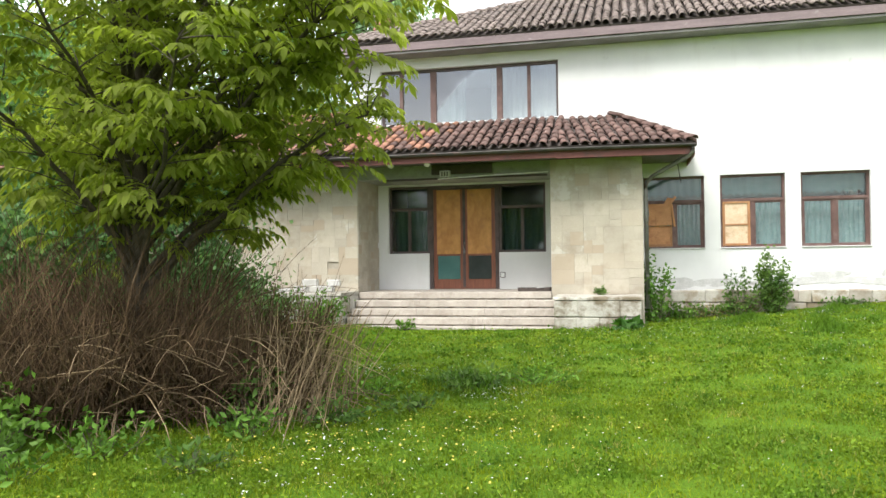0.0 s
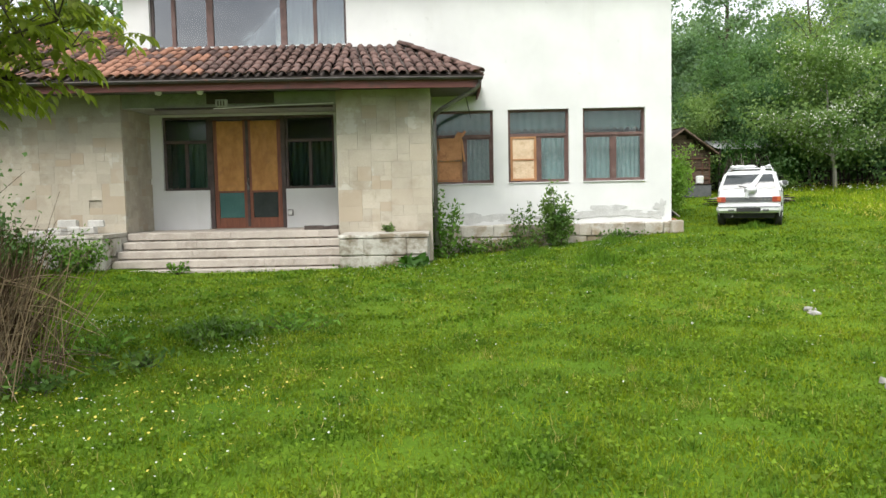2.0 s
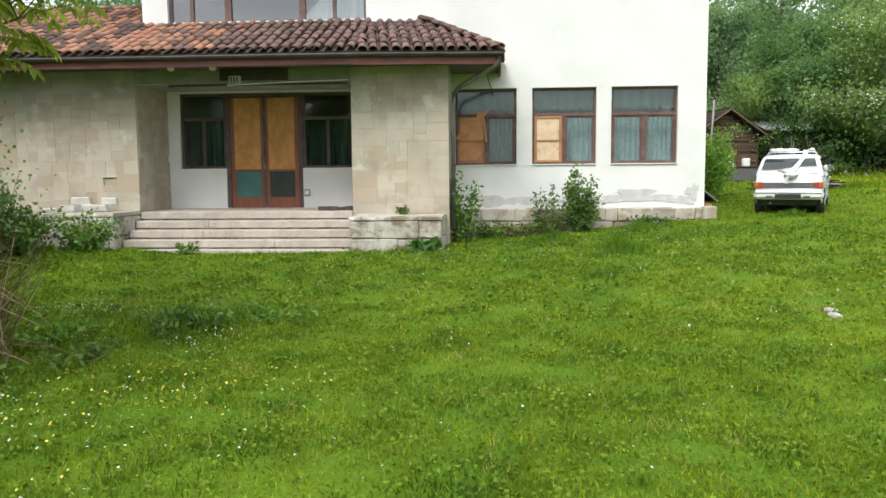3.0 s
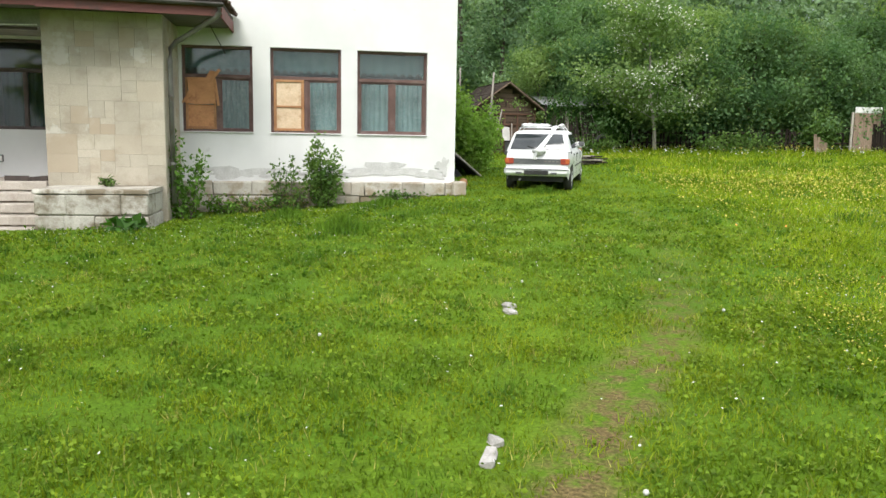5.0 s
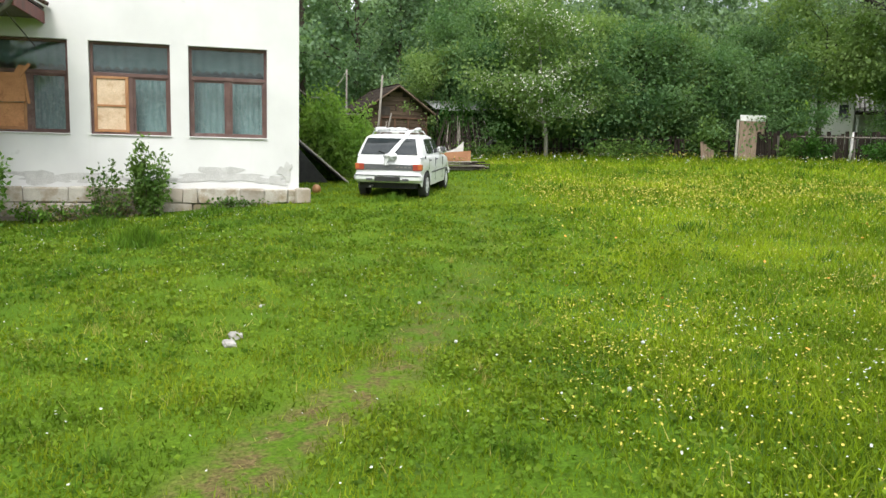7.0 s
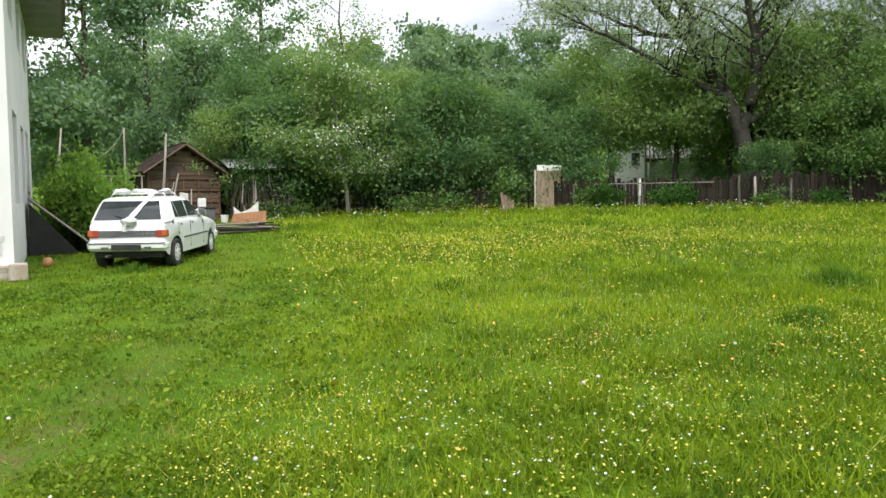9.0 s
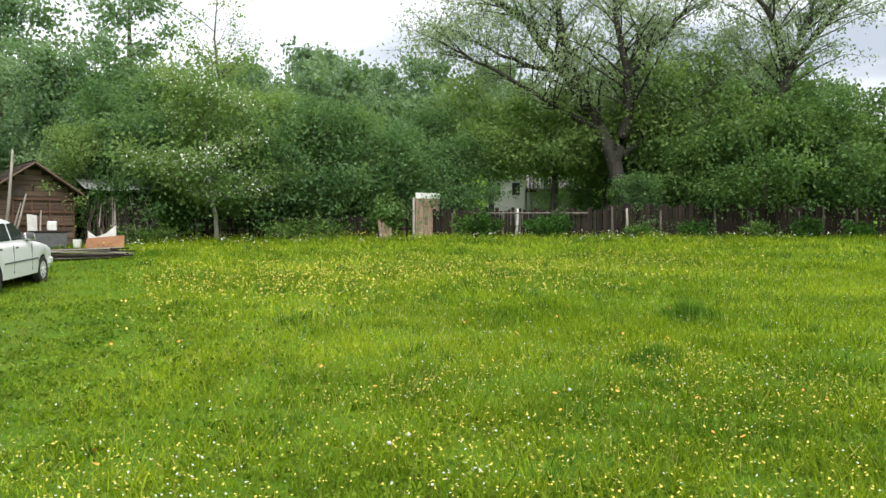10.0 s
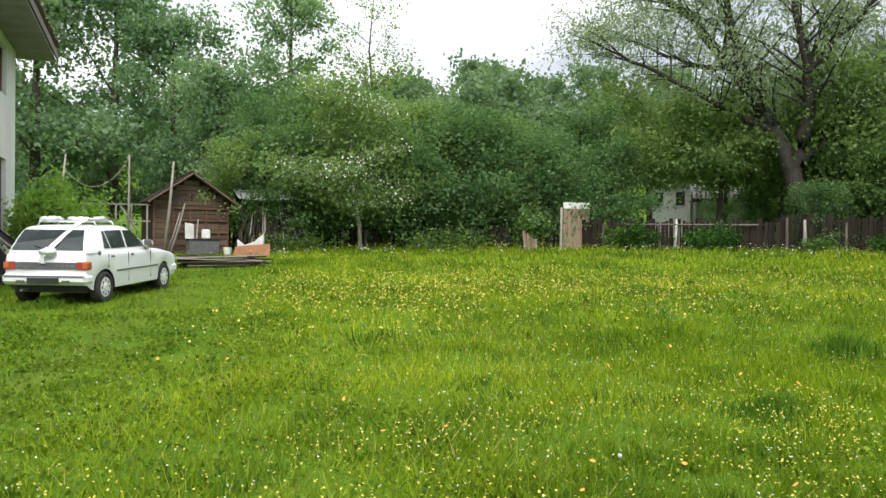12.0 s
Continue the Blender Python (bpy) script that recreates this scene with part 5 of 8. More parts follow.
# blossoming hawthorn with a pale leaning trunk
haw = tree_parts(21, 6.2, 2.1, 1.7, 11000, 0.14, M_LEAF_LIGHT, 0.075, 10, lean=(-0.7, 0), bark=M_BARK_PALE)
hawthorn = make_tree("hawthorn_tree", "hawthorn with white blossom and a pale leaning trunk", haw)
hawthorn.matrix_basis = put(None, 16.3, 32.1)
_rng = np.random.default_rng(5)
_h = haw[2][_rng.integers(0, len(haw[2]), 70)]
_c = _h[_rng.integers(0, 70, 2600)] + _rng.normal(size=(2600, 3)) * np.array([0.3, 0.3, 0.13])
_c = _c[(_c[:, 2] > 1.6)]
_v, _t = leaf_arrays(_c, unit(_rng.normal(size=(len(_c), 3)) + np.array([0, 0, 0.8])), np.full(len(_c), 0.085), np.full(len(_c), 0.075), _rng, 0.1)
part("blossom", fast_mesh("blossom", _v, _t, M_BLOSSOM), None, hawthorn, "clusters of white blossom")


# big open willows: each limb is a bent line of (across, depth, height) knots, then thinner boughs and twigs
def willow(seed, limbs, mat, n_leaf, stump=0.42):
    rnd, rng = random.Random(seed), np.random.default_rng(seed)
    wood, tips = Geo(), []
    wood.tube([(0, 0, -0.4), (0.02, 0, 0.6), (limbs[0][1][0][0], 0, limbs[0][1][0][2] + 0.2)], [stump * 1.3, stump, stump * 0.85], 10)
    for r, knots in limbs:
        kn = [Vector(k) for k in knots]
        pts = []
        for a, b in zip(kn, kn[1:]):
            for i in range(4):
                pts.append(a.lerp(b, i / 4) + Vector((rnd.uniform(-1, 1), rnd.uniform(-1, 1), rnd.uniform(-1, 1))) * 0.07)
        pts.append(kn[-1])
        n = len(pts)
        wood.tube(pts, tapered(r, r * 0.2, n), 8, False)
        for i in range(n // 4, n):
            for _ in range(3):
                b = rnd.uniform(0, 6.28)
                way = (pts[i] - pts[i - 1]).normalized() * 0.7 + Vector((math.cos(b), math.sin(b), rnd.uniform(0.0, 0.9)))
                sub = bent(pts[i], way, rnd.uniform(1.6, 3.8) * (1.15 - 0.45 * i / n), rnd, 6, 0.04)
                rr = max(0.012, r * (1 - 0.75 * i / n) * 0.3)
                wood.tube(sub, tapered(rr, rr * 0.2, len(sub)), 5, False)
                for e in sub[3:]:
                    for _ in range(2):
                        c = rnd.uniform(0, 6.28)
                        tw = bent(e, (math.cos(c), math.sin(c), rnd.uniform(-0.4, 0.8)), rnd.uniform(0.5, 1.1), rnd, 3, 0.1)
                        wood.tube(tw, tapered(0.008, 0.003, len(tw)), 3, False)
                        tips += tw[1:]
    tips = np.array([tuple(t) for t in tips])
    c = tips[rng.integers(0, len(tips), n_leaf)] + rng.normal(size=(n_leaf, 3)) * 0.2
    way = rng.normal(size=(n_leaf, 3))
    way[:, 2] -= 0.8
    L = rng.uniform(0.12, 0.22, n_leaf)
    v, t = leaf_arrays(c, unit(way), L, L * 0.36, rng)
    return wood.mesh("trunk", M_BARK_DARK, True), fast_mesh("crown", v, t, mat)


make_tree("willow_tree", "large open grey-green willow with heavy leaning limbs", willow(31, [
    (0.36, [(0, 0, 1.5), (-0.7, 0, 3.6), (-1.6, 0.2, 5.5), (-2.7, 0.2, 7.1), (-4.2, 0.4, 9.2), (-6.0, 0.6, 10.7), (-7.5, 0.8, 11.6)]),
    (0.20, [(-2.1, 0.2, 6.2), (-2.7, -0.5, 8.5), (-3.0, -0.7, 10.6), (-3.2, -1.0, 12.7)]),
    (0.27, [(-0.5, 0, 3.2), (0.1, -0.4, 5.2), (0.0, -0.7, 6.9), (-0.5, -0.8, 9.2), (-0.6, -1.0, 12.2)]),
    (0.17, [(0.0, -0.7, 6.5), (0.95, -0.5, 7.8), (2.3, -0.2, 9.2), (2.9, 0.0, 11.6)]),
    (0.15, [(-1.1, 0.1, 4.5), (-2.6, -0.6, 5.2), (-4.4, -1.2, 6.3), (-6.3, -1.6, 7.3), (-7.9, -1.8, 8.2)]),
    (0.12, [(-2.7, 0.2, 7.1), (-4.4, 1.0, 7.6), (-6.0, 1.6, 8.5), (-7.4, 2.0, 9.2)]),
    (0.15, [(-0.2, 0, 3.4), (1.1, 0.6, 4.3), (2.4, 1.0, 5.5), (3.3, 1.2, 7.1)]),
    (0.16, [(-0.3, 0.2, 3.2), (0.3, 1.6, 5.2), (0.6, 2.8, 7.6), (0.9, 3.2, 9.8)])], M_LEAF_WILLOW, 30000)).matrix_basis = put(None, 32.2, 27.2, 1.0, -43.6)
make_tree("willow_tree", "tall open willow with upright limbs", willow(32, [
    (0.30, [(0, 0, 1.5), (0.1, 0, 5.2), (0.8, 0.2, 7.2), (1.6, 0.3, 9.7), (1.8, 0.4, 12.4)]),
    (0.18, [(0.6, 0.1, 7.0), (0.1, -0.4, 8.9), (-1.1, -0.8, 10.8), (-1.6, -1.0, 12.5)]),
    (0.15, [(0.8, 0.2, 7.3), (2.3, 0.6, 9.1), (3.3, 0.8, 11.4)]),
    (0.12, [(0.1, 0.0, 5.0), (-0.8, 0.4, 6.8), (-1.3, 0.6, 8.2)])], M_LEAF_WILLOW, 17000, 0.3)).matrix_basis = put(None, 37.4, 23.9, 1.0, -56)
make_tree("leaning_tree", "small dark leaning tree behind the plank fence", willow(33, [
    (0.15, [(-0.2, 0, 0.9), (-0.6, 0, 2.2), (-1.5, 0.1, 3.5), (-2.2, 0.2, 5.0)]),
    (0.08, [(-0.7, 0, 2.4), (-0.2, 0.4, 3.8), (0.3, 0.6, 5.2)])], M_LEAF_MID, 5000, 0.16)).matrix_basis = put(None, 36.0, 24.3, 1.0, -52)

# ---- woods on the hill ----
hill = thing("hill_woods", "distant mixed green woods covering the hill", "woods", kind="stuff")
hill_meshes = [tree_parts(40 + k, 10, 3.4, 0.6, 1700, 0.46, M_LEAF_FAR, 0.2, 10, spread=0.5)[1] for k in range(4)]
_rnd = random.Random(9)
for k in range(120):
    s = _rnd.uniform(62, 104)
    ang = radians(_rnd.uniform(2, 60) if k % 6 else _rnd.uniform(-24, 74))
    x, y = 8 + s * math.sin(ang) * 0.98, 4 + s * math.cos(ang) * 0.98
    if x * 0.45 + y * 0.89 < 52:
        continue
    f = _rnd.uniform(0.6, 1.05)
    o = part("crown", hill_meshes[k % 4], None, hill)
    o.matrix_basis = pose(x, y, ground_z(x, y) - 0.6, 0, 0, _rnd.uniform(0, 360)) @ Matrix.Diagonal((f, f, f * _rnd.uniform(0.85, 1.25), 1))


# ---- shrubs and weeds ----
def shrub(name, label, x, y, rx, ry, h, n_leaf, leaf, mat, seed, z=None, stems=14, category="shrub", narrow=0.55, upright=0.8, twig=0.008, low=0.05):
    rnd, rng = random.Random(seed), np.random.default_rng(seed)
    stem_geos, pts_all = [], []
    for k in range(stems):
        a = rnd.uniform(0, 6.28)
        r = math.sqrt(rnd.random())
        ex, ey = rx * r * math.cos(a), ry * r * math.sin(a)
        hh = h * (1 - 0.45 * r * r) * rnd.uniform(0.7, 1.05)
        p0 = Vector((ex * 0.3, ey * 0.3, -0.03))
        pts = [p0]
        for i in range(1, 6):
            f = i / 5
            pts.append(Vector((ex * (0.3 + 0.7 * f ** upright) + rnd.uniform(-0.03, 0.03), ey * (0.3 + 0.7 * f ** upright) + rnd.uniform(-0.03, 0.03), hh * f)))
        stem_geos.append(Geo().tube(pts, tapered(twig, twig * 0.35, 6), 4, False))
        pts_all += pts[1:]
    P = np.array([tuple(p) for p in pts_all])
    c = P[rng.integers(0, len(P), n_leaf)] + rng.normal(size=(n_leaf, 3)) * np.array([rx, ry, h * 0.5]) * 0.16
    c[:, 2] = np.maximum(c[:, 2], low)
    way = rng.normal(size=(n_leaf, 3)) + np.array([0, 0, 0.25])
    L = leaf * rng.uniform(0.6, 1.3, n_leaf)
    v, t = leaf_arrays(c, unit(way), L, L * narrow, rng)
    th = thing(name, label, category, pose(x, y, ground_z(x, y) if z is None else z))
    for sg in stem_geos:
        part("stem", sg, M_BARK, th, smooth=True)
    part("leaves", fast_mesh("leaves", v, t, mat), None, th, kind="stuff")
    return th


M_LEAF_SHRUB = foliage("shrub_leaves", (0.06, 0.13, 0.03), (0.145, 0.23, 0.06), 2.0)
M_LEAF_BRIGHT = foliage("bright_shrub_leaves", (0.075, 0.17, 0.025), (0.15, 0.27, 0.05), 2.0)
M_LEAF_ROUND = foliage("yellow_green_shrub_leaves", (0.20, 0.34, 0.08), (0.32, 0.45, 0.12), 2.0, 0.55, speck=0.25)
M_LEAF_DOCK = foliage("dock_leaves", (0.03, 0.09, 0.015), (0.06, 0.14, 0.025), 3.0)
# overgrown bank before the wing
shrub("shrub", "dense green shrub growing over the planter wall", -7.6, 14.7, 0.9, 0.7, 1.1, 2600, 0.10, M_LEAF_SHRUB, 51, stems=26)
shrub("shrub", "trailing light green bush beside the entrance steps", -6.5, 15.35, 0.7, 0.35, 0.8, 900, 0.09, M_LEAF_BRIGHT, 52)
shrub("shrub", "tall dark green shrub before the stone wing", -8.6, 13.9, 1.2, 1.0, 1.75, 4200, 0.11, M_LEAF_SHRUB, 53, stems=30)
shrub("shrub", "tall dark green shrub before the stone wing", -10.6, 12.6, 1.4, 1.1, 2.2, 4500, 0.12, M_LEAF_DOCK, 54, stems=30)
shrub("shrub", "small bush pushing through the dry brush", -5.0, 5.15, 0.42, 0.35, 0.75, 420, 0.10, M_LEAF_BRIGHT, 55)
shrub("shrub", "leafy green shoots under the dry brush", -3.55, 6.75, 0.4, 0.3, 0.7, 380, 0.09, M_LEAF_SHRUB, 56)
# against the white wall
shrub("sapling", "leafy green sapling beside the downpipe", 0.55, 17.55, 0.48, 0.3, 1.6, 850, 0.11, M_LEAF_BRIGHT, 61, stems=9, narrow=0.5)
shrub("rose_bush", "thin rose bush against the stone plinth", 2.35, 18.25, 0.38, 0.2, 1.0, 520, 0.08, M_LEAF_SHRUB, 62, stems=8)
shrub("rose_bush", "tall rose bush against the white wall", 3.15, 18.2, 0.40, 0.22, 1.35, 1900, 0.085, M_LEAF_SHRUB, 63, stems=12)
shrub("weed_clump", "low weeds at the foot of the plinth", 2.1, 18.3, 0.7, 0.15, 0.32, 300, 0.09, M_LEAF_BRIGHT, 64, category="weeds")
shrub("weed_clump", "low weeds at the foot of the plinth", 1.2, 18.25, 0.6, 0.2, 0.36, 300, 0.09, M_LEAF_BRIGHT, 65, category="weeds")
shrub("weed_clump", "low weeds at the foot of the plinth", 4.6, 18.35, 0.7, 0.12, 0.2, 200, 0.08, M_LEAF_SHRUB, 66, category="weeds")
shrub("burdock", "broad dark burdock leaves beside the planter", 0.0, 15.62, 0.36, 0.2, 0.22, 46, 0.24, M_LEAF_DOCK, 67, category="weeds", narrow=0.75)
shrub("weed_clump", "green weeds at the foot of the steps", -4.6, 15.7, 0.22, 0.12, 0.24, 120, 0.08, M_LEAF_BRIGHT, 68, category="weeds")
shrub("weed_clump", "grass tuft growing on the planter coping", -0.55, 16.75, 0.2, 0.15, 0.16, 120, 0.09, M_LEAF_SHRUB, 69, z=0.83, category="weeds", narrow=0.3)
# at the east corner and along the fence
shrub("round_shrub", "rounded bright green shrub behind the house corner", 7.15, 25.3, 1.05, 1.0, 2.35, 13000, 0.13, M_LEAF_ROUND, 71, stems=46, upright=0.5)
shrub("shrub", "dense green shrub beside the plank gate", 22.3, 30.2, 0.8, 0.5, 1.8, 1700, 0.13, M_LEAF_SHRUB, 72)
shrub("bramble", "low dark bramble thicket before the fence", 28.0, 26.9, 1.5, 0.5, 1.0, 2400, 0.12, M_LEAF_DOCK, 73, stems=24)
shrub("bramble", "low dark bramble thicket before the fence", 25.6, 28.4, 0.8, 0.5, 1.2, 1300, 0.12, M_LEAF_DOCK, 74)
shrub("bramble", "low dark bramble thicket before the fence", 32.4, 23.8, 1.0, 0.4, 0.7, 1000, 0.12, M_LEAF_DOCK, 75)
for i, (x, y, rx, h) in enumerate(((34.8, 22.4, 1.3, 0.6), (38.0, 20.4, 1.4, 0.7), (30.6, 25.0, 1.0, 0.55), (36.2, 21.5, 0.8, 0.9), (24.9, 29.0, 0.5, 0.9), (41.0, 18.5, 1.4, 0.7))):
    shrub("bramble", "low dark bramble thicket before the fence", x, y, rx, 0.4, h, 900, 0.12, M_LEAF_DOCK if i % 2 else M_LEAF_SHRUB, 80 + i, stems=18)
shrub("dark_bush", "dark drooping bush before the lean-to", 13.0, 33.9, 0.95, 0.5, 2.3, 3600, 0.12, M_LEAF_DOCK, 97, stems=30, category="shrub", low=0.7)
shrub("dark_bush", "dark drooping bush under the hawthorn", 15.0, 33.5, 0.9, 0.5, 1.9, 2600, 0.12, M_LEAF_DOCK, 98, stems=26, category="shrub", low=0.5)
M_LEAF_DRY = foliage("dry_weed_leaves", (0.20, 0.165, 0.085), (0.33, 0.28, 0.15), 2.0)
shrub("dry_weeds", "dry straw-coloured weeds along the plinth", 1.6, 18.28, 0.9, 0.12, 0.42, 420, 0.07, M_LEAF_DRY, 91, stems=30, category="weeds", narrow=0.3, twig=0.004)
shrub("dry_weeds", "dry straw-coloured weeds along the plinth", 2.7, 18.28, 0.5, 0.12, 0.5, 260, 0.07, M_LEAF_DRY, 92, stems=24, category="weeds", narrow=0.3, twig=0.004)
shrub("bramble", "tall nettles under the trees", 19.5, 31.1, 2.2, 0.4, 0.8, 1700, 0.12, M_LEAF_SHRUB, 76, stems=30)
shrub("bramble", "tall nettles under the trees", 14.0, 32.6, 1.5, 0.4, 0.7, 1200, 0.12, M_LEAF_SHRUB, 77, stems=24)


for i, (x, y, r, h, n) in enumerate(((-3.3, 6.2, 0.4, 0.34, 170), (-2.7, 6.75, 0.35, 0.3, 150), (-4.1, 5.35, 0.45, 0.36, 200), (-1.8, 8.7, 0.55, 0.3, 260), (-1.1, 9.3, 0.5, 0.26, 220), (-4.7, 4.75, 0.4, 0.36, 180), (-4.3, 4.6, 0.4, 0.28, 110), (-3.15, 5.15, 0.35, 0.22, 90), (-2.9, 8.2, 0.5, 0.28, 220), (-2.2, 7.5, 0.35, 0.22, 130))):
    shrub("weed_clump", "tall leafy weeds among the grass by the brush", x, y, r, r * 0.8, h, n, 0.085, M_LEAF_SHRUB if i % 2 else M_LEAF_BRIGHT, 500 + i, stems=16, category="weeds", narrow=0.42, twig=0.004)


# ---- the walnut tree over the brush ----
def walnut():
    rnd, rng = random.Random(77), np.random.default_rng(77)
    wood, twigs = Geo(), []
    base = Vector((-4.95, 7.0, ground_z(-4.95, 7.0) - 0.1))
    trunk = [base, base + Vector((0.05, -0.05, 0.9)), base + Vector((0.15, -0.1, 1.9)), base + Vector((0.2, -0.2, 3.2)), base + Vector((0.3, -0.3, 5.2))]
    wood.tube(trunk, [0.11, 0.095, 0.085, 0.065, 0.03], 10)
    centre, rad = Vector((-4.3, 6.4, 3.75)), Vector((2.4, 2.1, 2.45))
    limbs = 0
    while limbs < 44:
        d = Vector((rnd.uniform(-1, 1), rnd.uniform(-1, 0.8), rnd.uniform(-0.85, 1)))
        if not 0.4 < d.length < 1:
            continue
        d.normalize()
        if d.z < -0.46:
            continue
        goal = centre + Vector((d.x * rad.x, d.y * rad.y, d.z * rad.z)) * rnd.uniform(0.82, 1.02)
        f = min(0.95, max(0.25, (goal.z - 1.0) / 5.5))
        i = min(3, int(f * 4))
        start = trunk[i].lerp(trunk[i + 1], f * 4 - i) if goal.z > 1.6 else trunk[1]
        mid = start.lerp(goal, 0.5) + Vector((rnd.uniform(-0.2, 0.2), rnd.uniform(-0.2, 0.2), 0.3))
        pts = []
        for k in range(9):
            t = k / 8
            pts.append(start * (1 - t) ** 2 + mid * 2 * t * (1 - t) + goal * t * t + Vector((rnd.uniform(-0.04, 0.04), rnd.uniform(-0.04, 0.04), rnd.uniform(-0.04, 0.04))))
        wood.tube(pts, tapered(0.035, 0.008, 9), 6, False)
        limbs += 1
        for k in range(2, 9):
            for _ in range(3):
                a = rnd.uniform(0, 6.28)
                out = (goal - start).normalized() * 0.8 + Vector((math.cos(a), math.sin(a), rnd.uniform(-0.4, 0.7)))
                tw = bent(pts[k], out, rnd.uniform(0.3, 0.7), rnd, 4, 0.05)
                wood.tube(tw, tapered(0.008, 0.003, 5), 4, False)
                twigs.append(tw)
    base_p, way_p, len_p, wid_p = [], [], [], []
    stems = Geo()
    for tw in twigs:
        for e in (2, 3, 4, 4):
            a = rnd.uniform(0, 6.28)
            d = (Vector((math.cos(a), math.sin(a), rnd.uniform(-0.2, 0.5))) + (tw[-1] - tw[0]).normalized() * 0.7).normalized()
            rachis = bent(tw[e], d, rnd.uniform(0.2, 0.34), rnd, 4, 0.16, 0.05)
            stems.tube(rachis, [0.0025, 0.002, 0.002, 0.0015, 0.001], 3, False)
            for j, p in enumerate(rachis[1:]):
                dd = (rachis[j + 1] - rachis[j]).normalized()
                s = dd.cross(Vector((0, 0, 1)))
                s = s.normalized() if s.length > 0.01 else Vector((1, 0, 0))
                size = rnd.uniform(0.085, 0.13) * (0.8 + 0.12 * j)
                for sg in (-1, 1):
                    w = (s * sg * 0.8 + dd * 0.5 + Vector((0, 0, -0.45))).normalized()
                    base_p.append(p), way_p.append(w), len_p.append(size), wid_p.append(size * 0.42)
            base_p.append(rachis[-1]), way_p.append((dd + Vector((0, 0, -0.4))).normalized()), len_p.append(0.14), wid_p.append(0.058)
    B, W = np.array([tuple(p) for p in base_p]), np.array([tuple(p) for p in way_p])
    L, Wd = np.array(len_p), np.array(wid_p)
    n = len(B)
    side = unit(np.cross(W, np.array([[0, 0, 1.0]])) + rng.normal(size=(n, 3)) * 0.25)
    up = np.cross(side, W)
    sag = np.array([[0, 0, -1.0]]) * L[:, None]
    lift = up * (Wd * 0.22)[:, None]
    q1 = B + W * (L * 0.35)[:, None] + sag * 0.02
    q2 = B + W * (L * 0.7)[:, None] + sag * 0.09
    tip = B + W * L[:, None] + sag * 0.22
    w1_, w2_ = side * (Wd * 0.5)[:, None], side * (Wd * 0.42)[:, None]
    v = np.stack([B, q1 + w1_ + lift, q1 - w1_ + lift, q2 + w2_ + lift, q2 - w2_ + lift, tip, q1, q2], 1).reshape(-1, 3)
    k = np.arange(n)[:, None, None] * 8
    t = (k + np.array([[[0, 1, 6], [0, 6, 2], [6, 1, 3], [6, 3, 7], [2, 6, 7], [2, 7, 4], [7, 3, 5], [4, 7, 5]]])).reshape(-1, 3)
    th = thing("walnut_tree", "walnut tree with large drooping yellow-green compound leaves", "tree")
    part("trunk", wood, M_BARK, th, smooth=True)
    part("leaf_stalk", stems, M_LEAF_WALNUT, th, kind="stuff")
    part("crown", fast_mesh("crown", v, t, M_LEAF_WALNUT), None, th)


walnut()


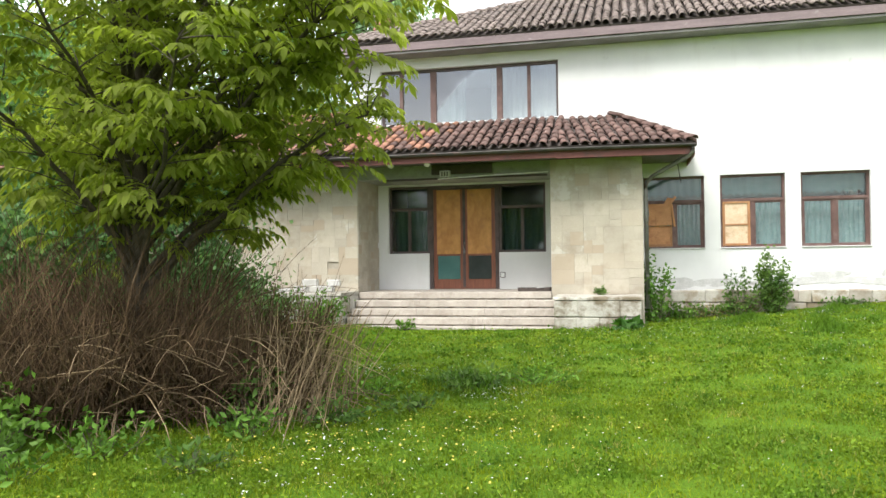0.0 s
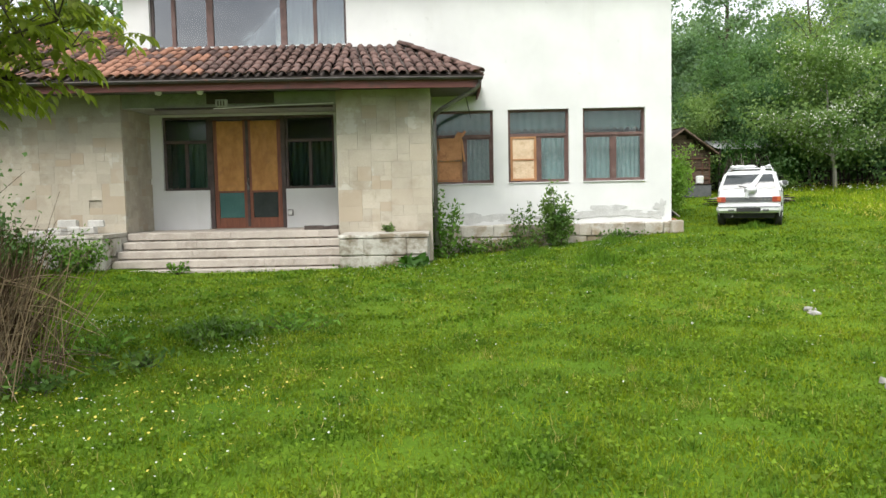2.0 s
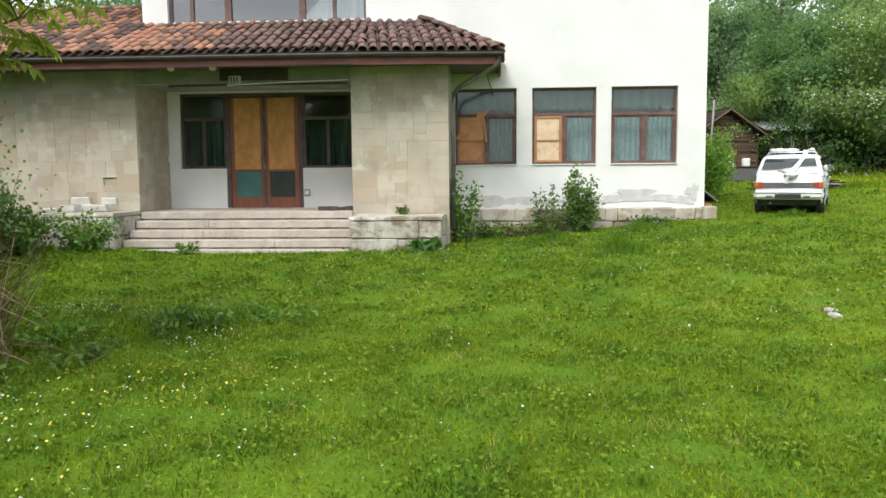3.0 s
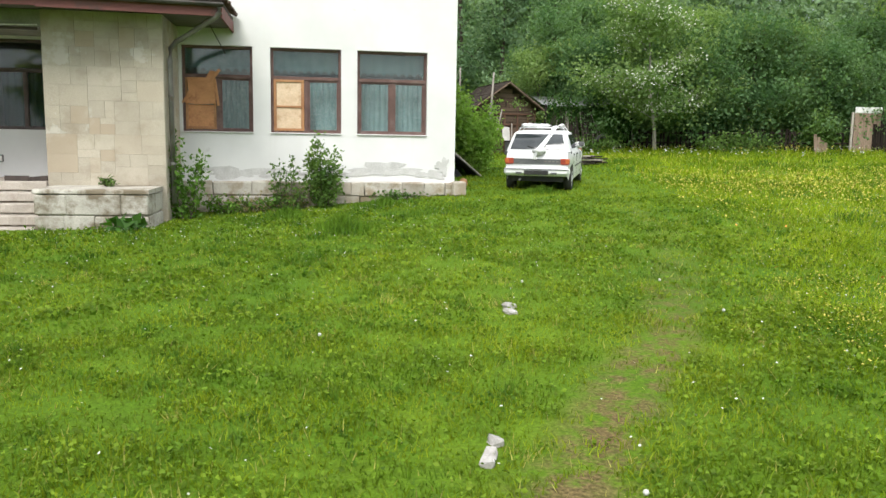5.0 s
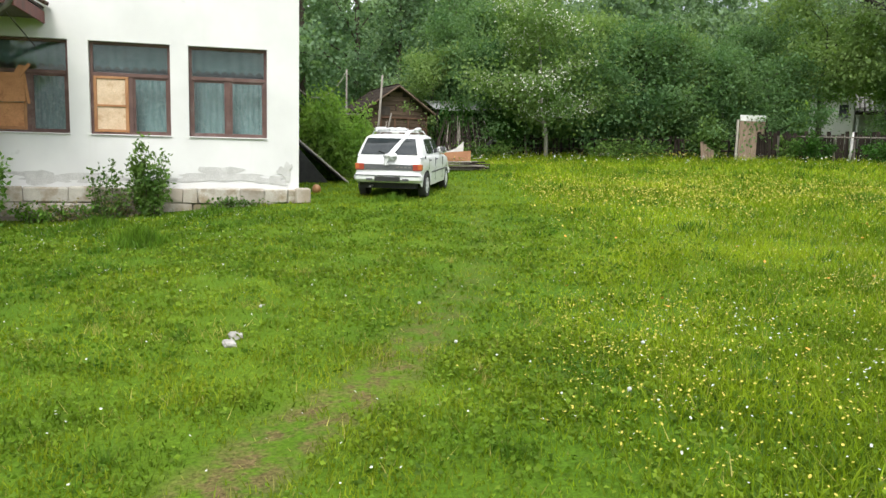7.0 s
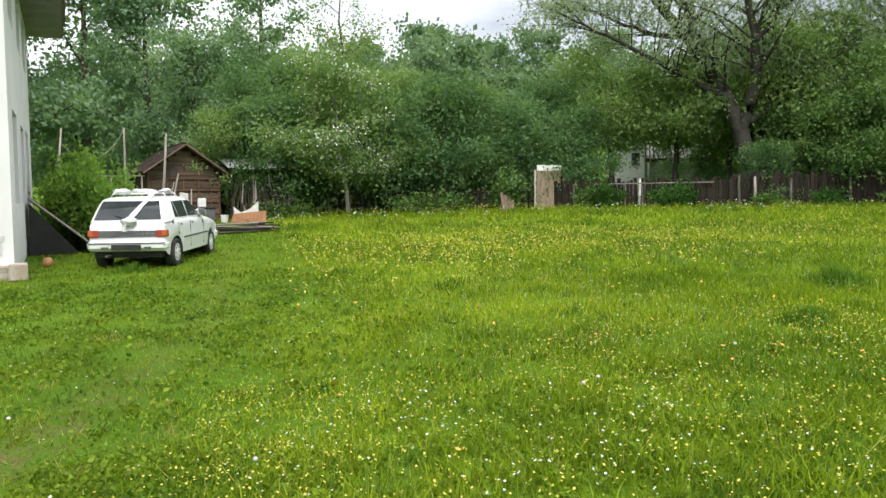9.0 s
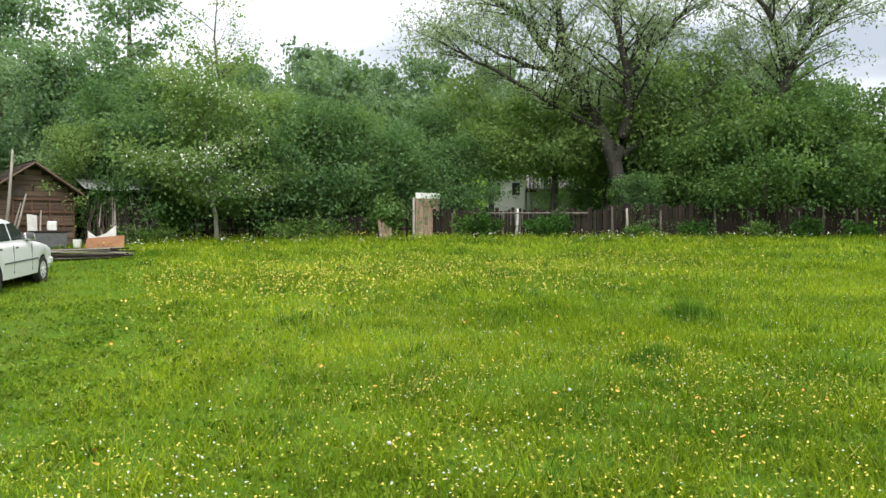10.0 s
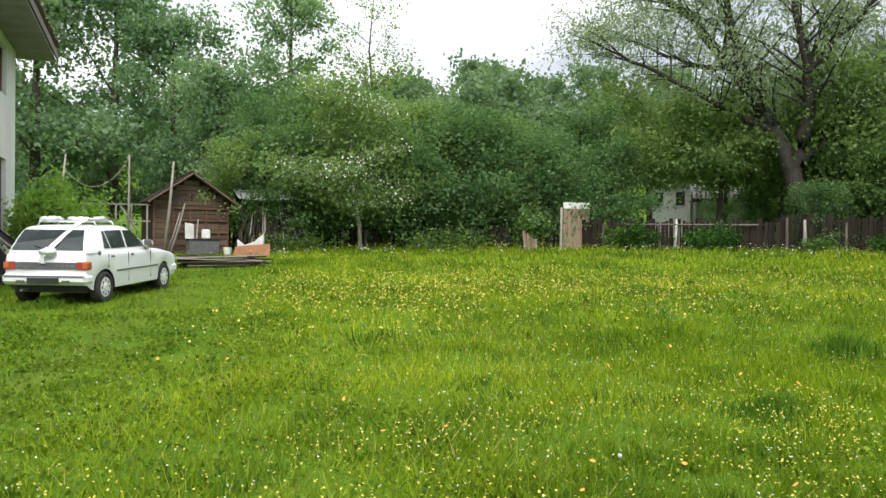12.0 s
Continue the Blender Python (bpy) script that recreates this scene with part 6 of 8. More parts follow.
# ---- dry brush under the walnut ----
def brush():
    rnd, rng = random.Random(88), np.random.default_rng(88)
    # dry brown lowered to hold the shade under the walnut
    m_twig = foliage("shaded_dry_brown_twigs", (0.055, 0.036, 0.021), (0.16, 0.11, 0.066), 2.0, 0.0, 0.0, 0.9, 0.5)
    verts, tris = [], []

    def rod(pts, r0, r1):
        o = len(verts)
        n = len(pts)
        for i, p in enumerate(pts):
            r = r0 + (r1 - r0) * i / (n - 1)
            d = (pts[min(i + 1, n - 1)] - pts[max(i - 1, 0)]).normalized()
            a = d.cross(Vector((0.3, 0.2, 1))).normalized()
            b = d.cross(a)
            for k in range(3):
                t = 2.094 * k
                verts.append(tuple(p + (a * math.cos(t) + b * math.sin(t)) * r))
        for i in range(n - 1):
            for k in range(3):
                k2 = (k + 1) % 3
                tris.append((o + i * 3 + k, o + i * 3 + k2, o + (i + 1) * 3 + k))
                tris.append((o + i * 3 + k2, o + (i + 1) * 3 + k2, o + (i + 1) * 3 + k))
    # the thicket's front runs from beside the walnut to its east tip
    for k in range(5200):
        f, dep = rnd.random(), rnd.random() ** 1.3
        x = -5.9 + 2.85 * f - 0.75 * dep + rnd.uniform(-0.2, 0.2)
        y = 5.0 + 2.0 * f + 2.0 * dep + rnd.uniform(-0.2, 0.2)
        h = (1.95 if f < 0.7 else 1.35) * rnd.uniform(0.35, 1.05)
        a = rnd.uniform(0, 6.28)
        out = rnd.uniform(0.1, 0.6)
        p = Vector((x, y, ground_z(x, y) + rnd.uniform(-0.02, h * 0.45)))
        d = Vector((math.cos(a) * out + 0.12, math.sin(a) * out - 0.1, rnd.uniform(0.35, 1.0)))
        rod(bent(p, d, h * rnd.uniform(0.4, 0.9), rnd, 4, 0.07, 0.35), rnd.uniform(0.004, 0.008), 0.002)
    dense = (list(verts), list(tris))
    verts.clear(), tris.clear()
    for k in range(140):
        f = rnd.random()
        x, y = -5.6 + 2.9 * f, 5.0 + 2.1 * f
        a = rnd.uniform(-1.9, 0.6)
        p = Vector((x - 0.2, y + 0.25, ground_z(x, y) + rnd.uniform(0.05, 0.9)))
        rod(bent(p, (math.cos(a), math.sin(a), rnd.uniform(-0.1, 0.6)), rnd.uniform(0.5, 1.1), rnd, 6, 0.12, 0.3), rnd.uniform(0.006, 0.010), 0.002)
    for k in range(150):
        x, y = rnd.gauss(-3.15, 0.25), rnd.gauss(7.05, 0.3)
        p = Vector((x, y, ground_z(x, y)))
        rod(bent(p, (rnd.uniform(-0.1, 0.6), rnd.uniform(-0.3, 0.3), 1), rnd.uniform(0.7, 1.25), rnd, 5, 0.05, 0.12), 0.006, 0.003)
    th = thing("dry_brush", "tangled thicket of dry brown stems under the walnut", "brush", kind="stuff")
    part("twigs", fast_mesh("twigs", *dense, m_twig), None, th, kind="stuff")
    m_pale = foliage("pale_dry_stems", (0.17, 0.125, 0.075), (0.33, 0.255, 0.165), 2.0, 0.0, 0.0, 0.9)
    part("loose_stems", fast_mesh("loose_stems", verts, tris, m_pale), None, th, "pale tan arching stems", kind="stuff")


brush()

# ---- the white hatchback ----
M_CARPAINT = surface("white_car_paint", (0.68, 0.69, 0.69), (0.76, 0.77, 0.77), 1.5, 60, 0.28, stain=(0.56, 0.55, 0.52), stain_scale=2.5, stain_at=(0.62, 0.85), bump=0.0, grain=0.015)
M_CARGLASS = surface("dark_car_glass", (0.02, 0.026, 0.028), (0.045, 0.052, 0.055), 2, 30, 0.06, bump=0.0)
M_TYRE = surface("tyre_rubber", (0.02, 0.02, 0.02), (0.045, 0.043, 0.04), 10, 60, 0.85)
M_RIM = surface("painted_wheel_rim", (0.58, 0.59, 0.59), (0.70, 0.71, 0.71), 8, 60, 0.45)
M_TRIM = surface("grey_plastic_trim", (0.075, 0.078, 0.08), (0.12, 0.122, 0.125), 8, 60, 0.55)
M_LAMP_RED = surface("red_lamp_lens", (0.27, 0.045, 0.03), (0.36, 0.065, 0.04), 8, 60, 0.2)
M_LAMP_ORANGE = surface("orange_lamp_lens", (0.42, 0.10, 0.035), (0.50, 0.14, 0.05), 8, 60, 0.2)
M_RIBBON = surface("white_crumpled_cloth", (0.60, 0.61, 0.62), (0.80, 0.80, 0.80), 6, 40, 0.8, bump=0.6, bump_dist=0.02)


def car_section(x):
    w = 0.72 + 0.06 * smoothstep(-0.55, 0.1, x) - 0.10 * smoothstep(2.3, 3.14, x)
    zt = 0.925 - 0.02 * smoothstep(0.5, 1.7, x) - 0.135 * smoothstep(1.75, 3.15, x) - 0.05 * smoothstep(2.95, 3.15, x) - 0.03 * (1 - smoothstep(-0.56, -0.40, x))
    zb = 0.25 + 0.10 * (1 - smoothstep(-0.55, -0.35, x)) + 0.05 * smoothstep(2.8, 3.15, x)
    for c in (0.0, 2.42):
        if abs(x - c) < 0.335:
            zb = max(zb, 0.27 + math.sqrt(0.335 ** 2 - (x - c) ** 2))
    half = [(w * 0.97, zb), (w, zb + (zt - zb) * 0.25), (w, zb + (zt - zb) * 0.55), (w * 0.985, zb + (zt - zb) * 0.82), (w * 0.955, zt - 0.02), (w * 0.90, zt), (w * 0.5, zt + 0.018), (0, zt + 0.022)]
    return [(x, y, z) for y, z in half] + [(x, -y, z) for y, z in reversed(half[:-1])]


CABIN = [(0.90, -0.53, 1.88, 0.735), (1.00, -0.475, 1.70, 0.708), (1.12, -0.40, 1.49, 0.672), (1.24, -0.32, 1.28, 0.632), (1.315, -0.24, 1.13, 0.60), (1.352, -0.14, 1.00, 0.545), (1.372, 0.02, 0.84, 0.44)]


def cabin_at(z):
    for (z0, *a), (z1, *b) in zip(CABIN, CABIN[1:]):
        if z <= z1:
            f = (z - z0) / (z1 - z0)
            return [p + (q - p) * f for p, q in zip(a, b)]
    return list(CABIN[-1][1:])


def pane_panel(corners, t=0.006):
    """A thin flat panel with its corners in order, thickened outward."""
    pts = [Vector(c) for c in corners]
    n = (pts[1] - pts[0]).cross(pts[-1] - pts[0]).normalized()
    k = len(pts)
    g = Geo()
    g.add(pts + [p + n * t for p in pts], [tuple(range(k, 2 * k)), tuple(range(k - 1, -1, -1))] + [(i, (i + 1) % k, k + (i + 1) % k, k + i) for i in range(k)])
    return g


def crumpled(cx, cy, cz, rx, ry, rz, seed, amp=0.35, n=16, m=10):
    g = Geo()
    for i in range(m + 1):
        la = -math.pi / 2 + math.pi * i / m
        for k in range(n):
            lo = 2 * math.pi * k / n
            d = Vector((math.cos(la) * math.cos(lo), math.cos(la) * math.sin(lo), math.sin(la)))
            r = 1 + amp * noise.noise(d * 2.3 + Vector((seed, 0, 0))) * 2 + amp * 0.6 * noise.noise(d * 5.1 + Vector((0, seed, 0)))
            g.v.append((cx + d.x * rx * r, cy + d.y * ry * r, cz + d.z * rz * r))
    for i in range(m):
        for k in range(n):
            g.f.append((i * n + k, i * n + (k + 1) % n, (i + 1) * n + (k + 1) % n, (i + 1) * n + k))
    return g


def strip(pts, width, side):
    """A crinkled cloth band along pts."""
    g = Geo()
    rnd = random.Random(len(pts))
    s = Vector(side).normalized()
    for p in pts:
        w = width * rnd.uniform(0.75, 1.15)
        p = Vector(p)
        for k in range(5):
            g.v.append(tuple(p + s * (w * (k / 4 - 0.5)) + Vector((-0.012, 0, 0.014)) * (k % 2) * rnd.uniform(0.5, 1.5)))
    for i in range(len(pts) - 1):
        for k in range(4):
            g.f.append((i * 5 + k, i * 5 + k + 1, (i + 1) * 5 + k + 1, (i + 1) * 5 + k))
    return g


def build_car(m):
    car = thing("hatchback_car", "old white five-door hatchback parked on the grass", "car", m)
    xs = [-0.55, -0.53, -0.48, -0.42]
    for c in (0.0, 2.42):
        xs += [c + 0.335 * math.sin(radians(a)) for a in range(-90, 91, 15)]
    xs = sorted(set(round(x, 4) for x in xs + [0.5, 0.8, 1.1, 1.4, 1.7, 1.9, 2.8, 2.9, 3.0, 3.07, 3.12, 3.15, -0.337, 0.337, 2.083, 2.757]))
    g = Geo()
    secs = [car_section(x) for x in xs]
    n = len(secs[0])
    for s in secs:
        g.v.extend(s)
    for i in range(len(secs) - 1):
        for k in range(n - 1):
            g.f.append((i * n + k, i * n + k + 1, (i + 1) * n + k + 1, (i + 1) * n + k))
    g.f.append(tuple(range(n - 1, -1, -1)))
    g.f.append(tuple((len(secs) - 1) * n + k for k in range(n)))
    body = part("body", g, M_CARPAINT, car, smooth=True)
    part("underbody", Geo().box(-0.45, 3.0, -0.60, 0.60, 0.22, 0.60), M_BLACK, car)
    cg = Geo()
    for z, xr, xf, hw in CABIN:
        c = 0.09
        cg.v.extend([(xr, hw - c, z), (xr + c * 0.5, hw - c * 0.25, z), (xr + c * 1.2, hw, z), (xf - c * 1.4, hw, z), (xf - c * 0.5, hw - c * 0.3, z), (xf, hw - c, z),
                     (xf + 0.03, 0, z), (xf, -hw + c, z), (xf - c * 0.5, -hw + c * 0.3, z), (xf - c * 1.4, -hw, z), (xr + c * 1.2, -hw, z), (xr + c * 0.5, -hw + c * 0.25, z), (xr, -hw + c, z), (xr - 0.015, 0, z)])
    k14 = 14
    for i in range(len(CABIN) - 1):
        for k in range(k14):
            cg.f.append((i * k14 + (k + 1) % k14, i * k14 + k, (i + 1) * k14 + k, (i + 1) * k14 + (k + 1) % k14))
    cg.f.append(tuple(reversed(range((len(CABIN) - 1) * k14, len(CABIN) * k14))))
    part("cabin", cg, M_CARPAINT, car, smooth=True)

    def rear(y, z):
        return (cabin_at(z)[0] - 0.026 + 0.018 * abs(y), y, z)

    def fore(y, z):
        return (cabin_at(z)[1] + 0.042 - 0.036 * abs(y), y, z)
    def curved(point, y_low, y_high, z0, z1):
        g = Geo()
        zs = [z0] + [c[0] for c in CABIN if z0 + 0.01 < c[0] < z1 - 0.01] + [z1]
        for z in zs:
            hw = y_low + (y_high - y_low) * (z - z0) / (z1 - z0)
            g.v.extend(point(hw * (k / 4 - 1), z) for k in range(9))
        for i in range(len(zs) - 1):
            for k in range(8):
                g.f.append((i * 9 + k, i * 9 + k + 1, (i + 1) * 9 + k + 1, (i + 1) * 9 + k))
        return g
    part("rear_window", curved(rear, 0.635, 0.535, 0.95, 1.295), M_CARGLASS, car, "dark sloping rear window", smooth=True)
    part("windscreen", curved(fore, 0.61, 0.50, 0.97, 1.28), M_CARGLASS, car, smooth=True)
    for s in (-1, 1):
        def side(x, z):
            return (x, s * (cabin_at(z)[2] + 0.003), z)
        for a in ([(0.86, 0.955), (1.60, 0.955), (1.16, 1.27), (0.86, 1.27)], [(0.26, 0.955), (0.80, 0.955), (0.80, 1.275), (0.20, 1.275)], [(0.03, 0.965), (0.225, 0.957), (0.165, 1.275), (0.10, 1.27)]):
            c = [side(*p) for p in a]
            part("side_window", pane_panel(c if s < 0 else list(reversed(c))), M_CARGLASS, car)
        w = 0.783
        part("side_moulding", Geo().box(0.36, 2.06, min(s * (w - 0.01), s * (w + 0.012)), max(s * (w - 0.01), s * (w + 0.012)), 0.535, 0.565, 0.006), M_TRIM, car, "dark rubbing strip")
        for xx in (0.18, 0.93):
            part("door_handle", Geo().box(xx, xx + 0.11, min(s * 0.765, s * 0.785), max(s * 0.765, s * 0.785), 0.80, 0.835, 0.006), M_TRIM, car)
        for xx in (0.08, 0.82, 1.74):
            part("door_seam", Geo().box(xx - 0.004, xx + 0.004, min(s * 0.77, s * 0.7815), max(s * 0.77, s * 0.7815), 0.34 if xx > 0.5 else 0.62, 0.86, 0), M_BLACK, car)
        part("wing_mirror", Geo().box(1.50, 1.60, min(s * 0.74, s * 0.88), max(s * 0.74, s * 0.88), 0.96, 1.08, 0.02), M_TRIM, car)
        part("fuel_flap", Geo().tube([(-0.17, s * 0.72, 0.885), (-0.17, s * 0.752, 0.885)], 0.04, 12), M_TRIM, car, "dark round filler cap") if s < 0 else None
        lamp = part("tail_lamp", Geo().box(-0.575, -0.42, min(s * 0.54, s * 0.735), max(s * 0.54, s * 0.735), 0.615, 0.755, 0.012), M_LAMP_RED, car, "red and orange tail lamp")
        part("indicator_lens", Geo().box(-0.582, -0.43, min(s * 0.65, s * 0.742), max(s * 0.65, s * 0.742), 0.64, 0.745, 0.008), M_LAMP_ORANGE, lamp, "orange indicator lens")
        part("head_lamp", Geo().box(3.05, 3.14, min(s * 0.42, s * 0.66), max(s * 0.42, s * 0.66), 0.56, 0.68, 0.015), M_RIM, car)
        for xc, lab in ((0.0, ""), (2.42, "")):
            wheel = part("wheel", Geo().tube([(xc, s * 0.60, 0.28), (xc, s * 0.755, 0.28)], [0.19, 0.19], 20), M_BLACK, car)
            ty = Geo()
            prof = [(0.58, 0.20), (0.585, 0.262), (0.61, 0.28), (0.735, 0.28), (0.76, 0.262), (0.765, 0.205), (0.75, 0.195)]
            nn = 26
            for yy, rr in prof:
                for k in range(nn):
                    a = 2 * math.pi * k / nn
                    ty.v.append((xc + rr * math.cos(a), s * yy, 0.28 + rr * math.sin(a)))
            for i in range(len(prof) - 1):
                for k in range(nn):
                    q = (i * nn + k, i * nn + (k + 1) % nn, (i + 1) * nn + (k + 1) % nn, (i + 1) * nn + k)
                    ty.f.append(q if s < 0 else tuple(reversed(q)))
            part("tyre", ty, M_TYRE, wheel, smooth=True)
            rim = Geo().tube([(xc, s * 0.72, 0.28), (xc, s * 0.752, 0.28), (xc, s * 0.758, 0.28)], [0.195, 0.19, 0.16], 20)
            part("rim", rim, M_RIM, wheel, "pale painted steel rim")
            part("hub_cap", Geo().tube([(xc, s * 0.757, 0.28), (xc, s * 0.775, 0.28)], [0.075, 0.05], 14), M_RIM, wheel)
            for k in range(8):
                a = k * math.pi / 4
                part("vent_hole", Geo().tube([(xc + 0.125 * math.cos(a), s * 0.7575, 0.28 + 0.125 * math.sin(a)), (xc + 0.125 * math.cos(a), s * 0.7605, 0.28 + 0.125 * math.sin(a))], 0.022, 8), M_BLACK, wheel)
    part("tailgate_band", Geo().box(-0.572, -0.535, -0.54, 0.54, 0.625, 0.745, 0.008), M_TRIM, car, "grey ribbed band between the tail lamps")
    for k in range(4):
        part("badge_bar", Geo().box(-0.575, -0.572, -0.50 + k * 0.09, -0.44 + k * 0.09, 0.672, 0.70, 0), M_METAL_GREY, car)
    part("rear_bumper", Geo().box(-0.65, -0.36, -0.755, 0.755, 0.36, 0.555, 0.06), M_CARPAINT, car, "white moulded rear bumper")
    part("bumper_groove", Geo().box(-0.665, -0.64, -0.74, 0.74, 0.505, 0.52, 0), M_TRIM, car)
    part("number_plate", Geo().box(-0.668, -0.65, -0.28, 0.28, 0.385, 0.485, 0.006), M_BLACK, car, "dark empty number plate recess")
    for s in (-1, 1):
        part("bumper_lamp", Geo().box(-0.666, -0.65, s * 0.40 - 0.07, s * 0.40 + 0.07, 0.40, 0.445, 0.004), M_TRIM, car)
    part("front_bumper", Geo().box(2.86, 3.20, -0.715, 0.715, 0.32, 0.54, 0.06), M_CARPAINT, car)
    part("wiper", Geo().tube([(-0.535, -0.02, 0.95), (-0.50, 0.24, 1.03)], 0.008, 6), M_BLACK, car)
    part("exhaust", Geo().tube([(-0.66, 0.38, 0.27), (-0.4, 0.38, 0.27)], 0.022, 8), M_METAL_GREY, car)
    for xx in (0.10, 0.72):
        part("roof_bar", Geo().tube([(xx, 0.56, 1.33), (xx, 0.50, 1.43), (xx, -0.50, 1.43), (xx, -0.56, 1.33)], 0.014, 8), M_CARPAINT, car, smooth=True)
    for yy in (0.42, -0.42):
        part("roof_rail", Geo().tube([(-0.05, yy, 1.445), (0.85, yy, 1.445)], 0.012, 8), M_CARPAINT, car, smooth=True)
    return car


f_dir = Vector((0.404, 0.915))
rear_c = Vector((7.77, 19.14))
front_c = rear_c + f_dir * 2.42
zr, zf = ground_z(*rear_c), ground_z(*front_c)
CAR_POSE = pose(rear_c.x, rear_c.y, zr - 0.02, 0, -math.degrees(math.atan2(zf - zr, 2.42)), math.degrees(math.atan2(f_dir.y, f_dir.x))) @ Matrix.Diagonal((0.98, 0.92, 0.93, 1))
car = build_car(CAR_POSE)
rib = thing("wedding_ribbon", "crumpled white cloth ribbon tied over the roof rack and rear window", "ribbon", CAR_POSE)
part("sash", strip([(0.75, -0.28, 1.47), (0.4, -0.30, 1.455), (0.1, -0.31, 1.46), (-0.14, -0.31, 1.39), (-0.27, -0.28, 1.30), (-0.36, -0.22, 1.22), (-0.43, -0.15, 1.12), (-0.50, -0.08, 1.02), (-0.55, -0.04, 0.94)], 0.12, (0.25, 1, 0.1)), M_RIBBON, rib)
part("bow", crumpled(-0.585, -0.06, 0.92, 0.045, 0.15, 0.07, 3), M_RIBBON, rib, smooth=True)
part("tail", strip([(-0.60, 0.02, 0.88), (-0.605, 0.05, 0.80), (-0.60, 0.04, 0.72)], 0.10, (0, 1, 0)), M_RIBBON, rib)
for i, (x, y, rx, ry) in enumerate(((0.35, 0.44, 0.36, 0.06), (0.40, -0.43, 0.34, 0.06), (0.10, 0.30, 0.06, 0.16), (0.70, 0.1, 0.05, 0.22))):
    part("swag", crumpled(x, y, 1.475, rx, ry, 0.045, 10 + i, 0.4), M_RIBBON, rib, smooth=True)

part("rosette", crumpled(1.60, -0.79, 0.99, 0.10, 0.09, 0.07, 21, 0.45), M_RIBBON, rib, "crumpled white cloth rosette at the mirror", smooth=True)
part("rosette", crumpled(1.95, -0.30, 0.96, 0.10, 0.10, 0.05, 22, 0.45), M_RIBBON, rib, smooth=True)

# ---- weathered timber ----
M_PLANK_DARK = surface("dark_weathered_planks", (0.026, 0.021, 0.018), (0.062, 0.048, 0.039), 3, 40, 0.9, vary=0.3, stretch=(5, 5, 0.6), bump=0.5, gloss=0.12)
M_PLANK_BROWN = surface("brown_shed_planks", (0.095, 0.068, 0.050), (0.175, 0.125, 0.092), 3, 40, 0.9, vary=0.25, stretch=(0.6, 5, 5), bump=0.5, gloss=0.12)
M_PLANK_GREY = surface("silver_grey_wood", (0.22, 0.195, 0.165), (0.38, 0.345, 0.30), 4, 40, 0.9, vary=0.25, stretch=(5, 5, 0.6), bump=0.4)
M_GATE = surface("tan_gate_boards", (0.19, 0.135, 0.095), (0.30, 0.22, 0.16), 4, 40, 0.9, vary=0.12, stretch=(6, 6, 0.5), bump=0.4)
M_POST = surface("dark_grey_posts", (0.09, 0.08, 0.07), (0.20, 0.18, 0.155), 4, 40, 0.9, vary=0.3, stretch=(5, 5, 0.6), bump=0.4, gloss=0.12)
M_HARDBOARD = surface("faded_brown_hardboard", (0.27, 0.13, 0.07), (0.38, 0.19, 0.105), 3, 50, 0.8, gloss=0.2)
M_BATTEN = surface("red_brown_battens", (0.11, 0.062, 0.044), (0.19, 0.108, 0.075), 4, 40, 0.85, vary=0.2, gloss=0.12)
M_TIN = surface("grey_tin_sheet", (0.30, 0.31, 0.32), (0.46, 0.47, 0.48), 3, 40, 0.5, 0.5, stain=(0.24, 0.13, 0.08), stain_scale=2)


def plank(parent, length, w, t, m, material, name="plank", c=0.004, label=""):
    ob = part(name, Geo().box(-w / 2, w / 2, -t / 2, t / 2, 0, length, c), material, parent, label)
    ob.matrix_basis = m
    return ob


# ---- log shed ----
SH = pose(10.55, 33.7, 1.36, 0, 0, 6)
shed = thing("shed", "old brown timber shed with a gabled shingle roof", "shed", SH)
W2, DEP, EZ, PZ = 1.30, 3.6, 1.85, 2.72
part("wall", Geo().add([(-W2, 0.06, -0.3), (W2, 0.06, -0.3), (W2, 0.06, EZ), (0, 0.06, PZ), (-W2, 0.06, EZ), (-W2, DEP, -0.3), (W2, DEP, -0.3), (W2, DEP, EZ), (0, DEP, PZ), (-W2, DEP, EZ)],
     [(0, 1, 2, 3, 4), (9, 8, 7, 6, 5), (0, 5, 6, 1), (1, 6, 7, 2), (4, 9, 5, 0)]), M_PLANK_DARK, shed)
_r = random.Random(12)
zz = -0.1
while zz < PZ - 0.12:
    h = _r.uniform(0.15, 0.21)
    half = W2 if zz + h < EZ else W2 * (PZ - zz - h) / (PZ - EZ)
    if half > 0.12:
        for a, b in ((-half, -0.02), (0.02, half)) if _r.random() < 0.35 and half > 0.8 else ((-half, half),):
            part("plank", Geo().box(a, b, 0.03 + _r.uniform(-0.008, 0.008), 0.055, zz + 0.004, zz + h - 0.006, 0.008), M_PLANK_BROWN, shed)
    zz += h
for xx in (-W2 + 0.04, -0.62, -0.05, 0.5, 0.95, W2 - 0.04):
    part("upright_batten", Geo().box(xx - 0.03, xx + 0.03, -0.01, 0.025, 0.0, 1.55 if abs(xx) < 1.2 else EZ, 0.006), M_BATTEN, shed)
for z in (0.25, 0.68, 1.1, 1.52):
    part("cross_batten", Geo().box(-0.66, W2 - 0.03, -0.025, -0.012, z - 0.03, z + 0.03, 0.006), M_BATTEN, shed)
part("hatch", Geo().box(-0.65, -0.25, 0.0, 0.03, 1.62, 1.95, 0.01), M_DECK, shed, "dark square hatch opening")
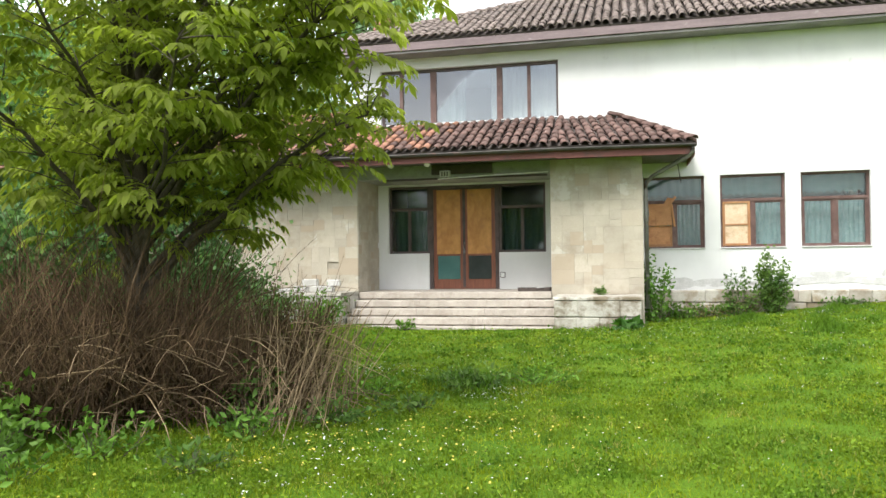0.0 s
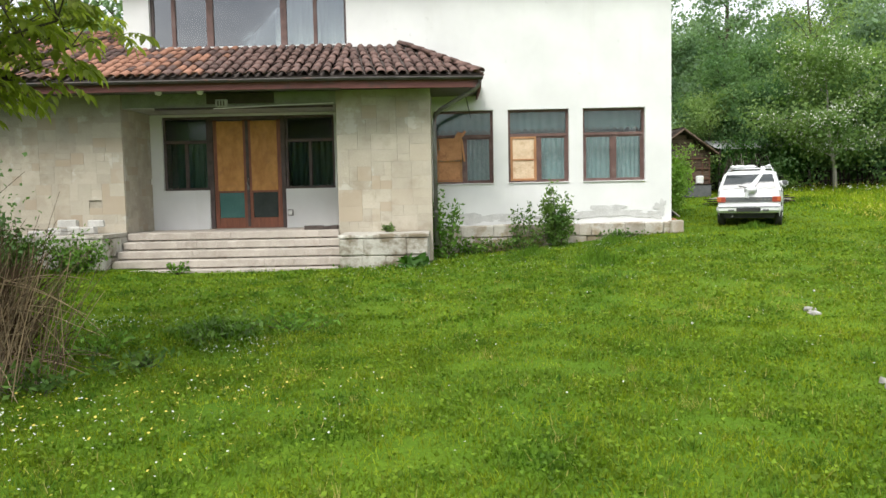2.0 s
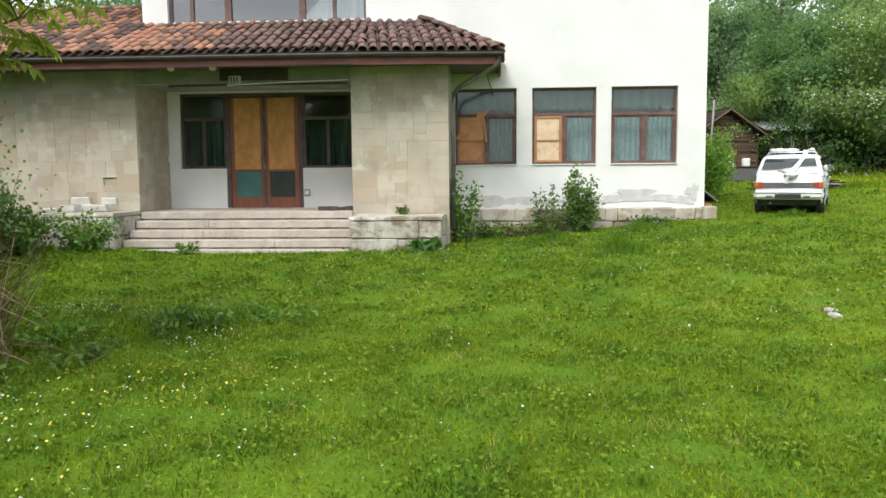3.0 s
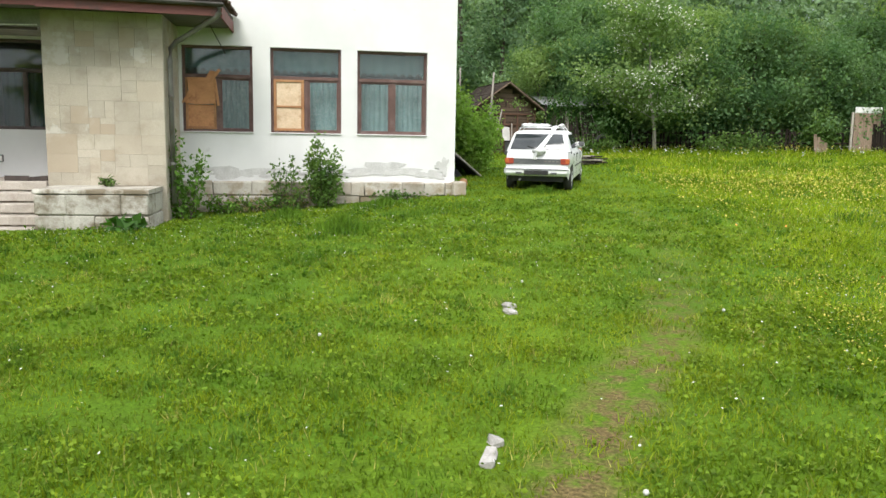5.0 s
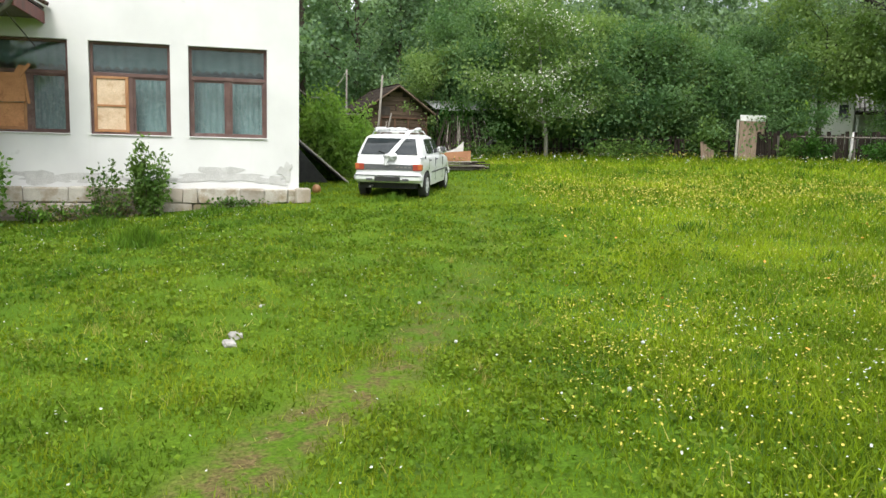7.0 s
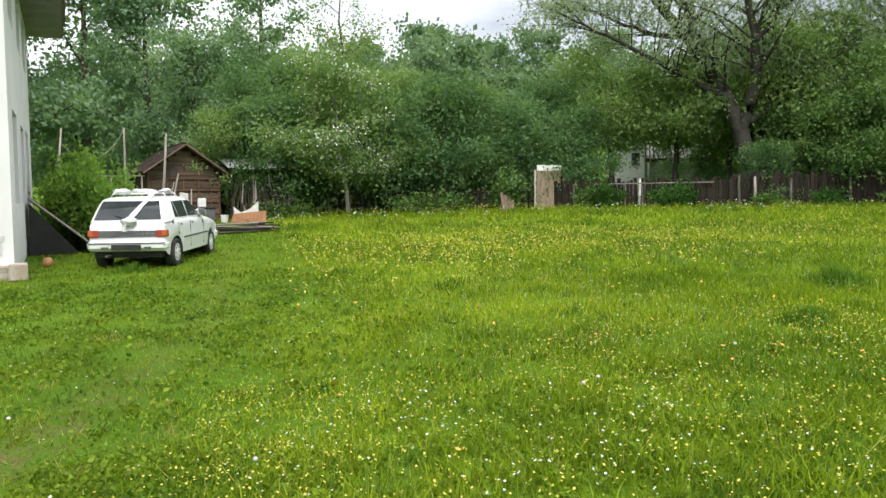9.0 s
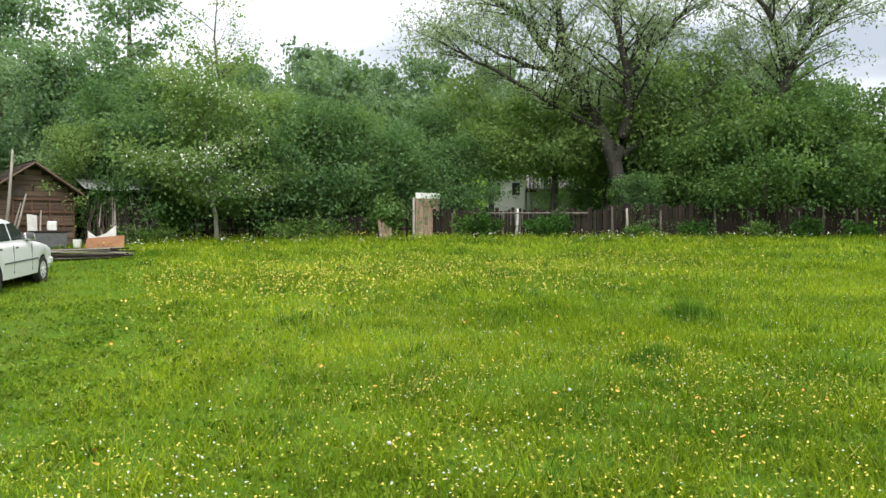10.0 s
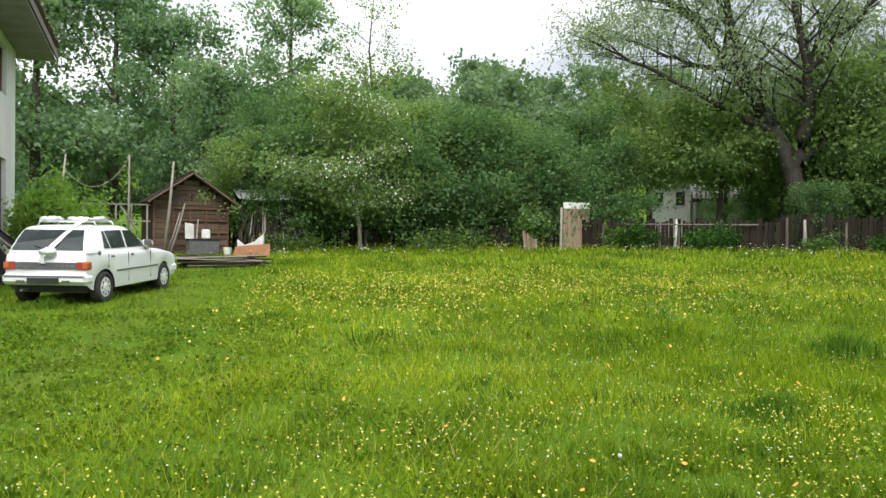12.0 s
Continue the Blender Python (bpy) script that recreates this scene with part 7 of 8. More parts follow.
for s in (-1, 1):
    rg = Geo()
    ov = 0.2
    e = Vector((s * (W2 + ov), 0, EZ - ov * (PZ - EZ) / W2))
    pk = Vector((0, 0, PZ + 0.05))
    a, b, c, d = e + Vector((0, -0.35, 0)), pk + Vector((0, -0.35, 0)), pk + Vector((0, DEP + 0.3, 0)), e + Vector((0, DEP + 0.3, 0))
    slab(rg, (a, b, c, d) if s < 0 else (d, c, b, a), 0.05)
    part("roof_slope", rg, M_PLANK_DARK, shed)
    sl_v = (pk - e)
    for r in range(6):
        for k in range(20):
            p = e + sl_v * (r / 6) + Vector((0, -0.36 + k * 0.208, 0.035))
            o = part("shingle", Geo().box(-0.01, sl_v.length / 5.2, 0.0, 0.2, 0.0, 0.016, 0.003) if (r, k) == (0, 0) else _shingle, M_PLANK_DARK, shed)
            if (r, k) == (0, 0):
                _shingle = o.data
            ang = math.atan2(sl_v.z, -s * sl_v.x)
            o.matrix_basis = Matrix.Translation(p) @ pose(0, 0.2 if s > 0 else 0, 0, 0, 0, 180 if s > 0 else 0) @ pose(0, 0, 0.01 * (k % 2), 0, -math.degrees(ang) + 2.5, _r.uniform(-2, 2))
    part("barge_board", Geo().tube([e + Vector((0, -0.37, -0.03)), pk + Vector((0, -0.37, -0.03))], 0.04, 4), M_PLANK_BROWN, shed)

# low tin-roofed lean-to beside the shed
lt = thing("lean_to", "low lean-to with a dented grey tin roof on poles", "lean-to", pose(14.2, 34.9, ground_z(14.2, 34.9)))
tin = Geo()
n = 60
for i in range(n + 1):
    x = -2.0 + 4.0 * i / n
    for y, z in ((-0.9, 1.85), (1.3, 2.35)):
        tin.v.append((x, y, z + 0.02 * math.sin(i * 2.0) + 0.05 * math.sin(x * 1.3)))
for i in range(n):
    tin.f.append((i * 2, (i + 1) * 2, (i + 1) * 2 + 1, i * 2 + 1))
part("roof_sheet", tin, M_TIN, lt)
for x, y, h in ((-1.9, -0.8, 1.85), (0, -0.8, 1.88), (1.9, -0.8, 1.85), (-1.9, 1.2, 2.3), (1.9, 1.2, 2.3)):
    part("post", Geo().tube([(x, y, -0.3), (x + 0.03, y, h)], 0.05, 7), M_PLANK_DARK, lt)
part("back_wall", Geo().box(-1.95, 1.95, 1.22, 1.28, 0, 2.2), M_PLANK_DARK, lt)


# ---- poles, boards and stacks round the shed ----
def pole(name, label, p, q, r, material, category="pole", group=""):
    t = solid(name, Geo().tube([p, Vector(p).lerp(Vector(q), 0.5) + Vector((0.02, 0, 0)), q], [r, r * 0.85, r * 0.6], 7), material, label, category, group, smooth=True)
    return t


gz = ground_z
pole("leaning_pole", "tall grey pole leaning against the shed", (9.62, 33.0, gz(9.6, 33)), (9.92, 33.35, 4.48), 0.06, M_PLANK_GREY, group="poles by the shed")
pole("leaning_pole", "grey pole leaning against the shed", (9.82, 33.0, gz(9.8, 33)), (10.3, 33.4, 3.05), 0.045, M_PLANK_GREY, group="poles by the shed")
pole("leaning_pole", "thin grey pole leaning against the shed", (9.7, 33.1, gz(9.7, 33)), (10.15, 33.45, 2.75), 0.03, M_PLANK_GREY, group="poles by the shed")
pole("leaning_pole", "short grey pole leaning against the shed", (10.6, 33.0, gz(10.6, 33)), (10.75, 33.5, 2.5), 0.035, M_PLANK_GREY, group="poles by the shed")
pole("washing_pole", "thin washing line pole behind the car", (6.2, 33.2, gz(6.2, 33)), (6.55, 33.2, 4.55), 0.045, M_PLANK_GREY, group="washing poles")
pole("washing_pole", "thin washing line pole behind the car", (8.45, 33.0, gz(8.4, 33)), (8.5, 33.0, 4.6), 0.045, M_PLANK_GREY, group="washing poles")
wire = [(6.55 + 1.95 * k / 12, 33.2 - 0.2 * k / 12, 4.5 - 1.0 * (1 - (k / 12 - 0.42) ** 2 / 0.34) if k < 12 else 4.55) for k in range(13)]
solid("washing_line", Geo().tube(wire, 0.011, 5), M_PLANK_GREY, "pale slack washing line between two poles", "washing line")
tr = thing("trellis", "grey wooden trellis frame beside the shed", "trellis", pose(8.1, 33.6, gz(8.1, 33.6)))
for k in range(5):
    part("upright", Geo().box(-1.05 + k * 0.5, -1.0 + k * 0.5, -0.025, 0.025, 0, 1.72, 0.006), M_PLANK_GREY, tr)
for z in (1.15, 1.72):
    part("rail", Geo().box(-1.1, 1.08, -0.03, 0.03, z, z + 0.05, 0.006), M_PLANK_GREY, tr)
part("brace", Geo().tube([(0.1, 0, 1.7), (0.7, 0, 0.8)], 0.03, 4), M_PLANK_GREY, tr)


def sheet(name, label, x, y, w, h, tilt, turn, material, category="board", pts=None):
    g = Geo()
    pts = pts or [(-w / 2, 0), (w / 2, 0), (w / 2, h), (-w / 2, h)]
    k = len(pts)
    g.add([(a, 0, b) for a, b in pts] + [(a, 0.02, b) for a, b in pts], [tuple(range(k)), tuple(range(2 * k - 1, k - 1, -1))] + [(i, k + i, k + (i + 1) % k, (i + 1) % k) for i in range(k)])
    o = solid(name, g, material, label, category)
    o.matrix_basis = pose(x, y, gz(x, y) - 0.02, -tilt, 0, turn)
    return o


sheet("white_sheet", "torn white board propped against the stick pile", 12.35, 31.6, 0.8, 0.7, 12, -5, M_WHITE_BLOCK, pts=[(-0.45, 0.25), (0.4, 0.3), (0.42, 0.78), (0.1, 0.5), (-0.2, 0.38), (-0.45, 0.58)])
sheet("orange_board", "orange-brown hardboard lying on edge by the shed", 12.3, 31.2, 1.15, 0.42, 14, -8, M_HARDBOARD, pts=[(-0.6, 0.0), (0.6, 0.0), (0.62, 0.46), (-0.5, 0.36)])
sheet("white_sheet", "small white board leaning on the shed", 10.45, 33.05, 0.25, 0.75, 10, 3, M_WHITE_BLOCK, pts=[(-0.14, 0.55), (0.16, 0.5), (0.15, 1.1), (-0.14, 1.15)])
chest = thing("grey_crate", "grey weathered crate beside the shed", "crate", pose(10.85, 32.6, gz(10.85, 32.6), 0, 0, 8))
part("box", Geo().box(-0.5, 0.5, -0.3, 0.3, 0, 0.5, 0.015), M_TRIM, chest)
part("lid", Geo().box(-0.53, 0.53, -0.33, 0.33, 0.502, 0.55, 0.01), M_PLANK_DARK, chest)
bk = thing("bucket", "small white plastic bucket by the crate", "bucket", pose(11.6, 31.8, gz(11.6, 31.8)))
part("pail", Geo().tube([(0, 0, 0), (0, 0, 0.28)], [0.11, 0.14], 12), M_WHITE_PLASTIC, bk)
jug = thing("canister", "pale plastic canister on the crate", "canister", pose(10.95, 32.5, gz(10.85, 32.6) + 0.55))
part("tank", Geo().box(-0.14, 0.14, -0.1, 0.1, 0, 0.32, 0.03), M_WHITE_PLASTIC, jug)
part("cap", Geo().tube([(0.05, 0, 0.32), (0.05, 0, 0.37)], 0.03, 8), M_TRIM, jug)
# plank stack on the grass beyond the car
stack = thing("plank_stack", "low stack of old grey-brown planks on the grass", "plank stack", pose(11.0, 27.3, gz(11, 27.3), 0, 0, -6))
_r = random.Random(31)
for k in range(26):
    L = _r.uniform(1.6, 2.8)
    o = part("plank", Geo().box(-L / 2, L / 2, -0.07, 0.07, 0, 0.032, 0.006), M_PLANK_GREY if _r.random() < 0.45 else M_PLANK_DARK, stack)
    lay = k // 7
    o.matrix_basis = pose(_r.uniform(-0.3, 0.3), -0.5 + (k % 7) * 0.17 + _r.uniform(-0.04, 0.04), 0.02 + lay * 0.075 + _r.uniform(0, 0.02), _r.uniform(-5, 5), _r.uniform(-1.5, 1.5), _r.uniform(-9, 9))
# bundle of sticks leaning together
sticks = thing("stick_pile", "dark heap of upright branches and sticks", "stick pile", pose(13.2, 33.2, gz(13.2, 33.2)))
for k in range(70):
    a = _r.uniform(-1.0, 1.0)
    x = _r.uniform(-1.1, 1.3)
    part("stick", Geo().tube([(x + a * 0.3, _r.uniform(-0.5, 0.3), -0.05), (x + a * 0.12, 0.1, 0.7), (x * 0.75, 0.3 + _r.uniform(-0.1, 0.1), _r.uniform(1.1, 1.75))], [0.028, 0.022, 0.012], 5, False), M_PLANK_GREY if _r.random() < 0.18 else M_PLANK_DARK, sticks)
tire = thing("scrap_rubber_ring", "old grey tyre leaning among the sticks", "tyre", pose(14.3, 32.85, gz(14.3, 32.85) + 0.36, 12, 0, 20))
tg = Geo()
for i in range(24):
    a = 2 * math.pi * i / 24
    for k in range(8):
        b = 2 * math.pi * k / 8
        r = 0.29 + 0.09 * math.cos(b)
        tg.v.append((r * math.cos(a), 0.09 * math.sin(b), r * math.sin(a)))
for i in range(24):
    for k in range(8):
        tg.f.append((i * 8 + k, i * 8 + (k + 1) % 8, ((i + 1) % 24) * 8 + (k + 1) % 8, ((i + 1) % 24) * 8 + k))
part("carcass", tg, M_TYRE, tire, smooth=True)

# dark sheet on battens leaning against the house corner
lean = thing("tarpaulin_shelter", "dark sheeting on wooden battens leaning against the house", "panel", pose(EAST_X + 0.02, 24.0, 0))
zl, zh = gz(7.2, 24.0), gz(6, 24) + 1.2
pg = Geo()
slab(pg, ((0.05, -0.7, zh), (1.45, -0.9, zl), (1.45, 0.6, zl), (0.05, 0.6, zh)), -0.03)
part("dark_sheet", pg, M_BLACK, lean)
for y in (-0.86, -0.2, 0.5):
    part("batten", Geo().tube([(0.05, y + 0.14, zh + 0.06), (1.52, y - 0.06, zl - 0.02)], 0.026, 4), M_PLANK_DARK if y > -0.5 else M_PLANK_GREY, lean)
part("side_sheet", Geo().add([(0.04, -0.62, zl - 0.2), (1.1, -0.8, zl - 0.1), (0.05, -0.66, zh - 0.05), (0.04, -0.60, zl - 0.2), (1.1, -0.78, zl - 0.1), (0.05, -0.64, zh - 0.05)], [(0, 1, 2), (5, 4, 3), (0, 3, 4, 1), (1, 4, 5, 2), (2, 5, 3, 0)]), M_BLACK, lean)
ball = solid("yellow_ball", crumpled(0, 0, 0, 0.1, 0.1, 0.1, 2, 0.05), M_BOARD_FRAME, "faded yellow ball in the grass by the wall", "ball", smooth=True)
ball.matrix_basis = pose(6.25, 20.1, gz(6.25, 20.1) + 0.08)

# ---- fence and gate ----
# near-black plank colour includes the shade of the overhanging trees
M_FENCE = surface("shade_darkened_fence_planks", (0.014, 0.011, 0.009), (0.036, 0.028, 0.022), 3, 40, 0.9, vary=0.4, stretch=(5, 5, 0.6), bump=0.5, gloss=0.12)
FENCE = [(10.8, 36.2), (16.6, 33.6), (23.2, 30.2), (26.9, 28.3), (29.8, 26.1), (36.9, 21.6), (46.0, 15.8)]


def fence_run(label, pts, h, material, seed, gap=0.02, w=(0.09, 0.15), skip=0.05, posts=1.9, post_mat=None):
    rnd = random.Random(seed)
    for (ax, ay), (bx, by) in zip(pts, pts[1:]):
        L = math.hypot(bx - ax, by - ay)
        ang = math.degrees(math.atan2(by - ay, bx - ax))
        f = thing("fence", label, "fence", pose(ax, ay, 0, 0, 0, ang))
        s = 0.0
        while s < L:
            ww = rnd.uniform(*w)
            x, y = ax + (bx - ax) * s / L, ay + (by - ay) * s / L
            if rnd.random() > skip:
                plank(f, h * rnd.uniform(0.9, 1.06), ww, 0.022, pose(s + ww / 2, 0, gz(x, y) - 0.03, rnd.uniform(-2, 2), rnd.uniform(-2.5, 2.5), 0), material)
            s += ww + gap
        for z in (0.35, h * 0.82):
            z0, z1 = gz(ax, ay) + z, gz(bx, by) + z
            part("rail", Geo().tube([(0, 0.04, z0), (L, 0.04, z1)], 0.035, 4), M_PLANK_DARK, f)
        s = 0.3
        while s < L:
            x, y = ax + (bx - ax) * s / L, ay + (by - ay) * s / L
            part("post", Geo().tube([(s, -0.06, gz(x, y) - 0.2), (s + rnd.uniform(-0.05, 0.05), -0.06, gz(x, y) + h * rnd.uniform(0.75, 1.0))], 0.05, 7), post_mat or M_POST, f)
            s += posts * rnd.uniform(0.7, 1.3)


fence_run("gappy paling fence, darkened for the shade under the trees", FENCE[:3], 0.9, M_FENCE, 41, 0.07, (0.07, 0.12), 0.25)
fence_run("weathered plank fence with pale posts, darkened for canopy shade", FENCE[2:5], 1.15, M_FENCE, 42, 0.012, (0.1, 0.15), 0.04)
fence_run("weathered plank fence with pale posts, darkened for canopy shade", FENCE[4:], 1.3, M_FENCE, 43, 0.012, (0.1, 0.15), 0.03)
gate = thing("plank_gate", "narrow tan plank gate with a white top panel, closed", "gate", pose(23.32, 29.86, gz(23.8, 29.8), 0, 0, -8))
for k in range(6):
    plank(gate, 1.48, 0.165, 0.025, pose(0.10 + k * 0.172, 0, 0.03, 0, 0, 0), M_GATE)
part("top_panel", Geo().box(0.02, 1.06, -0.02, 0.012, 1.515, 1.74, 0.006), M_WHITE_PLASTIC, gate, "white sheet panel across the top")
for x in (-0.06, 1.12):
    part("gate_post", Geo().box(x - 0.04, x + 0.04, -0.03, 0.05, -0.1, 1.55 if x < 0 else 1.78, 0.006), M_PLANK_GREY if x < 0 else M_PLANK_DARK, gate)
for z in (0.3, 1.25):
    part("ledge", Geo().box(0.02, 1.06, 0.016, 0.045, z, z + 0.1, 0.006), M_PLANK_DARK, gate)
part("latch", Geo().box(0.95, 1.05, -0.035, -0.014, 0.85, 0.88, 0.004), M_METAL_GREY, gate)
pole("white_post", "white-washed fence post before the plank fence", (26.9, 28.05, gz(26.9, 28)), (26.98, 28.05, gz(26.9, 28) + 1.15), 0.06, M_WHITE_BLOCK, "post", "white posts")
pole("white_post", "pale post before the plank fence", (30.3, 25.4, gz(30.3, 25.4)), (30.3, 25.4, gz(30.3, 25.4) + 1.15), 0.07, M_PLANK_GREY, "post", "white posts")
solid("rail", Geo().tube([(25.4, 28.9, gz(25.4, 28.9) + 0.95), (29.2, 26.4, gz(29.2, 26.4) + 0.95)], 0.028, 6), M_POST, "thin pale rail before the plank fence", "rail")
boards = thing("scrap_boards", "few rough tan boards leaning by the hedge", "boards", pose(22.0, 29.75, gz(22, 29.75)))
for k in range(4):
    plank(boards, 0.75 - 0.1 * k, 0.13, 0.022, pose(-0.25 + k * 0.15, 0.03 * k, 0, -6, k * 2 - 3, 0), M_GATE)

# ---- neighbour's cottage glimpsed through the trees ----
cot = thing("cottage", "pale cottage with a low tiled roof half hidden by trees", "house", pose(33.8, 34.6, gz(33.8, 34.6) - 0.2, 0, 0, -40))
M_TILE_PALE = surface("pale_grey_tile", (0.34, 0.33, 0.31), (0.52, 0.50, 0.47), 4, 50, 0.92, vary=0.2, stain=(0.16, 0.15, 0.13), stain_scale=1.5, bump=0.4)
part("wall", Geo().box(-2.7, -0.75, 0, 4.4, 0, 3.1), M_PLASTER, cot)
part("wall", Geo().box(-0.748, 2.6, 1.2, 4.4, 0, 2.2), M_PLASTER, cot)
cr = Geo()
slab(cr, ((-0.7, 0.5, 2.02), (2.8, 0.5, 2.02), (2.8, 2.7, 3.0), (-0.7, 2.7, 3.0)), 0.08)
slab(cr, ((-0.7, 2.7, 3.0), (2.8, 2.7, 3.0), (2.8, 4.9, 2.02), (-0.7, 4.9, 2.02)), 0.08)
slab(cr, ((-3.1, -0.4, 3.05), (-0.5, -0.4, 3.05), (-0.5, 2.2, 3.9), (-3.1, 2.2, 3.9)), 0.08)
slab(cr, ((-3.1, 2.2, 3.9), (-0.5, 2.2, 3.9), (-0.5, 4.8, 3.05), (-3.1, 4.8, 3.05)), 0.08)
croof = part("roof", cr, M_DECK, cot)
tile_field("tiles", croof, tile_poses((-0.7, 0.46, 2.05), (1, 0, 0), (0, 2.2, 0.98), lambda a, b: b < 2.3, 16, 7, seed=44), M_TILE_PALE)
tile_field("tiles", croof, tile_poses((-3.1, -0.44, 3.08), (1, 0, 0), (0, 2.6, 0.85), lambda a, b: b < 2.6, 12, 8, seed=45), M_TILE_GREY)
for x in (-2.2, -1.2):
    wv = part("window", Geo().box(x - 0.26, x + 0.26, -0.03, -0.003, 1.7, 2.45, 0.01), M_WHITE_PLASTIC, cot)
    part("pane", Geo().box(x - 0.2, x + 0.2, -0.045, -0.032, 1.76, 2.39), M_CARGLASS, wv)
part("porch_post", Geo().box(-0.62, -0.5, 0.55, 0.67, 0, 2.0, 0.01), M_WHITE_PLASTIC, cot, "white porch post")

# ---- white stones in the lawn, rubble by the entrance ----
M_LAWN_STONE = surface("pale_lawn_stone", (0.26, 0.245, 0.225), (0.40, 0.385, 0.36), 8, 60, 0.9)
for x, y, w, l, turn in ((3.78, 6.30, 0.075, 0.2, -20), (3.86, 6.52, 0.09, 0.11, 10), (4.64, 9.30, 0.10, 0.13, 15), (4.68, 9.50, 0.10, 0.14, 20)):
    st = solid("white_stone", stone_mesh(w * 0.85, l * 0.9, 0.045, x, 0.015, 0.012), M_LAWN_STONE, "flat white stone lying in the lawn", "stone", "stones in the lawn")
    st.matrix_basis = pose(x, y, gz(x, y) + 0.018, 0, 0, turn)
for i, (x, y, z, w, h, d) in enumerate(((-7.35, 16.6, 0.92, 0.34, 0.13, 0.2), (-7.0, 16.65, 0.92, 0.28, 0.15, 0.2), (-6.72, 16.6, 0.92, 0.3, 0.14, 0.2), (-7.15, 16.65, 1.07, 0.36, 0.14, 0.2), (-6.62, 16.75, 1.06, 0.3, 0.14, 0.18), (-7.75, 16.5, 0.92, 0.3, 0.08, 0.2))):
    st = solid("white_block", stone_mesh(w, d, h, i, 0.015, 0.012), M_WHITE_BLOCK, "broken white block on the planter", "block", "rubble blocks")
    st.matrix_basis = pose(x, y, z + h / 2, 0, 0, i * 9 - 20)
_r = random.Random(6)
deb = thing("rotten_boards", "dark rotten bits of board on the landing", "debris", pose(-2.1, 17.35, LAND_Z))
for k in range(9):
    plank(deb, _r.uniform(0.2, 0.5), _r.uniform(0.04, 0.09), 0.02, pose(_r.uniform(-0.35, 0.3), _r.uniform(-0.2, 0.2), 0.012 + 0.016 * (k // 3), 0, 90 + _r.uniform(-6, 3), _r.uniform(-30, 30)), M_DECK)

# ---- grass, herbs and flowers of the meadow ----
M_GRASS = foliage("meadow_grass", (0.11, 0.19, 0.008), (0.26, 0.345, 0.016), 0.45, 0.4, 0.0, 0.6)
M_LAWN = foliage("lawn_grass_blades", (0.05, 0.112, 0.007), (0.235, 0.295, 0.018), 1.5, 0.4, 0.0, 0.6)
M_CLOVER = foliage("clover_leaves", (0.06, 0.135, 0.010), (0.17, 0.25, 0.02), 1.3, 0.35, 0.0, 0.6)
M_GRASS_DRY = foliage("straw_grass", (0.26, 0.26, 0.07), (0.40, 0.37, 0.12), 0.8, 0.3, 0.0, 0.7)


def blocked(x, y):
    return (x < 0.36 and y > 15.8) or (x < 5.95 and y > 18.48) or (x < -1.4 and 15.75 < y) or (x * 0.45 + y * 0.89 > 38.5)


def scatter(n, x0, x1, y0, y1, rng, clump=0.9, keep=None, floor=0.25):
    """Places thinned by a patchy noise; returns x, y, z and the patch value."""
    xs, ys = rng.uniform(x0, x1, n), rng.uniform(y0, y1, n)
    u = rng.random(n)
    out = []
    for x, y, r in zip(xs.tolist(), ys.tolist(), u.tolist()):
        p = 0.5 + 0.5 * noise.noise((x * 1.7, y * 1.7, 0.3)) + 0.35 * noise.noise((x * 5, y * 5, 1.3))
        if r > floor + clump * p or blocked(x, y):
            continue
        if keep and not keep(x, y, r):
            continue
        out.append((x, y, ground_z(x, y), p))
    return np.array(out)


def blade_mesh(name, P, h, w, rng, mat, lean=1.1, simple=False):
    n = len(P)
    a = rng.uniform(0, 2 * np.pi, n)
    side = np.stack([np.cos(a), np.sin(a), np.zeros(n)], 1)
    b = rng.uniform(0, 2 * np.pi, n)
    l = rng.uniform(0.05, lean, n) * h
    tilt = np.stack([np.cos(b) * l, np.sin(b) * l, np.zeros(n)], 1)
    base = P[:, :3] - np.array([0, 0, 0.01])
    up = np.array([[0, 0, 1.0]])
    mid = base + up * (h * 0.6)[:, None] + tilt * 0.35
    tip = base + up * h[:, None] + tilt
    W = side * (w * 0.5)[:, None]
    if simple:
        v = np.stack([base - W, base + W, tip], 1).reshape(-1, 3)
        return fast_mesh(name, v, np.arange(n * 3), mat)
    v = np.stack([base - W, base + W, mid - W * 0.75, mid + W * 0.75, tip], 1).reshape(-1, 3)
    k = np.arange(n)[:, None, None] * 5
    t = (k + np.array([[[0, 1, 3], [0, 3, 2], [2, 3, 4]]])).reshape(-1, 3)
    return fast_mesh(name, v, t, mat)


def meadow_height(x, y):
    """Grass stands taller in the unmown meadow east of the track."""
    return 0.05 + 0.05 * smoothstep(-0.5, 1.4, x - meadow_edge(y)) + 0.05 * smoothstep(24, 28, x * 0.45 + y * 0.89 - 8)


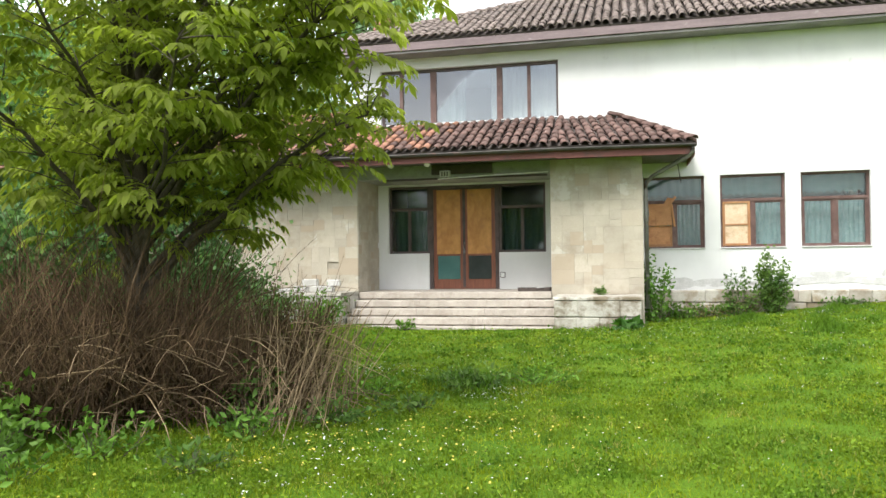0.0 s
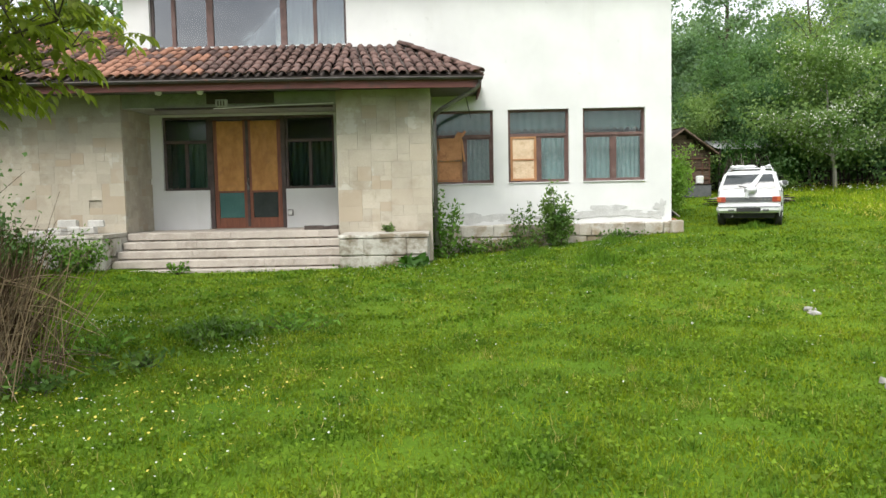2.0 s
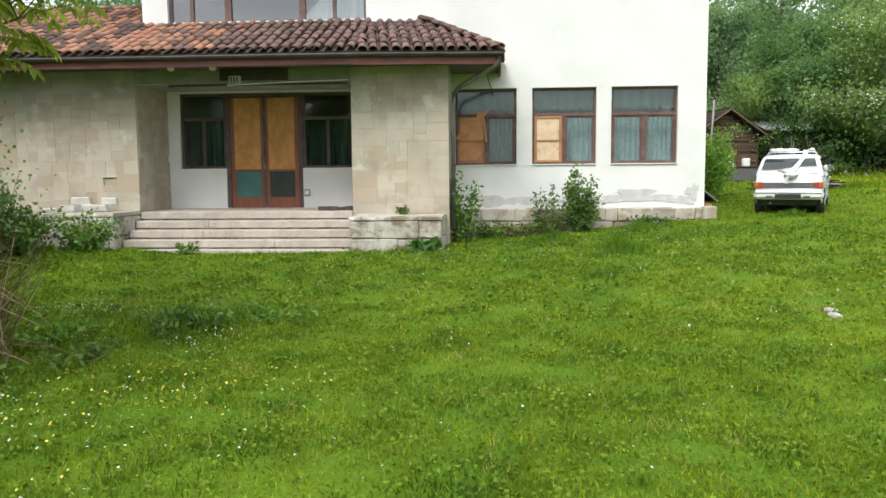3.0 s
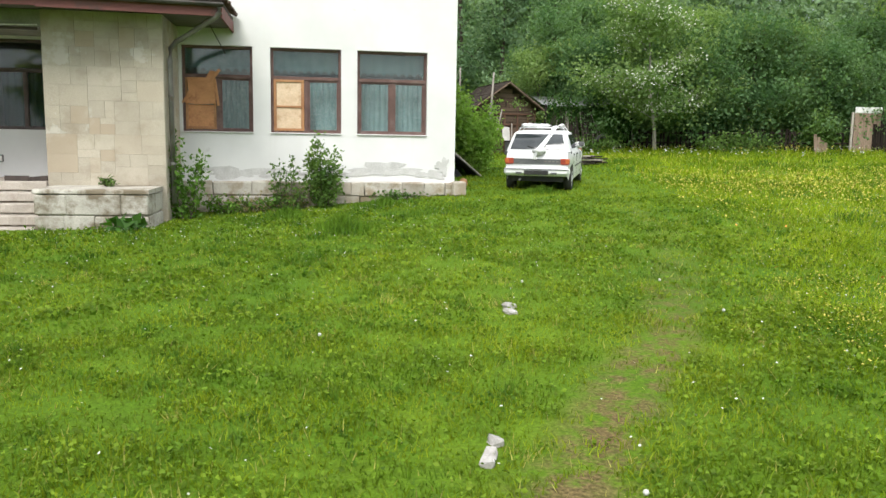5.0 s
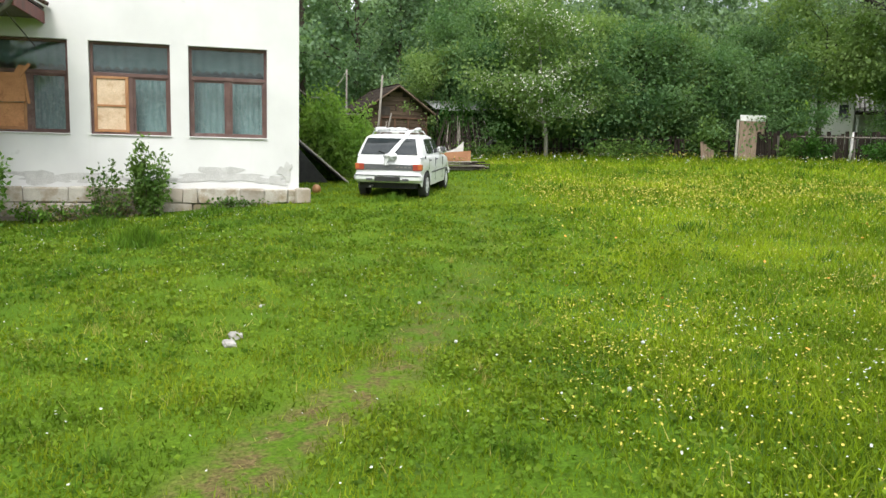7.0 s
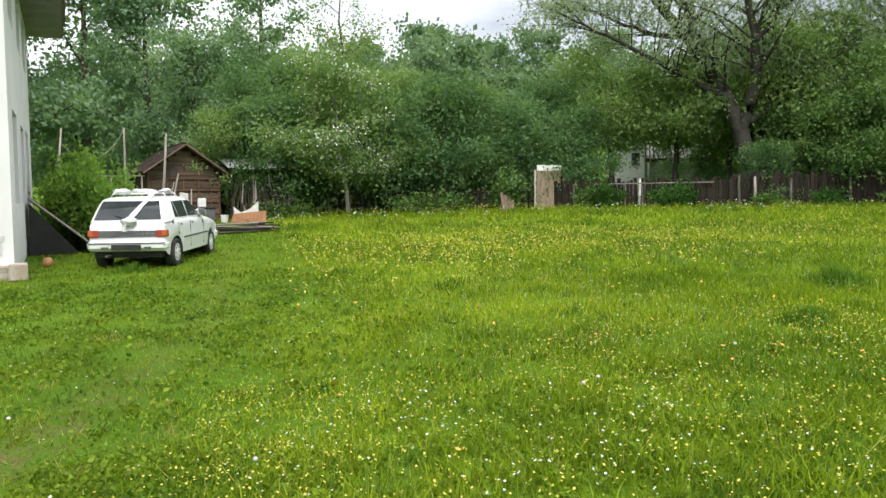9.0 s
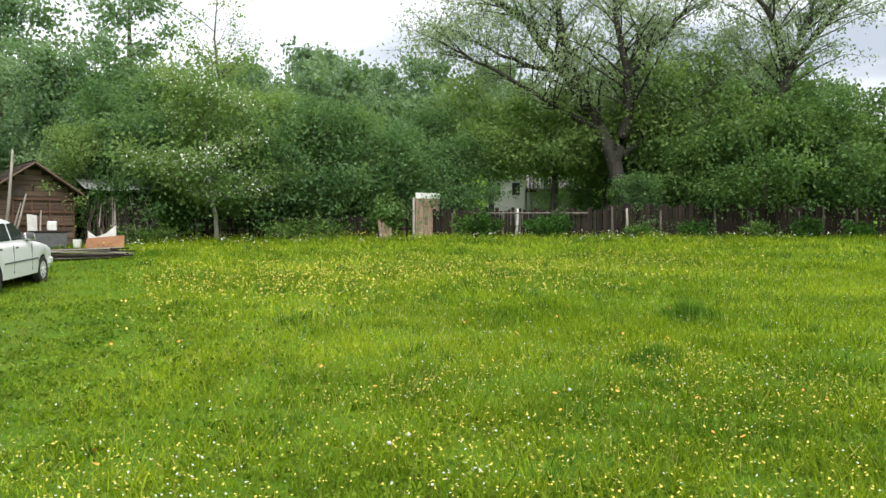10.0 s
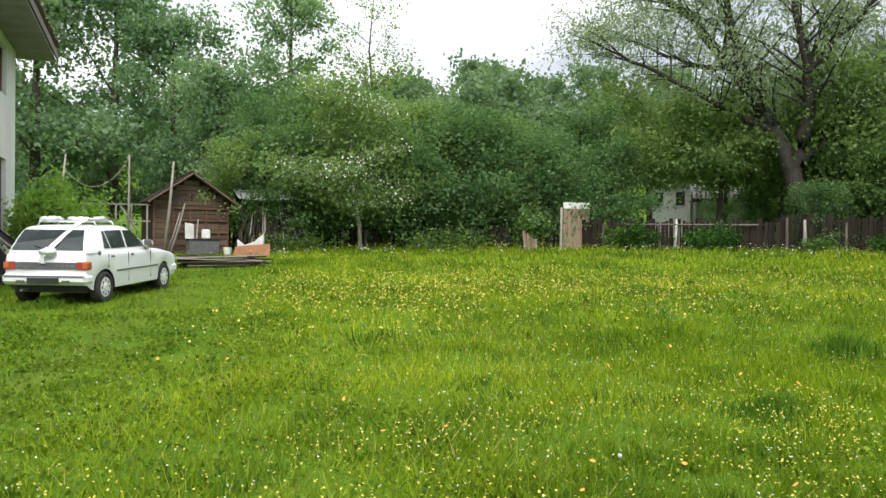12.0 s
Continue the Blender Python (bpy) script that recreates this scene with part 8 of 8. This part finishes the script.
def grass_patch(n, x0, x1, y0, y1, wide, seed, tall=1.0, mat=None, keep=None, floor=0.25, simple=False):
    rng = np.random.default_rng(seed)
    P = scatter(n, x0, x1, y0, y1, rng, keep=keep, floor=floor)
    h = np.array([meadow_height(x, y) for x, y in P[:, :2].tolist()]) * (0.55 + 0.9 * np.clip(P[:, 3], 0, 1.2)) * rng.uniform(0.6, 1.35, len(P)) * tall
    w = wide * rng.uniform(0.7, 1.3, len(P))
    lawn = P[:, 0] < np.array([meadow_edge(y) for y in P[:, 1].tolist()]) - 0.4 + rng.normal(size=len(P)) * 0.45
    for name, pick, m, label in (("lawn_grass", lawn, M_LAWN, "short uneven green lawn grass"), ("meadow_grass", ~lawn, M_GRASS, "tall yellow-green meadow grass")):
        if pick.any():
            tagged(new(name, blade_mesh(name, P[pick], h[pick], w[pick], rng, mat or m, 1.1, simple)), label, "grass", kind="stuff")


def off_track(x, y, r):
    return not (3 < x < 11 and r < track_wear(x, y) * 0.95 * (0.4 + 1.2 * abs(noise.noise((x * 2.5, y * 2.5, 5.0))))) if y > 4 else True


grass_patch(180000, -4.6, 13.5, 4.0, 9.0, 0.0085, 201, keep=off_track)
grass_patch(120000, -7.5, 16, 9.0, 14.0, 0.014, 202, keep=off_track, simple=True)
grass_patch(80000, -8, 26, 14.0, 20.0, 0.024, 203, 1.15, keep=off_track, simple=True)
grass_patch(60000, 5.9, 34, 20.0, 36.0, 0.036, 204, 1.3, simple=True)
grass_patch(70000, 13.5, 26, 3.0, 14.0, 0.022, 205, 1.1, simple=True)
grass_patch(35000, 24, 42, 4.0, 22.0, 0.04, 206, 1.25, simple=True)
grass_patch(100000, -7, 15, -4.0, 4.05, 0.014, 208, simple=True)
grass_patch(14000, -4.6, 14, 4.0, 15.0, 0.008, 207, 1.3, M_GRASS_DRY, simple=True)


def clover(n, x0, x1, y0, y1, size, seed):
    """Low broad leaves that mat the lawn."""
    rng = np.random.default_rng(seed)
    P = scatter(n, x0, x1, y0, y1, rng, 1.3, off_track, -0.25)
    c = P[:, :3].copy()
    c[:, 2] += rng.uniform(0.01, 0.055, len(c))
    way = rng.normal(size=(len(c), 3)) * np.array([1, 1, 0.35]) + np.array([0, 0, 0.15])
    L = size * rng.uniform(0.6, 1.4, len(c))
    v, t = leaf_arrays(c, unit(way), L, L * 0.75, rng)
    tagged(new("clover", fast_mesh("clover", v, t, M_CLOVER)), "low clover and broad weeds matting the lawn", "clover", kind="stuff")


clover(110000, -4.6, 11, 4.0, 9.5, 0.03, 211)
clover(40000, 6.0, 14.5, 4.0, 9.0, 0.04, 213)
clover(60000, -7.5, 11, 9.5, 17.5, 0.05, 212)
clover(26000, -7, 15, -3.5, 4.0, 0.055, 214)


# low clumps of darker grass and of straw, strewn over lawn and meadow
def unmown(x, y, r):
    return x > meadow_edge(y) + 0.2


def clumps(name, label, n, per, x0, x1, y0, y1, r, h, wide, mat, seed, keep=off_track):
    rng = np.random.default_rng(seed)
    cs = scatter(n, x0, x1, y0, y1, rng, 1.4, keep, -0.2)
    m = len(cs) * per
    size = np.repeat(rng.uniform(0.5, 1.4, len(cs)), per)
    a, rr = rng.uniform(0, 6.28, m), np.abs(rng.normal(size=m)) * r * size
    P = np.repeat(cs[:, :3], per, 0)
    P[:, 0] += rr * np.cos(a)
    P[:, 1] += rr * np.sin(a)
    hh = h * size * rng.uniform(0.5, 1.15, m)
    tagged(new(name, blade_mesh(name, P, hh, np.full(m, wide), rng, mat, 0.9, True)), label, "grass", kind="stuff")


M_CLUMP = foliage("dark_clump_grass", (0.045, 0.115, 0.012), (0.10, 0.19, 0.02), 1.1, 0.35, 0.0, 0.6)
clumps("grass_clumps", "low darker green grass clumps in the lawn", 360, 60, -4.5, 6.5, 4.2, 13, 0.10, 0.085, 0.009, M_CLUMP, 221)
clumps("grass_clumps", "darker green grass clumps in the far lawn", 220, 50, -6, 6, 12, 18, 0.16, 0.12, 0.018, M_CLUMP, 222)
clumps("grass_clumps", "taller green grass clumps in the meadow", 520, 50, 6.5, 20, 4.5, 16, 0.14, 0.15, 0.012, M_CLUMP, 223, unmown)
clumps("grass_clumps", "taller green grass clumps in the far meadow", 420, 40, 9, 36, 14, 32, 0.3, 0.18, 0.034, M_CLUMP, 224, unmown)
clumps("grass_clumps", "low darker green grass clumps behind the start of the walk", 300, 40, -6, 14, -3.5, 4.2, 0.12, 0.10, 0.012, M_CLUMP, 226)
clumps("straw_clumps", "small yellowed straw clumps in the lawn", 170, 36, -3.5, 8, 4.2, 13, 0.09, 0.085, 0.007, M_GRASS_DRY, 225)


# tall dark tufts
def tuft(x, y, r, h, n, seed, mat, label):
    rng = np.random.default_rng(seed)
    a, rr = rng.uniform(0, 6.28, n), np.abs(rng.normal(size=n)) * r * 0.55
    P = np.stack([x + rr * np.cos(a), y + rr * np.sin(a), np.zeros(n)], 1)
    P[:, 2] = [ground_z(px, py) for px, py in P[:, :2].tolist()]
    hh = h * rng.uniform(0.5, 1.1, n) * np.maximum(0.25, 1 - 0.6 * rr / r)
    return tagged(new("grass_tuft", blade_mesh("grass_tuft", P, hh, np.full(n, 0.016), rng, mat, 0.7)), label, "grass tuft", kind="stuff")


M_GRASS_DARK = foliage("dark_tuft_grass", (0.06, 0.14, 0.012), (0.12, 0.22, 0.02), 0.8, 0.3, 0.0, 0.6)
for i, (x, y, r, h, n) in enumerate(((3.3, 14.7, 0.55, 0.34, 700), (16.1, 11.2, 0.55, 0.36, 700), (-1.9, 9.0, 0.7, 0.26, 900), (2.4, 16.9, 0.5, 0.26, 500), (4.2, 17.7, 0.6, 0.24, 500), (13.5, 9.5, 0.5, 0.24, 600), (20.5, 9.8, 0.8, 0.3, 700), (17.5, 17.0, 0.8, 0.28, 600), (9.1, 21.3, 0.3, 0.3, 260), (8.35, 19.3, 0.35, 0.26, 260), (7.6, 18.4, 0.5, 0.2, 300))):
    tuft(x, y, r, h, n, 300 + i, M_GRASS_DARK, "tall dark green grass tuft in the meadow")


# flowers: small cupped heads on thin stalks
def flower_field(name, label, spots, size, mat, seed, rise=0.02, sides=6, cup=0.3, stalk=True):
    rng = np.random.default_rng(seed)
    n = len(spots)
    P = np.array([(x, y, ground_z(x, y)) for x, y in spots])
    h = np.array([meadow_height(x, y) for x, y in spots]) * rng.uniform(0.75, 1.5, n) + rise
    c = P + np.stack([np.zeros(n), np.zeros(n), h], 1)
    r = size * 0.5 * rng.uniform(0.7, 1.25, n)
    tilt = rng.normal(size=(n, 2)) * 0.35
    a = np.linspace(0, 2 * np.pi, sides, endpoint=False)
    ring = np.stack([np.cos(a), np.sin(a)], 1)
    v = np.zeros((n, sides + 1, 3))
    v[:, 0] = c
    for k in range(sides):
        v[:, k + 1, 0] = c[:, 0] + ring[k, 0] * r
        v[:, k + 1, 1] = c[:, 1] + ring[k, 1] * r
        v[:, k + 1, 2] = c[:, 2] + r * (cup + tilt[:, 0] * ring[k, 0] + tilt[:, 1] * ring[k, 1])
    kk = np.arange(n)[:, None, None] * (sides + 1)
    t = (kk + np.array([[[0, k + 1, (k + 1) % sides + 1] for k in range(sides)]])).reshape(-1, 3)
    return tagged(new(name, fast_mesh(name, v.reshape(-1, 3), t, mat)), label, "flowers", kind="stuff")


M_PETAL_W = surface("white_petals", (0.38, 0.41, 0.33), (0.54, 0.56, 0.48), 8, 60, 0.8)
M_PETAL_Y = surface("yellow_petals", (0.40, 0.34, 0.04), (0.54, 0.46, 0.08), 8, 60, 0.7)
M_PETAL_O = surface("orange_petals", (0.60, 0.24, 0.03), (0.70, 0.34, 0.05), 8, 60, 0.7)
M_CLOCK = surface("dandelion_clock_fluff", (0.42, 0.44, 0.39), (0.54, 0.55, 0.50), 10, 90, 1.0)
_f = random.Random(55)


def around(cx, cy, sx, sy, n):
    return [q for q in ((_f.gauss(cx, sx), _f.gauss(cy, sy)) for _ in range(n)) if not blocked(*q)]


def meadow(n, x0, x1, y0, y1):
    out = []
    while len(out) < n:
        x, y = _f.uniform(x0, x1), _f.uniform(y0, y1)
        if x < meadow_edge(y) + _f.gauss(0, 0.3) or blocked(x, y) or _f.random() > 0.35 + 0.9 * max(0, 0.5 + noise.noise((x * 0.5, y * 0.5, 7.0))):
            continue
        out.append((x, y))
    return out


white = sum((around(*a) for a in ((-2.2, 5.9, 0.35, 0.4, 110), (-1.4, 8.2, 0.25, 0.25, 90), (-3.5, 9.6, 0.7, 0.3, 260), (-2.3, 4.9, 0.6, 0.4, 90), (-0.5, 6.0, 1.2, 0.8, 90), (4.0, 17.3, 0.9, 0.25, 150), (1.4, 17.0, 0.7, 0.35, 70), (9.0, 7.2, 0.35, 0.3, 60), (8.2, 8.4, 0.4, 0.3, 60), (9.9, 7.6, 0.12, 0.08, 26), (1.0, 14.3, 1.5, 0.8, 220), (3.6, 15.4, 1.8, 0.7, 260), (-0.6, 15.0, 0.8, 0.4, 110), (5.0, 12.5, 1.2, 1.0, 160), (-1.5, 12.0, 2.0, 1.2, 200))), [])
white += [(x, y) for x, y in ((_f.uniform(-4, 9), _f.uniform(6, 17)) for _ in range(600)) if not blocked(x, y)]
flower_field("daisies", "scattered small white daisies in the grass", white, 0.0145, M_PETAL_W, 401)
flower_field("meadow_daisies", "small white flowers of the tall meadow", meadow(5200, 5.5, 24, 5, 18), 0.0125, M_PETAL_W, 402)
flower_field("far_daisies", "white umbels along the foot of the fence", [(x, y) for x, y in ((_f.uniform(12, 38), _f.uniform(16, 33)) for _ in range(2600)) if 33.0 < x * 0.45 + y * 0.89 < 38.2], 0.06, M_PETAL_W, 403, 0.06)
yellow = sum((around(*a) for a in ((-1.9, 6.4, 0.8, 0.5, 160), (-2.6, 5.4, 0.8, 0.6, 120), (-0.9, 6.9, 0.6, 0.5, 90))), [])
flower_field("buttercups", "yellow buttercups among the daisies", yellow, 0.018, M_PETAL_Y, 404)
flower_field("meadow_buttercups", "yellow buttercups of the tall meadow", meadow(11500, 5.5, 24, 7, 20) + meadow(5600, 6.5, 14, 4.5, 10), 0.0135, M_PETAL_Y, 405)
flower_field("far_buttercups", "yellow buttercups spread across the far meadow", [q for q in around(14.6, 19.2, 3.0, 1.9, 4200) + around(18.5, 17.0, 3.5, 2.2, 2200) if q[0] > meadow_edge(q[1])] + meadow(6000, 9, 32, 14, 30), 0.029, M_PETAL_Y, 406, 0.04)
flower_field("dandelions", "yellow dandelions by the hedge", around(16, 31.2, 3.5, 0.5, 160) + around(21, 30.2, 1.0, 0.3, 120), 0.05, M_PETAL_Y, 407, 0.1)
flower_field("hawkweed", "few orange hawkweed heads in the meadow", meadow(60, 7, 16, 5, 14), 0.03, M_PETAL_O, 408, 0.05)
clock = Geo()
for i in range(5):
    la = -math.pi / 2 + math.pi * i / 4
    for k in range(8):
        clock.v.append((0.014 * math.cos(la) * math.cos(k * math.pi / 4), 0.014 * math.cos(la) * math.sin(k * math.pi / 4), 0.014 * math.sin(la)))
for i in range(4):
    for k in range(8):
        clock.f.append((i * 8 + k, i * 8 + (k + 1) % 8, (i + 1) * 8 + (k + 1) % 8, (i + 1) * 8 + k))
clock_me = clock.mesh("seed_head", M_CLOCK, True)
stalk_me = Geo().tube([(0, 0, -0.2), (0.005, 0, -0.1), (0, 0, 0)], 0.003, 5).mesh("stalk", M_GRASS)
for x, y in around(8.6, 7.8, 1.5, 1.2, 7) + around(5.6, 9.8, 1.5, 1.5, 3) + around(3.0, 8.0, 1.5, 1.5, 2):
    d = thing("dandelion_clock", "white dandelion seed head in the grass", "flower", pose(x, y, ground_z(x, y) + 0.17), "dandelion clocks")
    part("seed_head", clock_me, None, d)
    part("stalk", stalk_me, None, d)
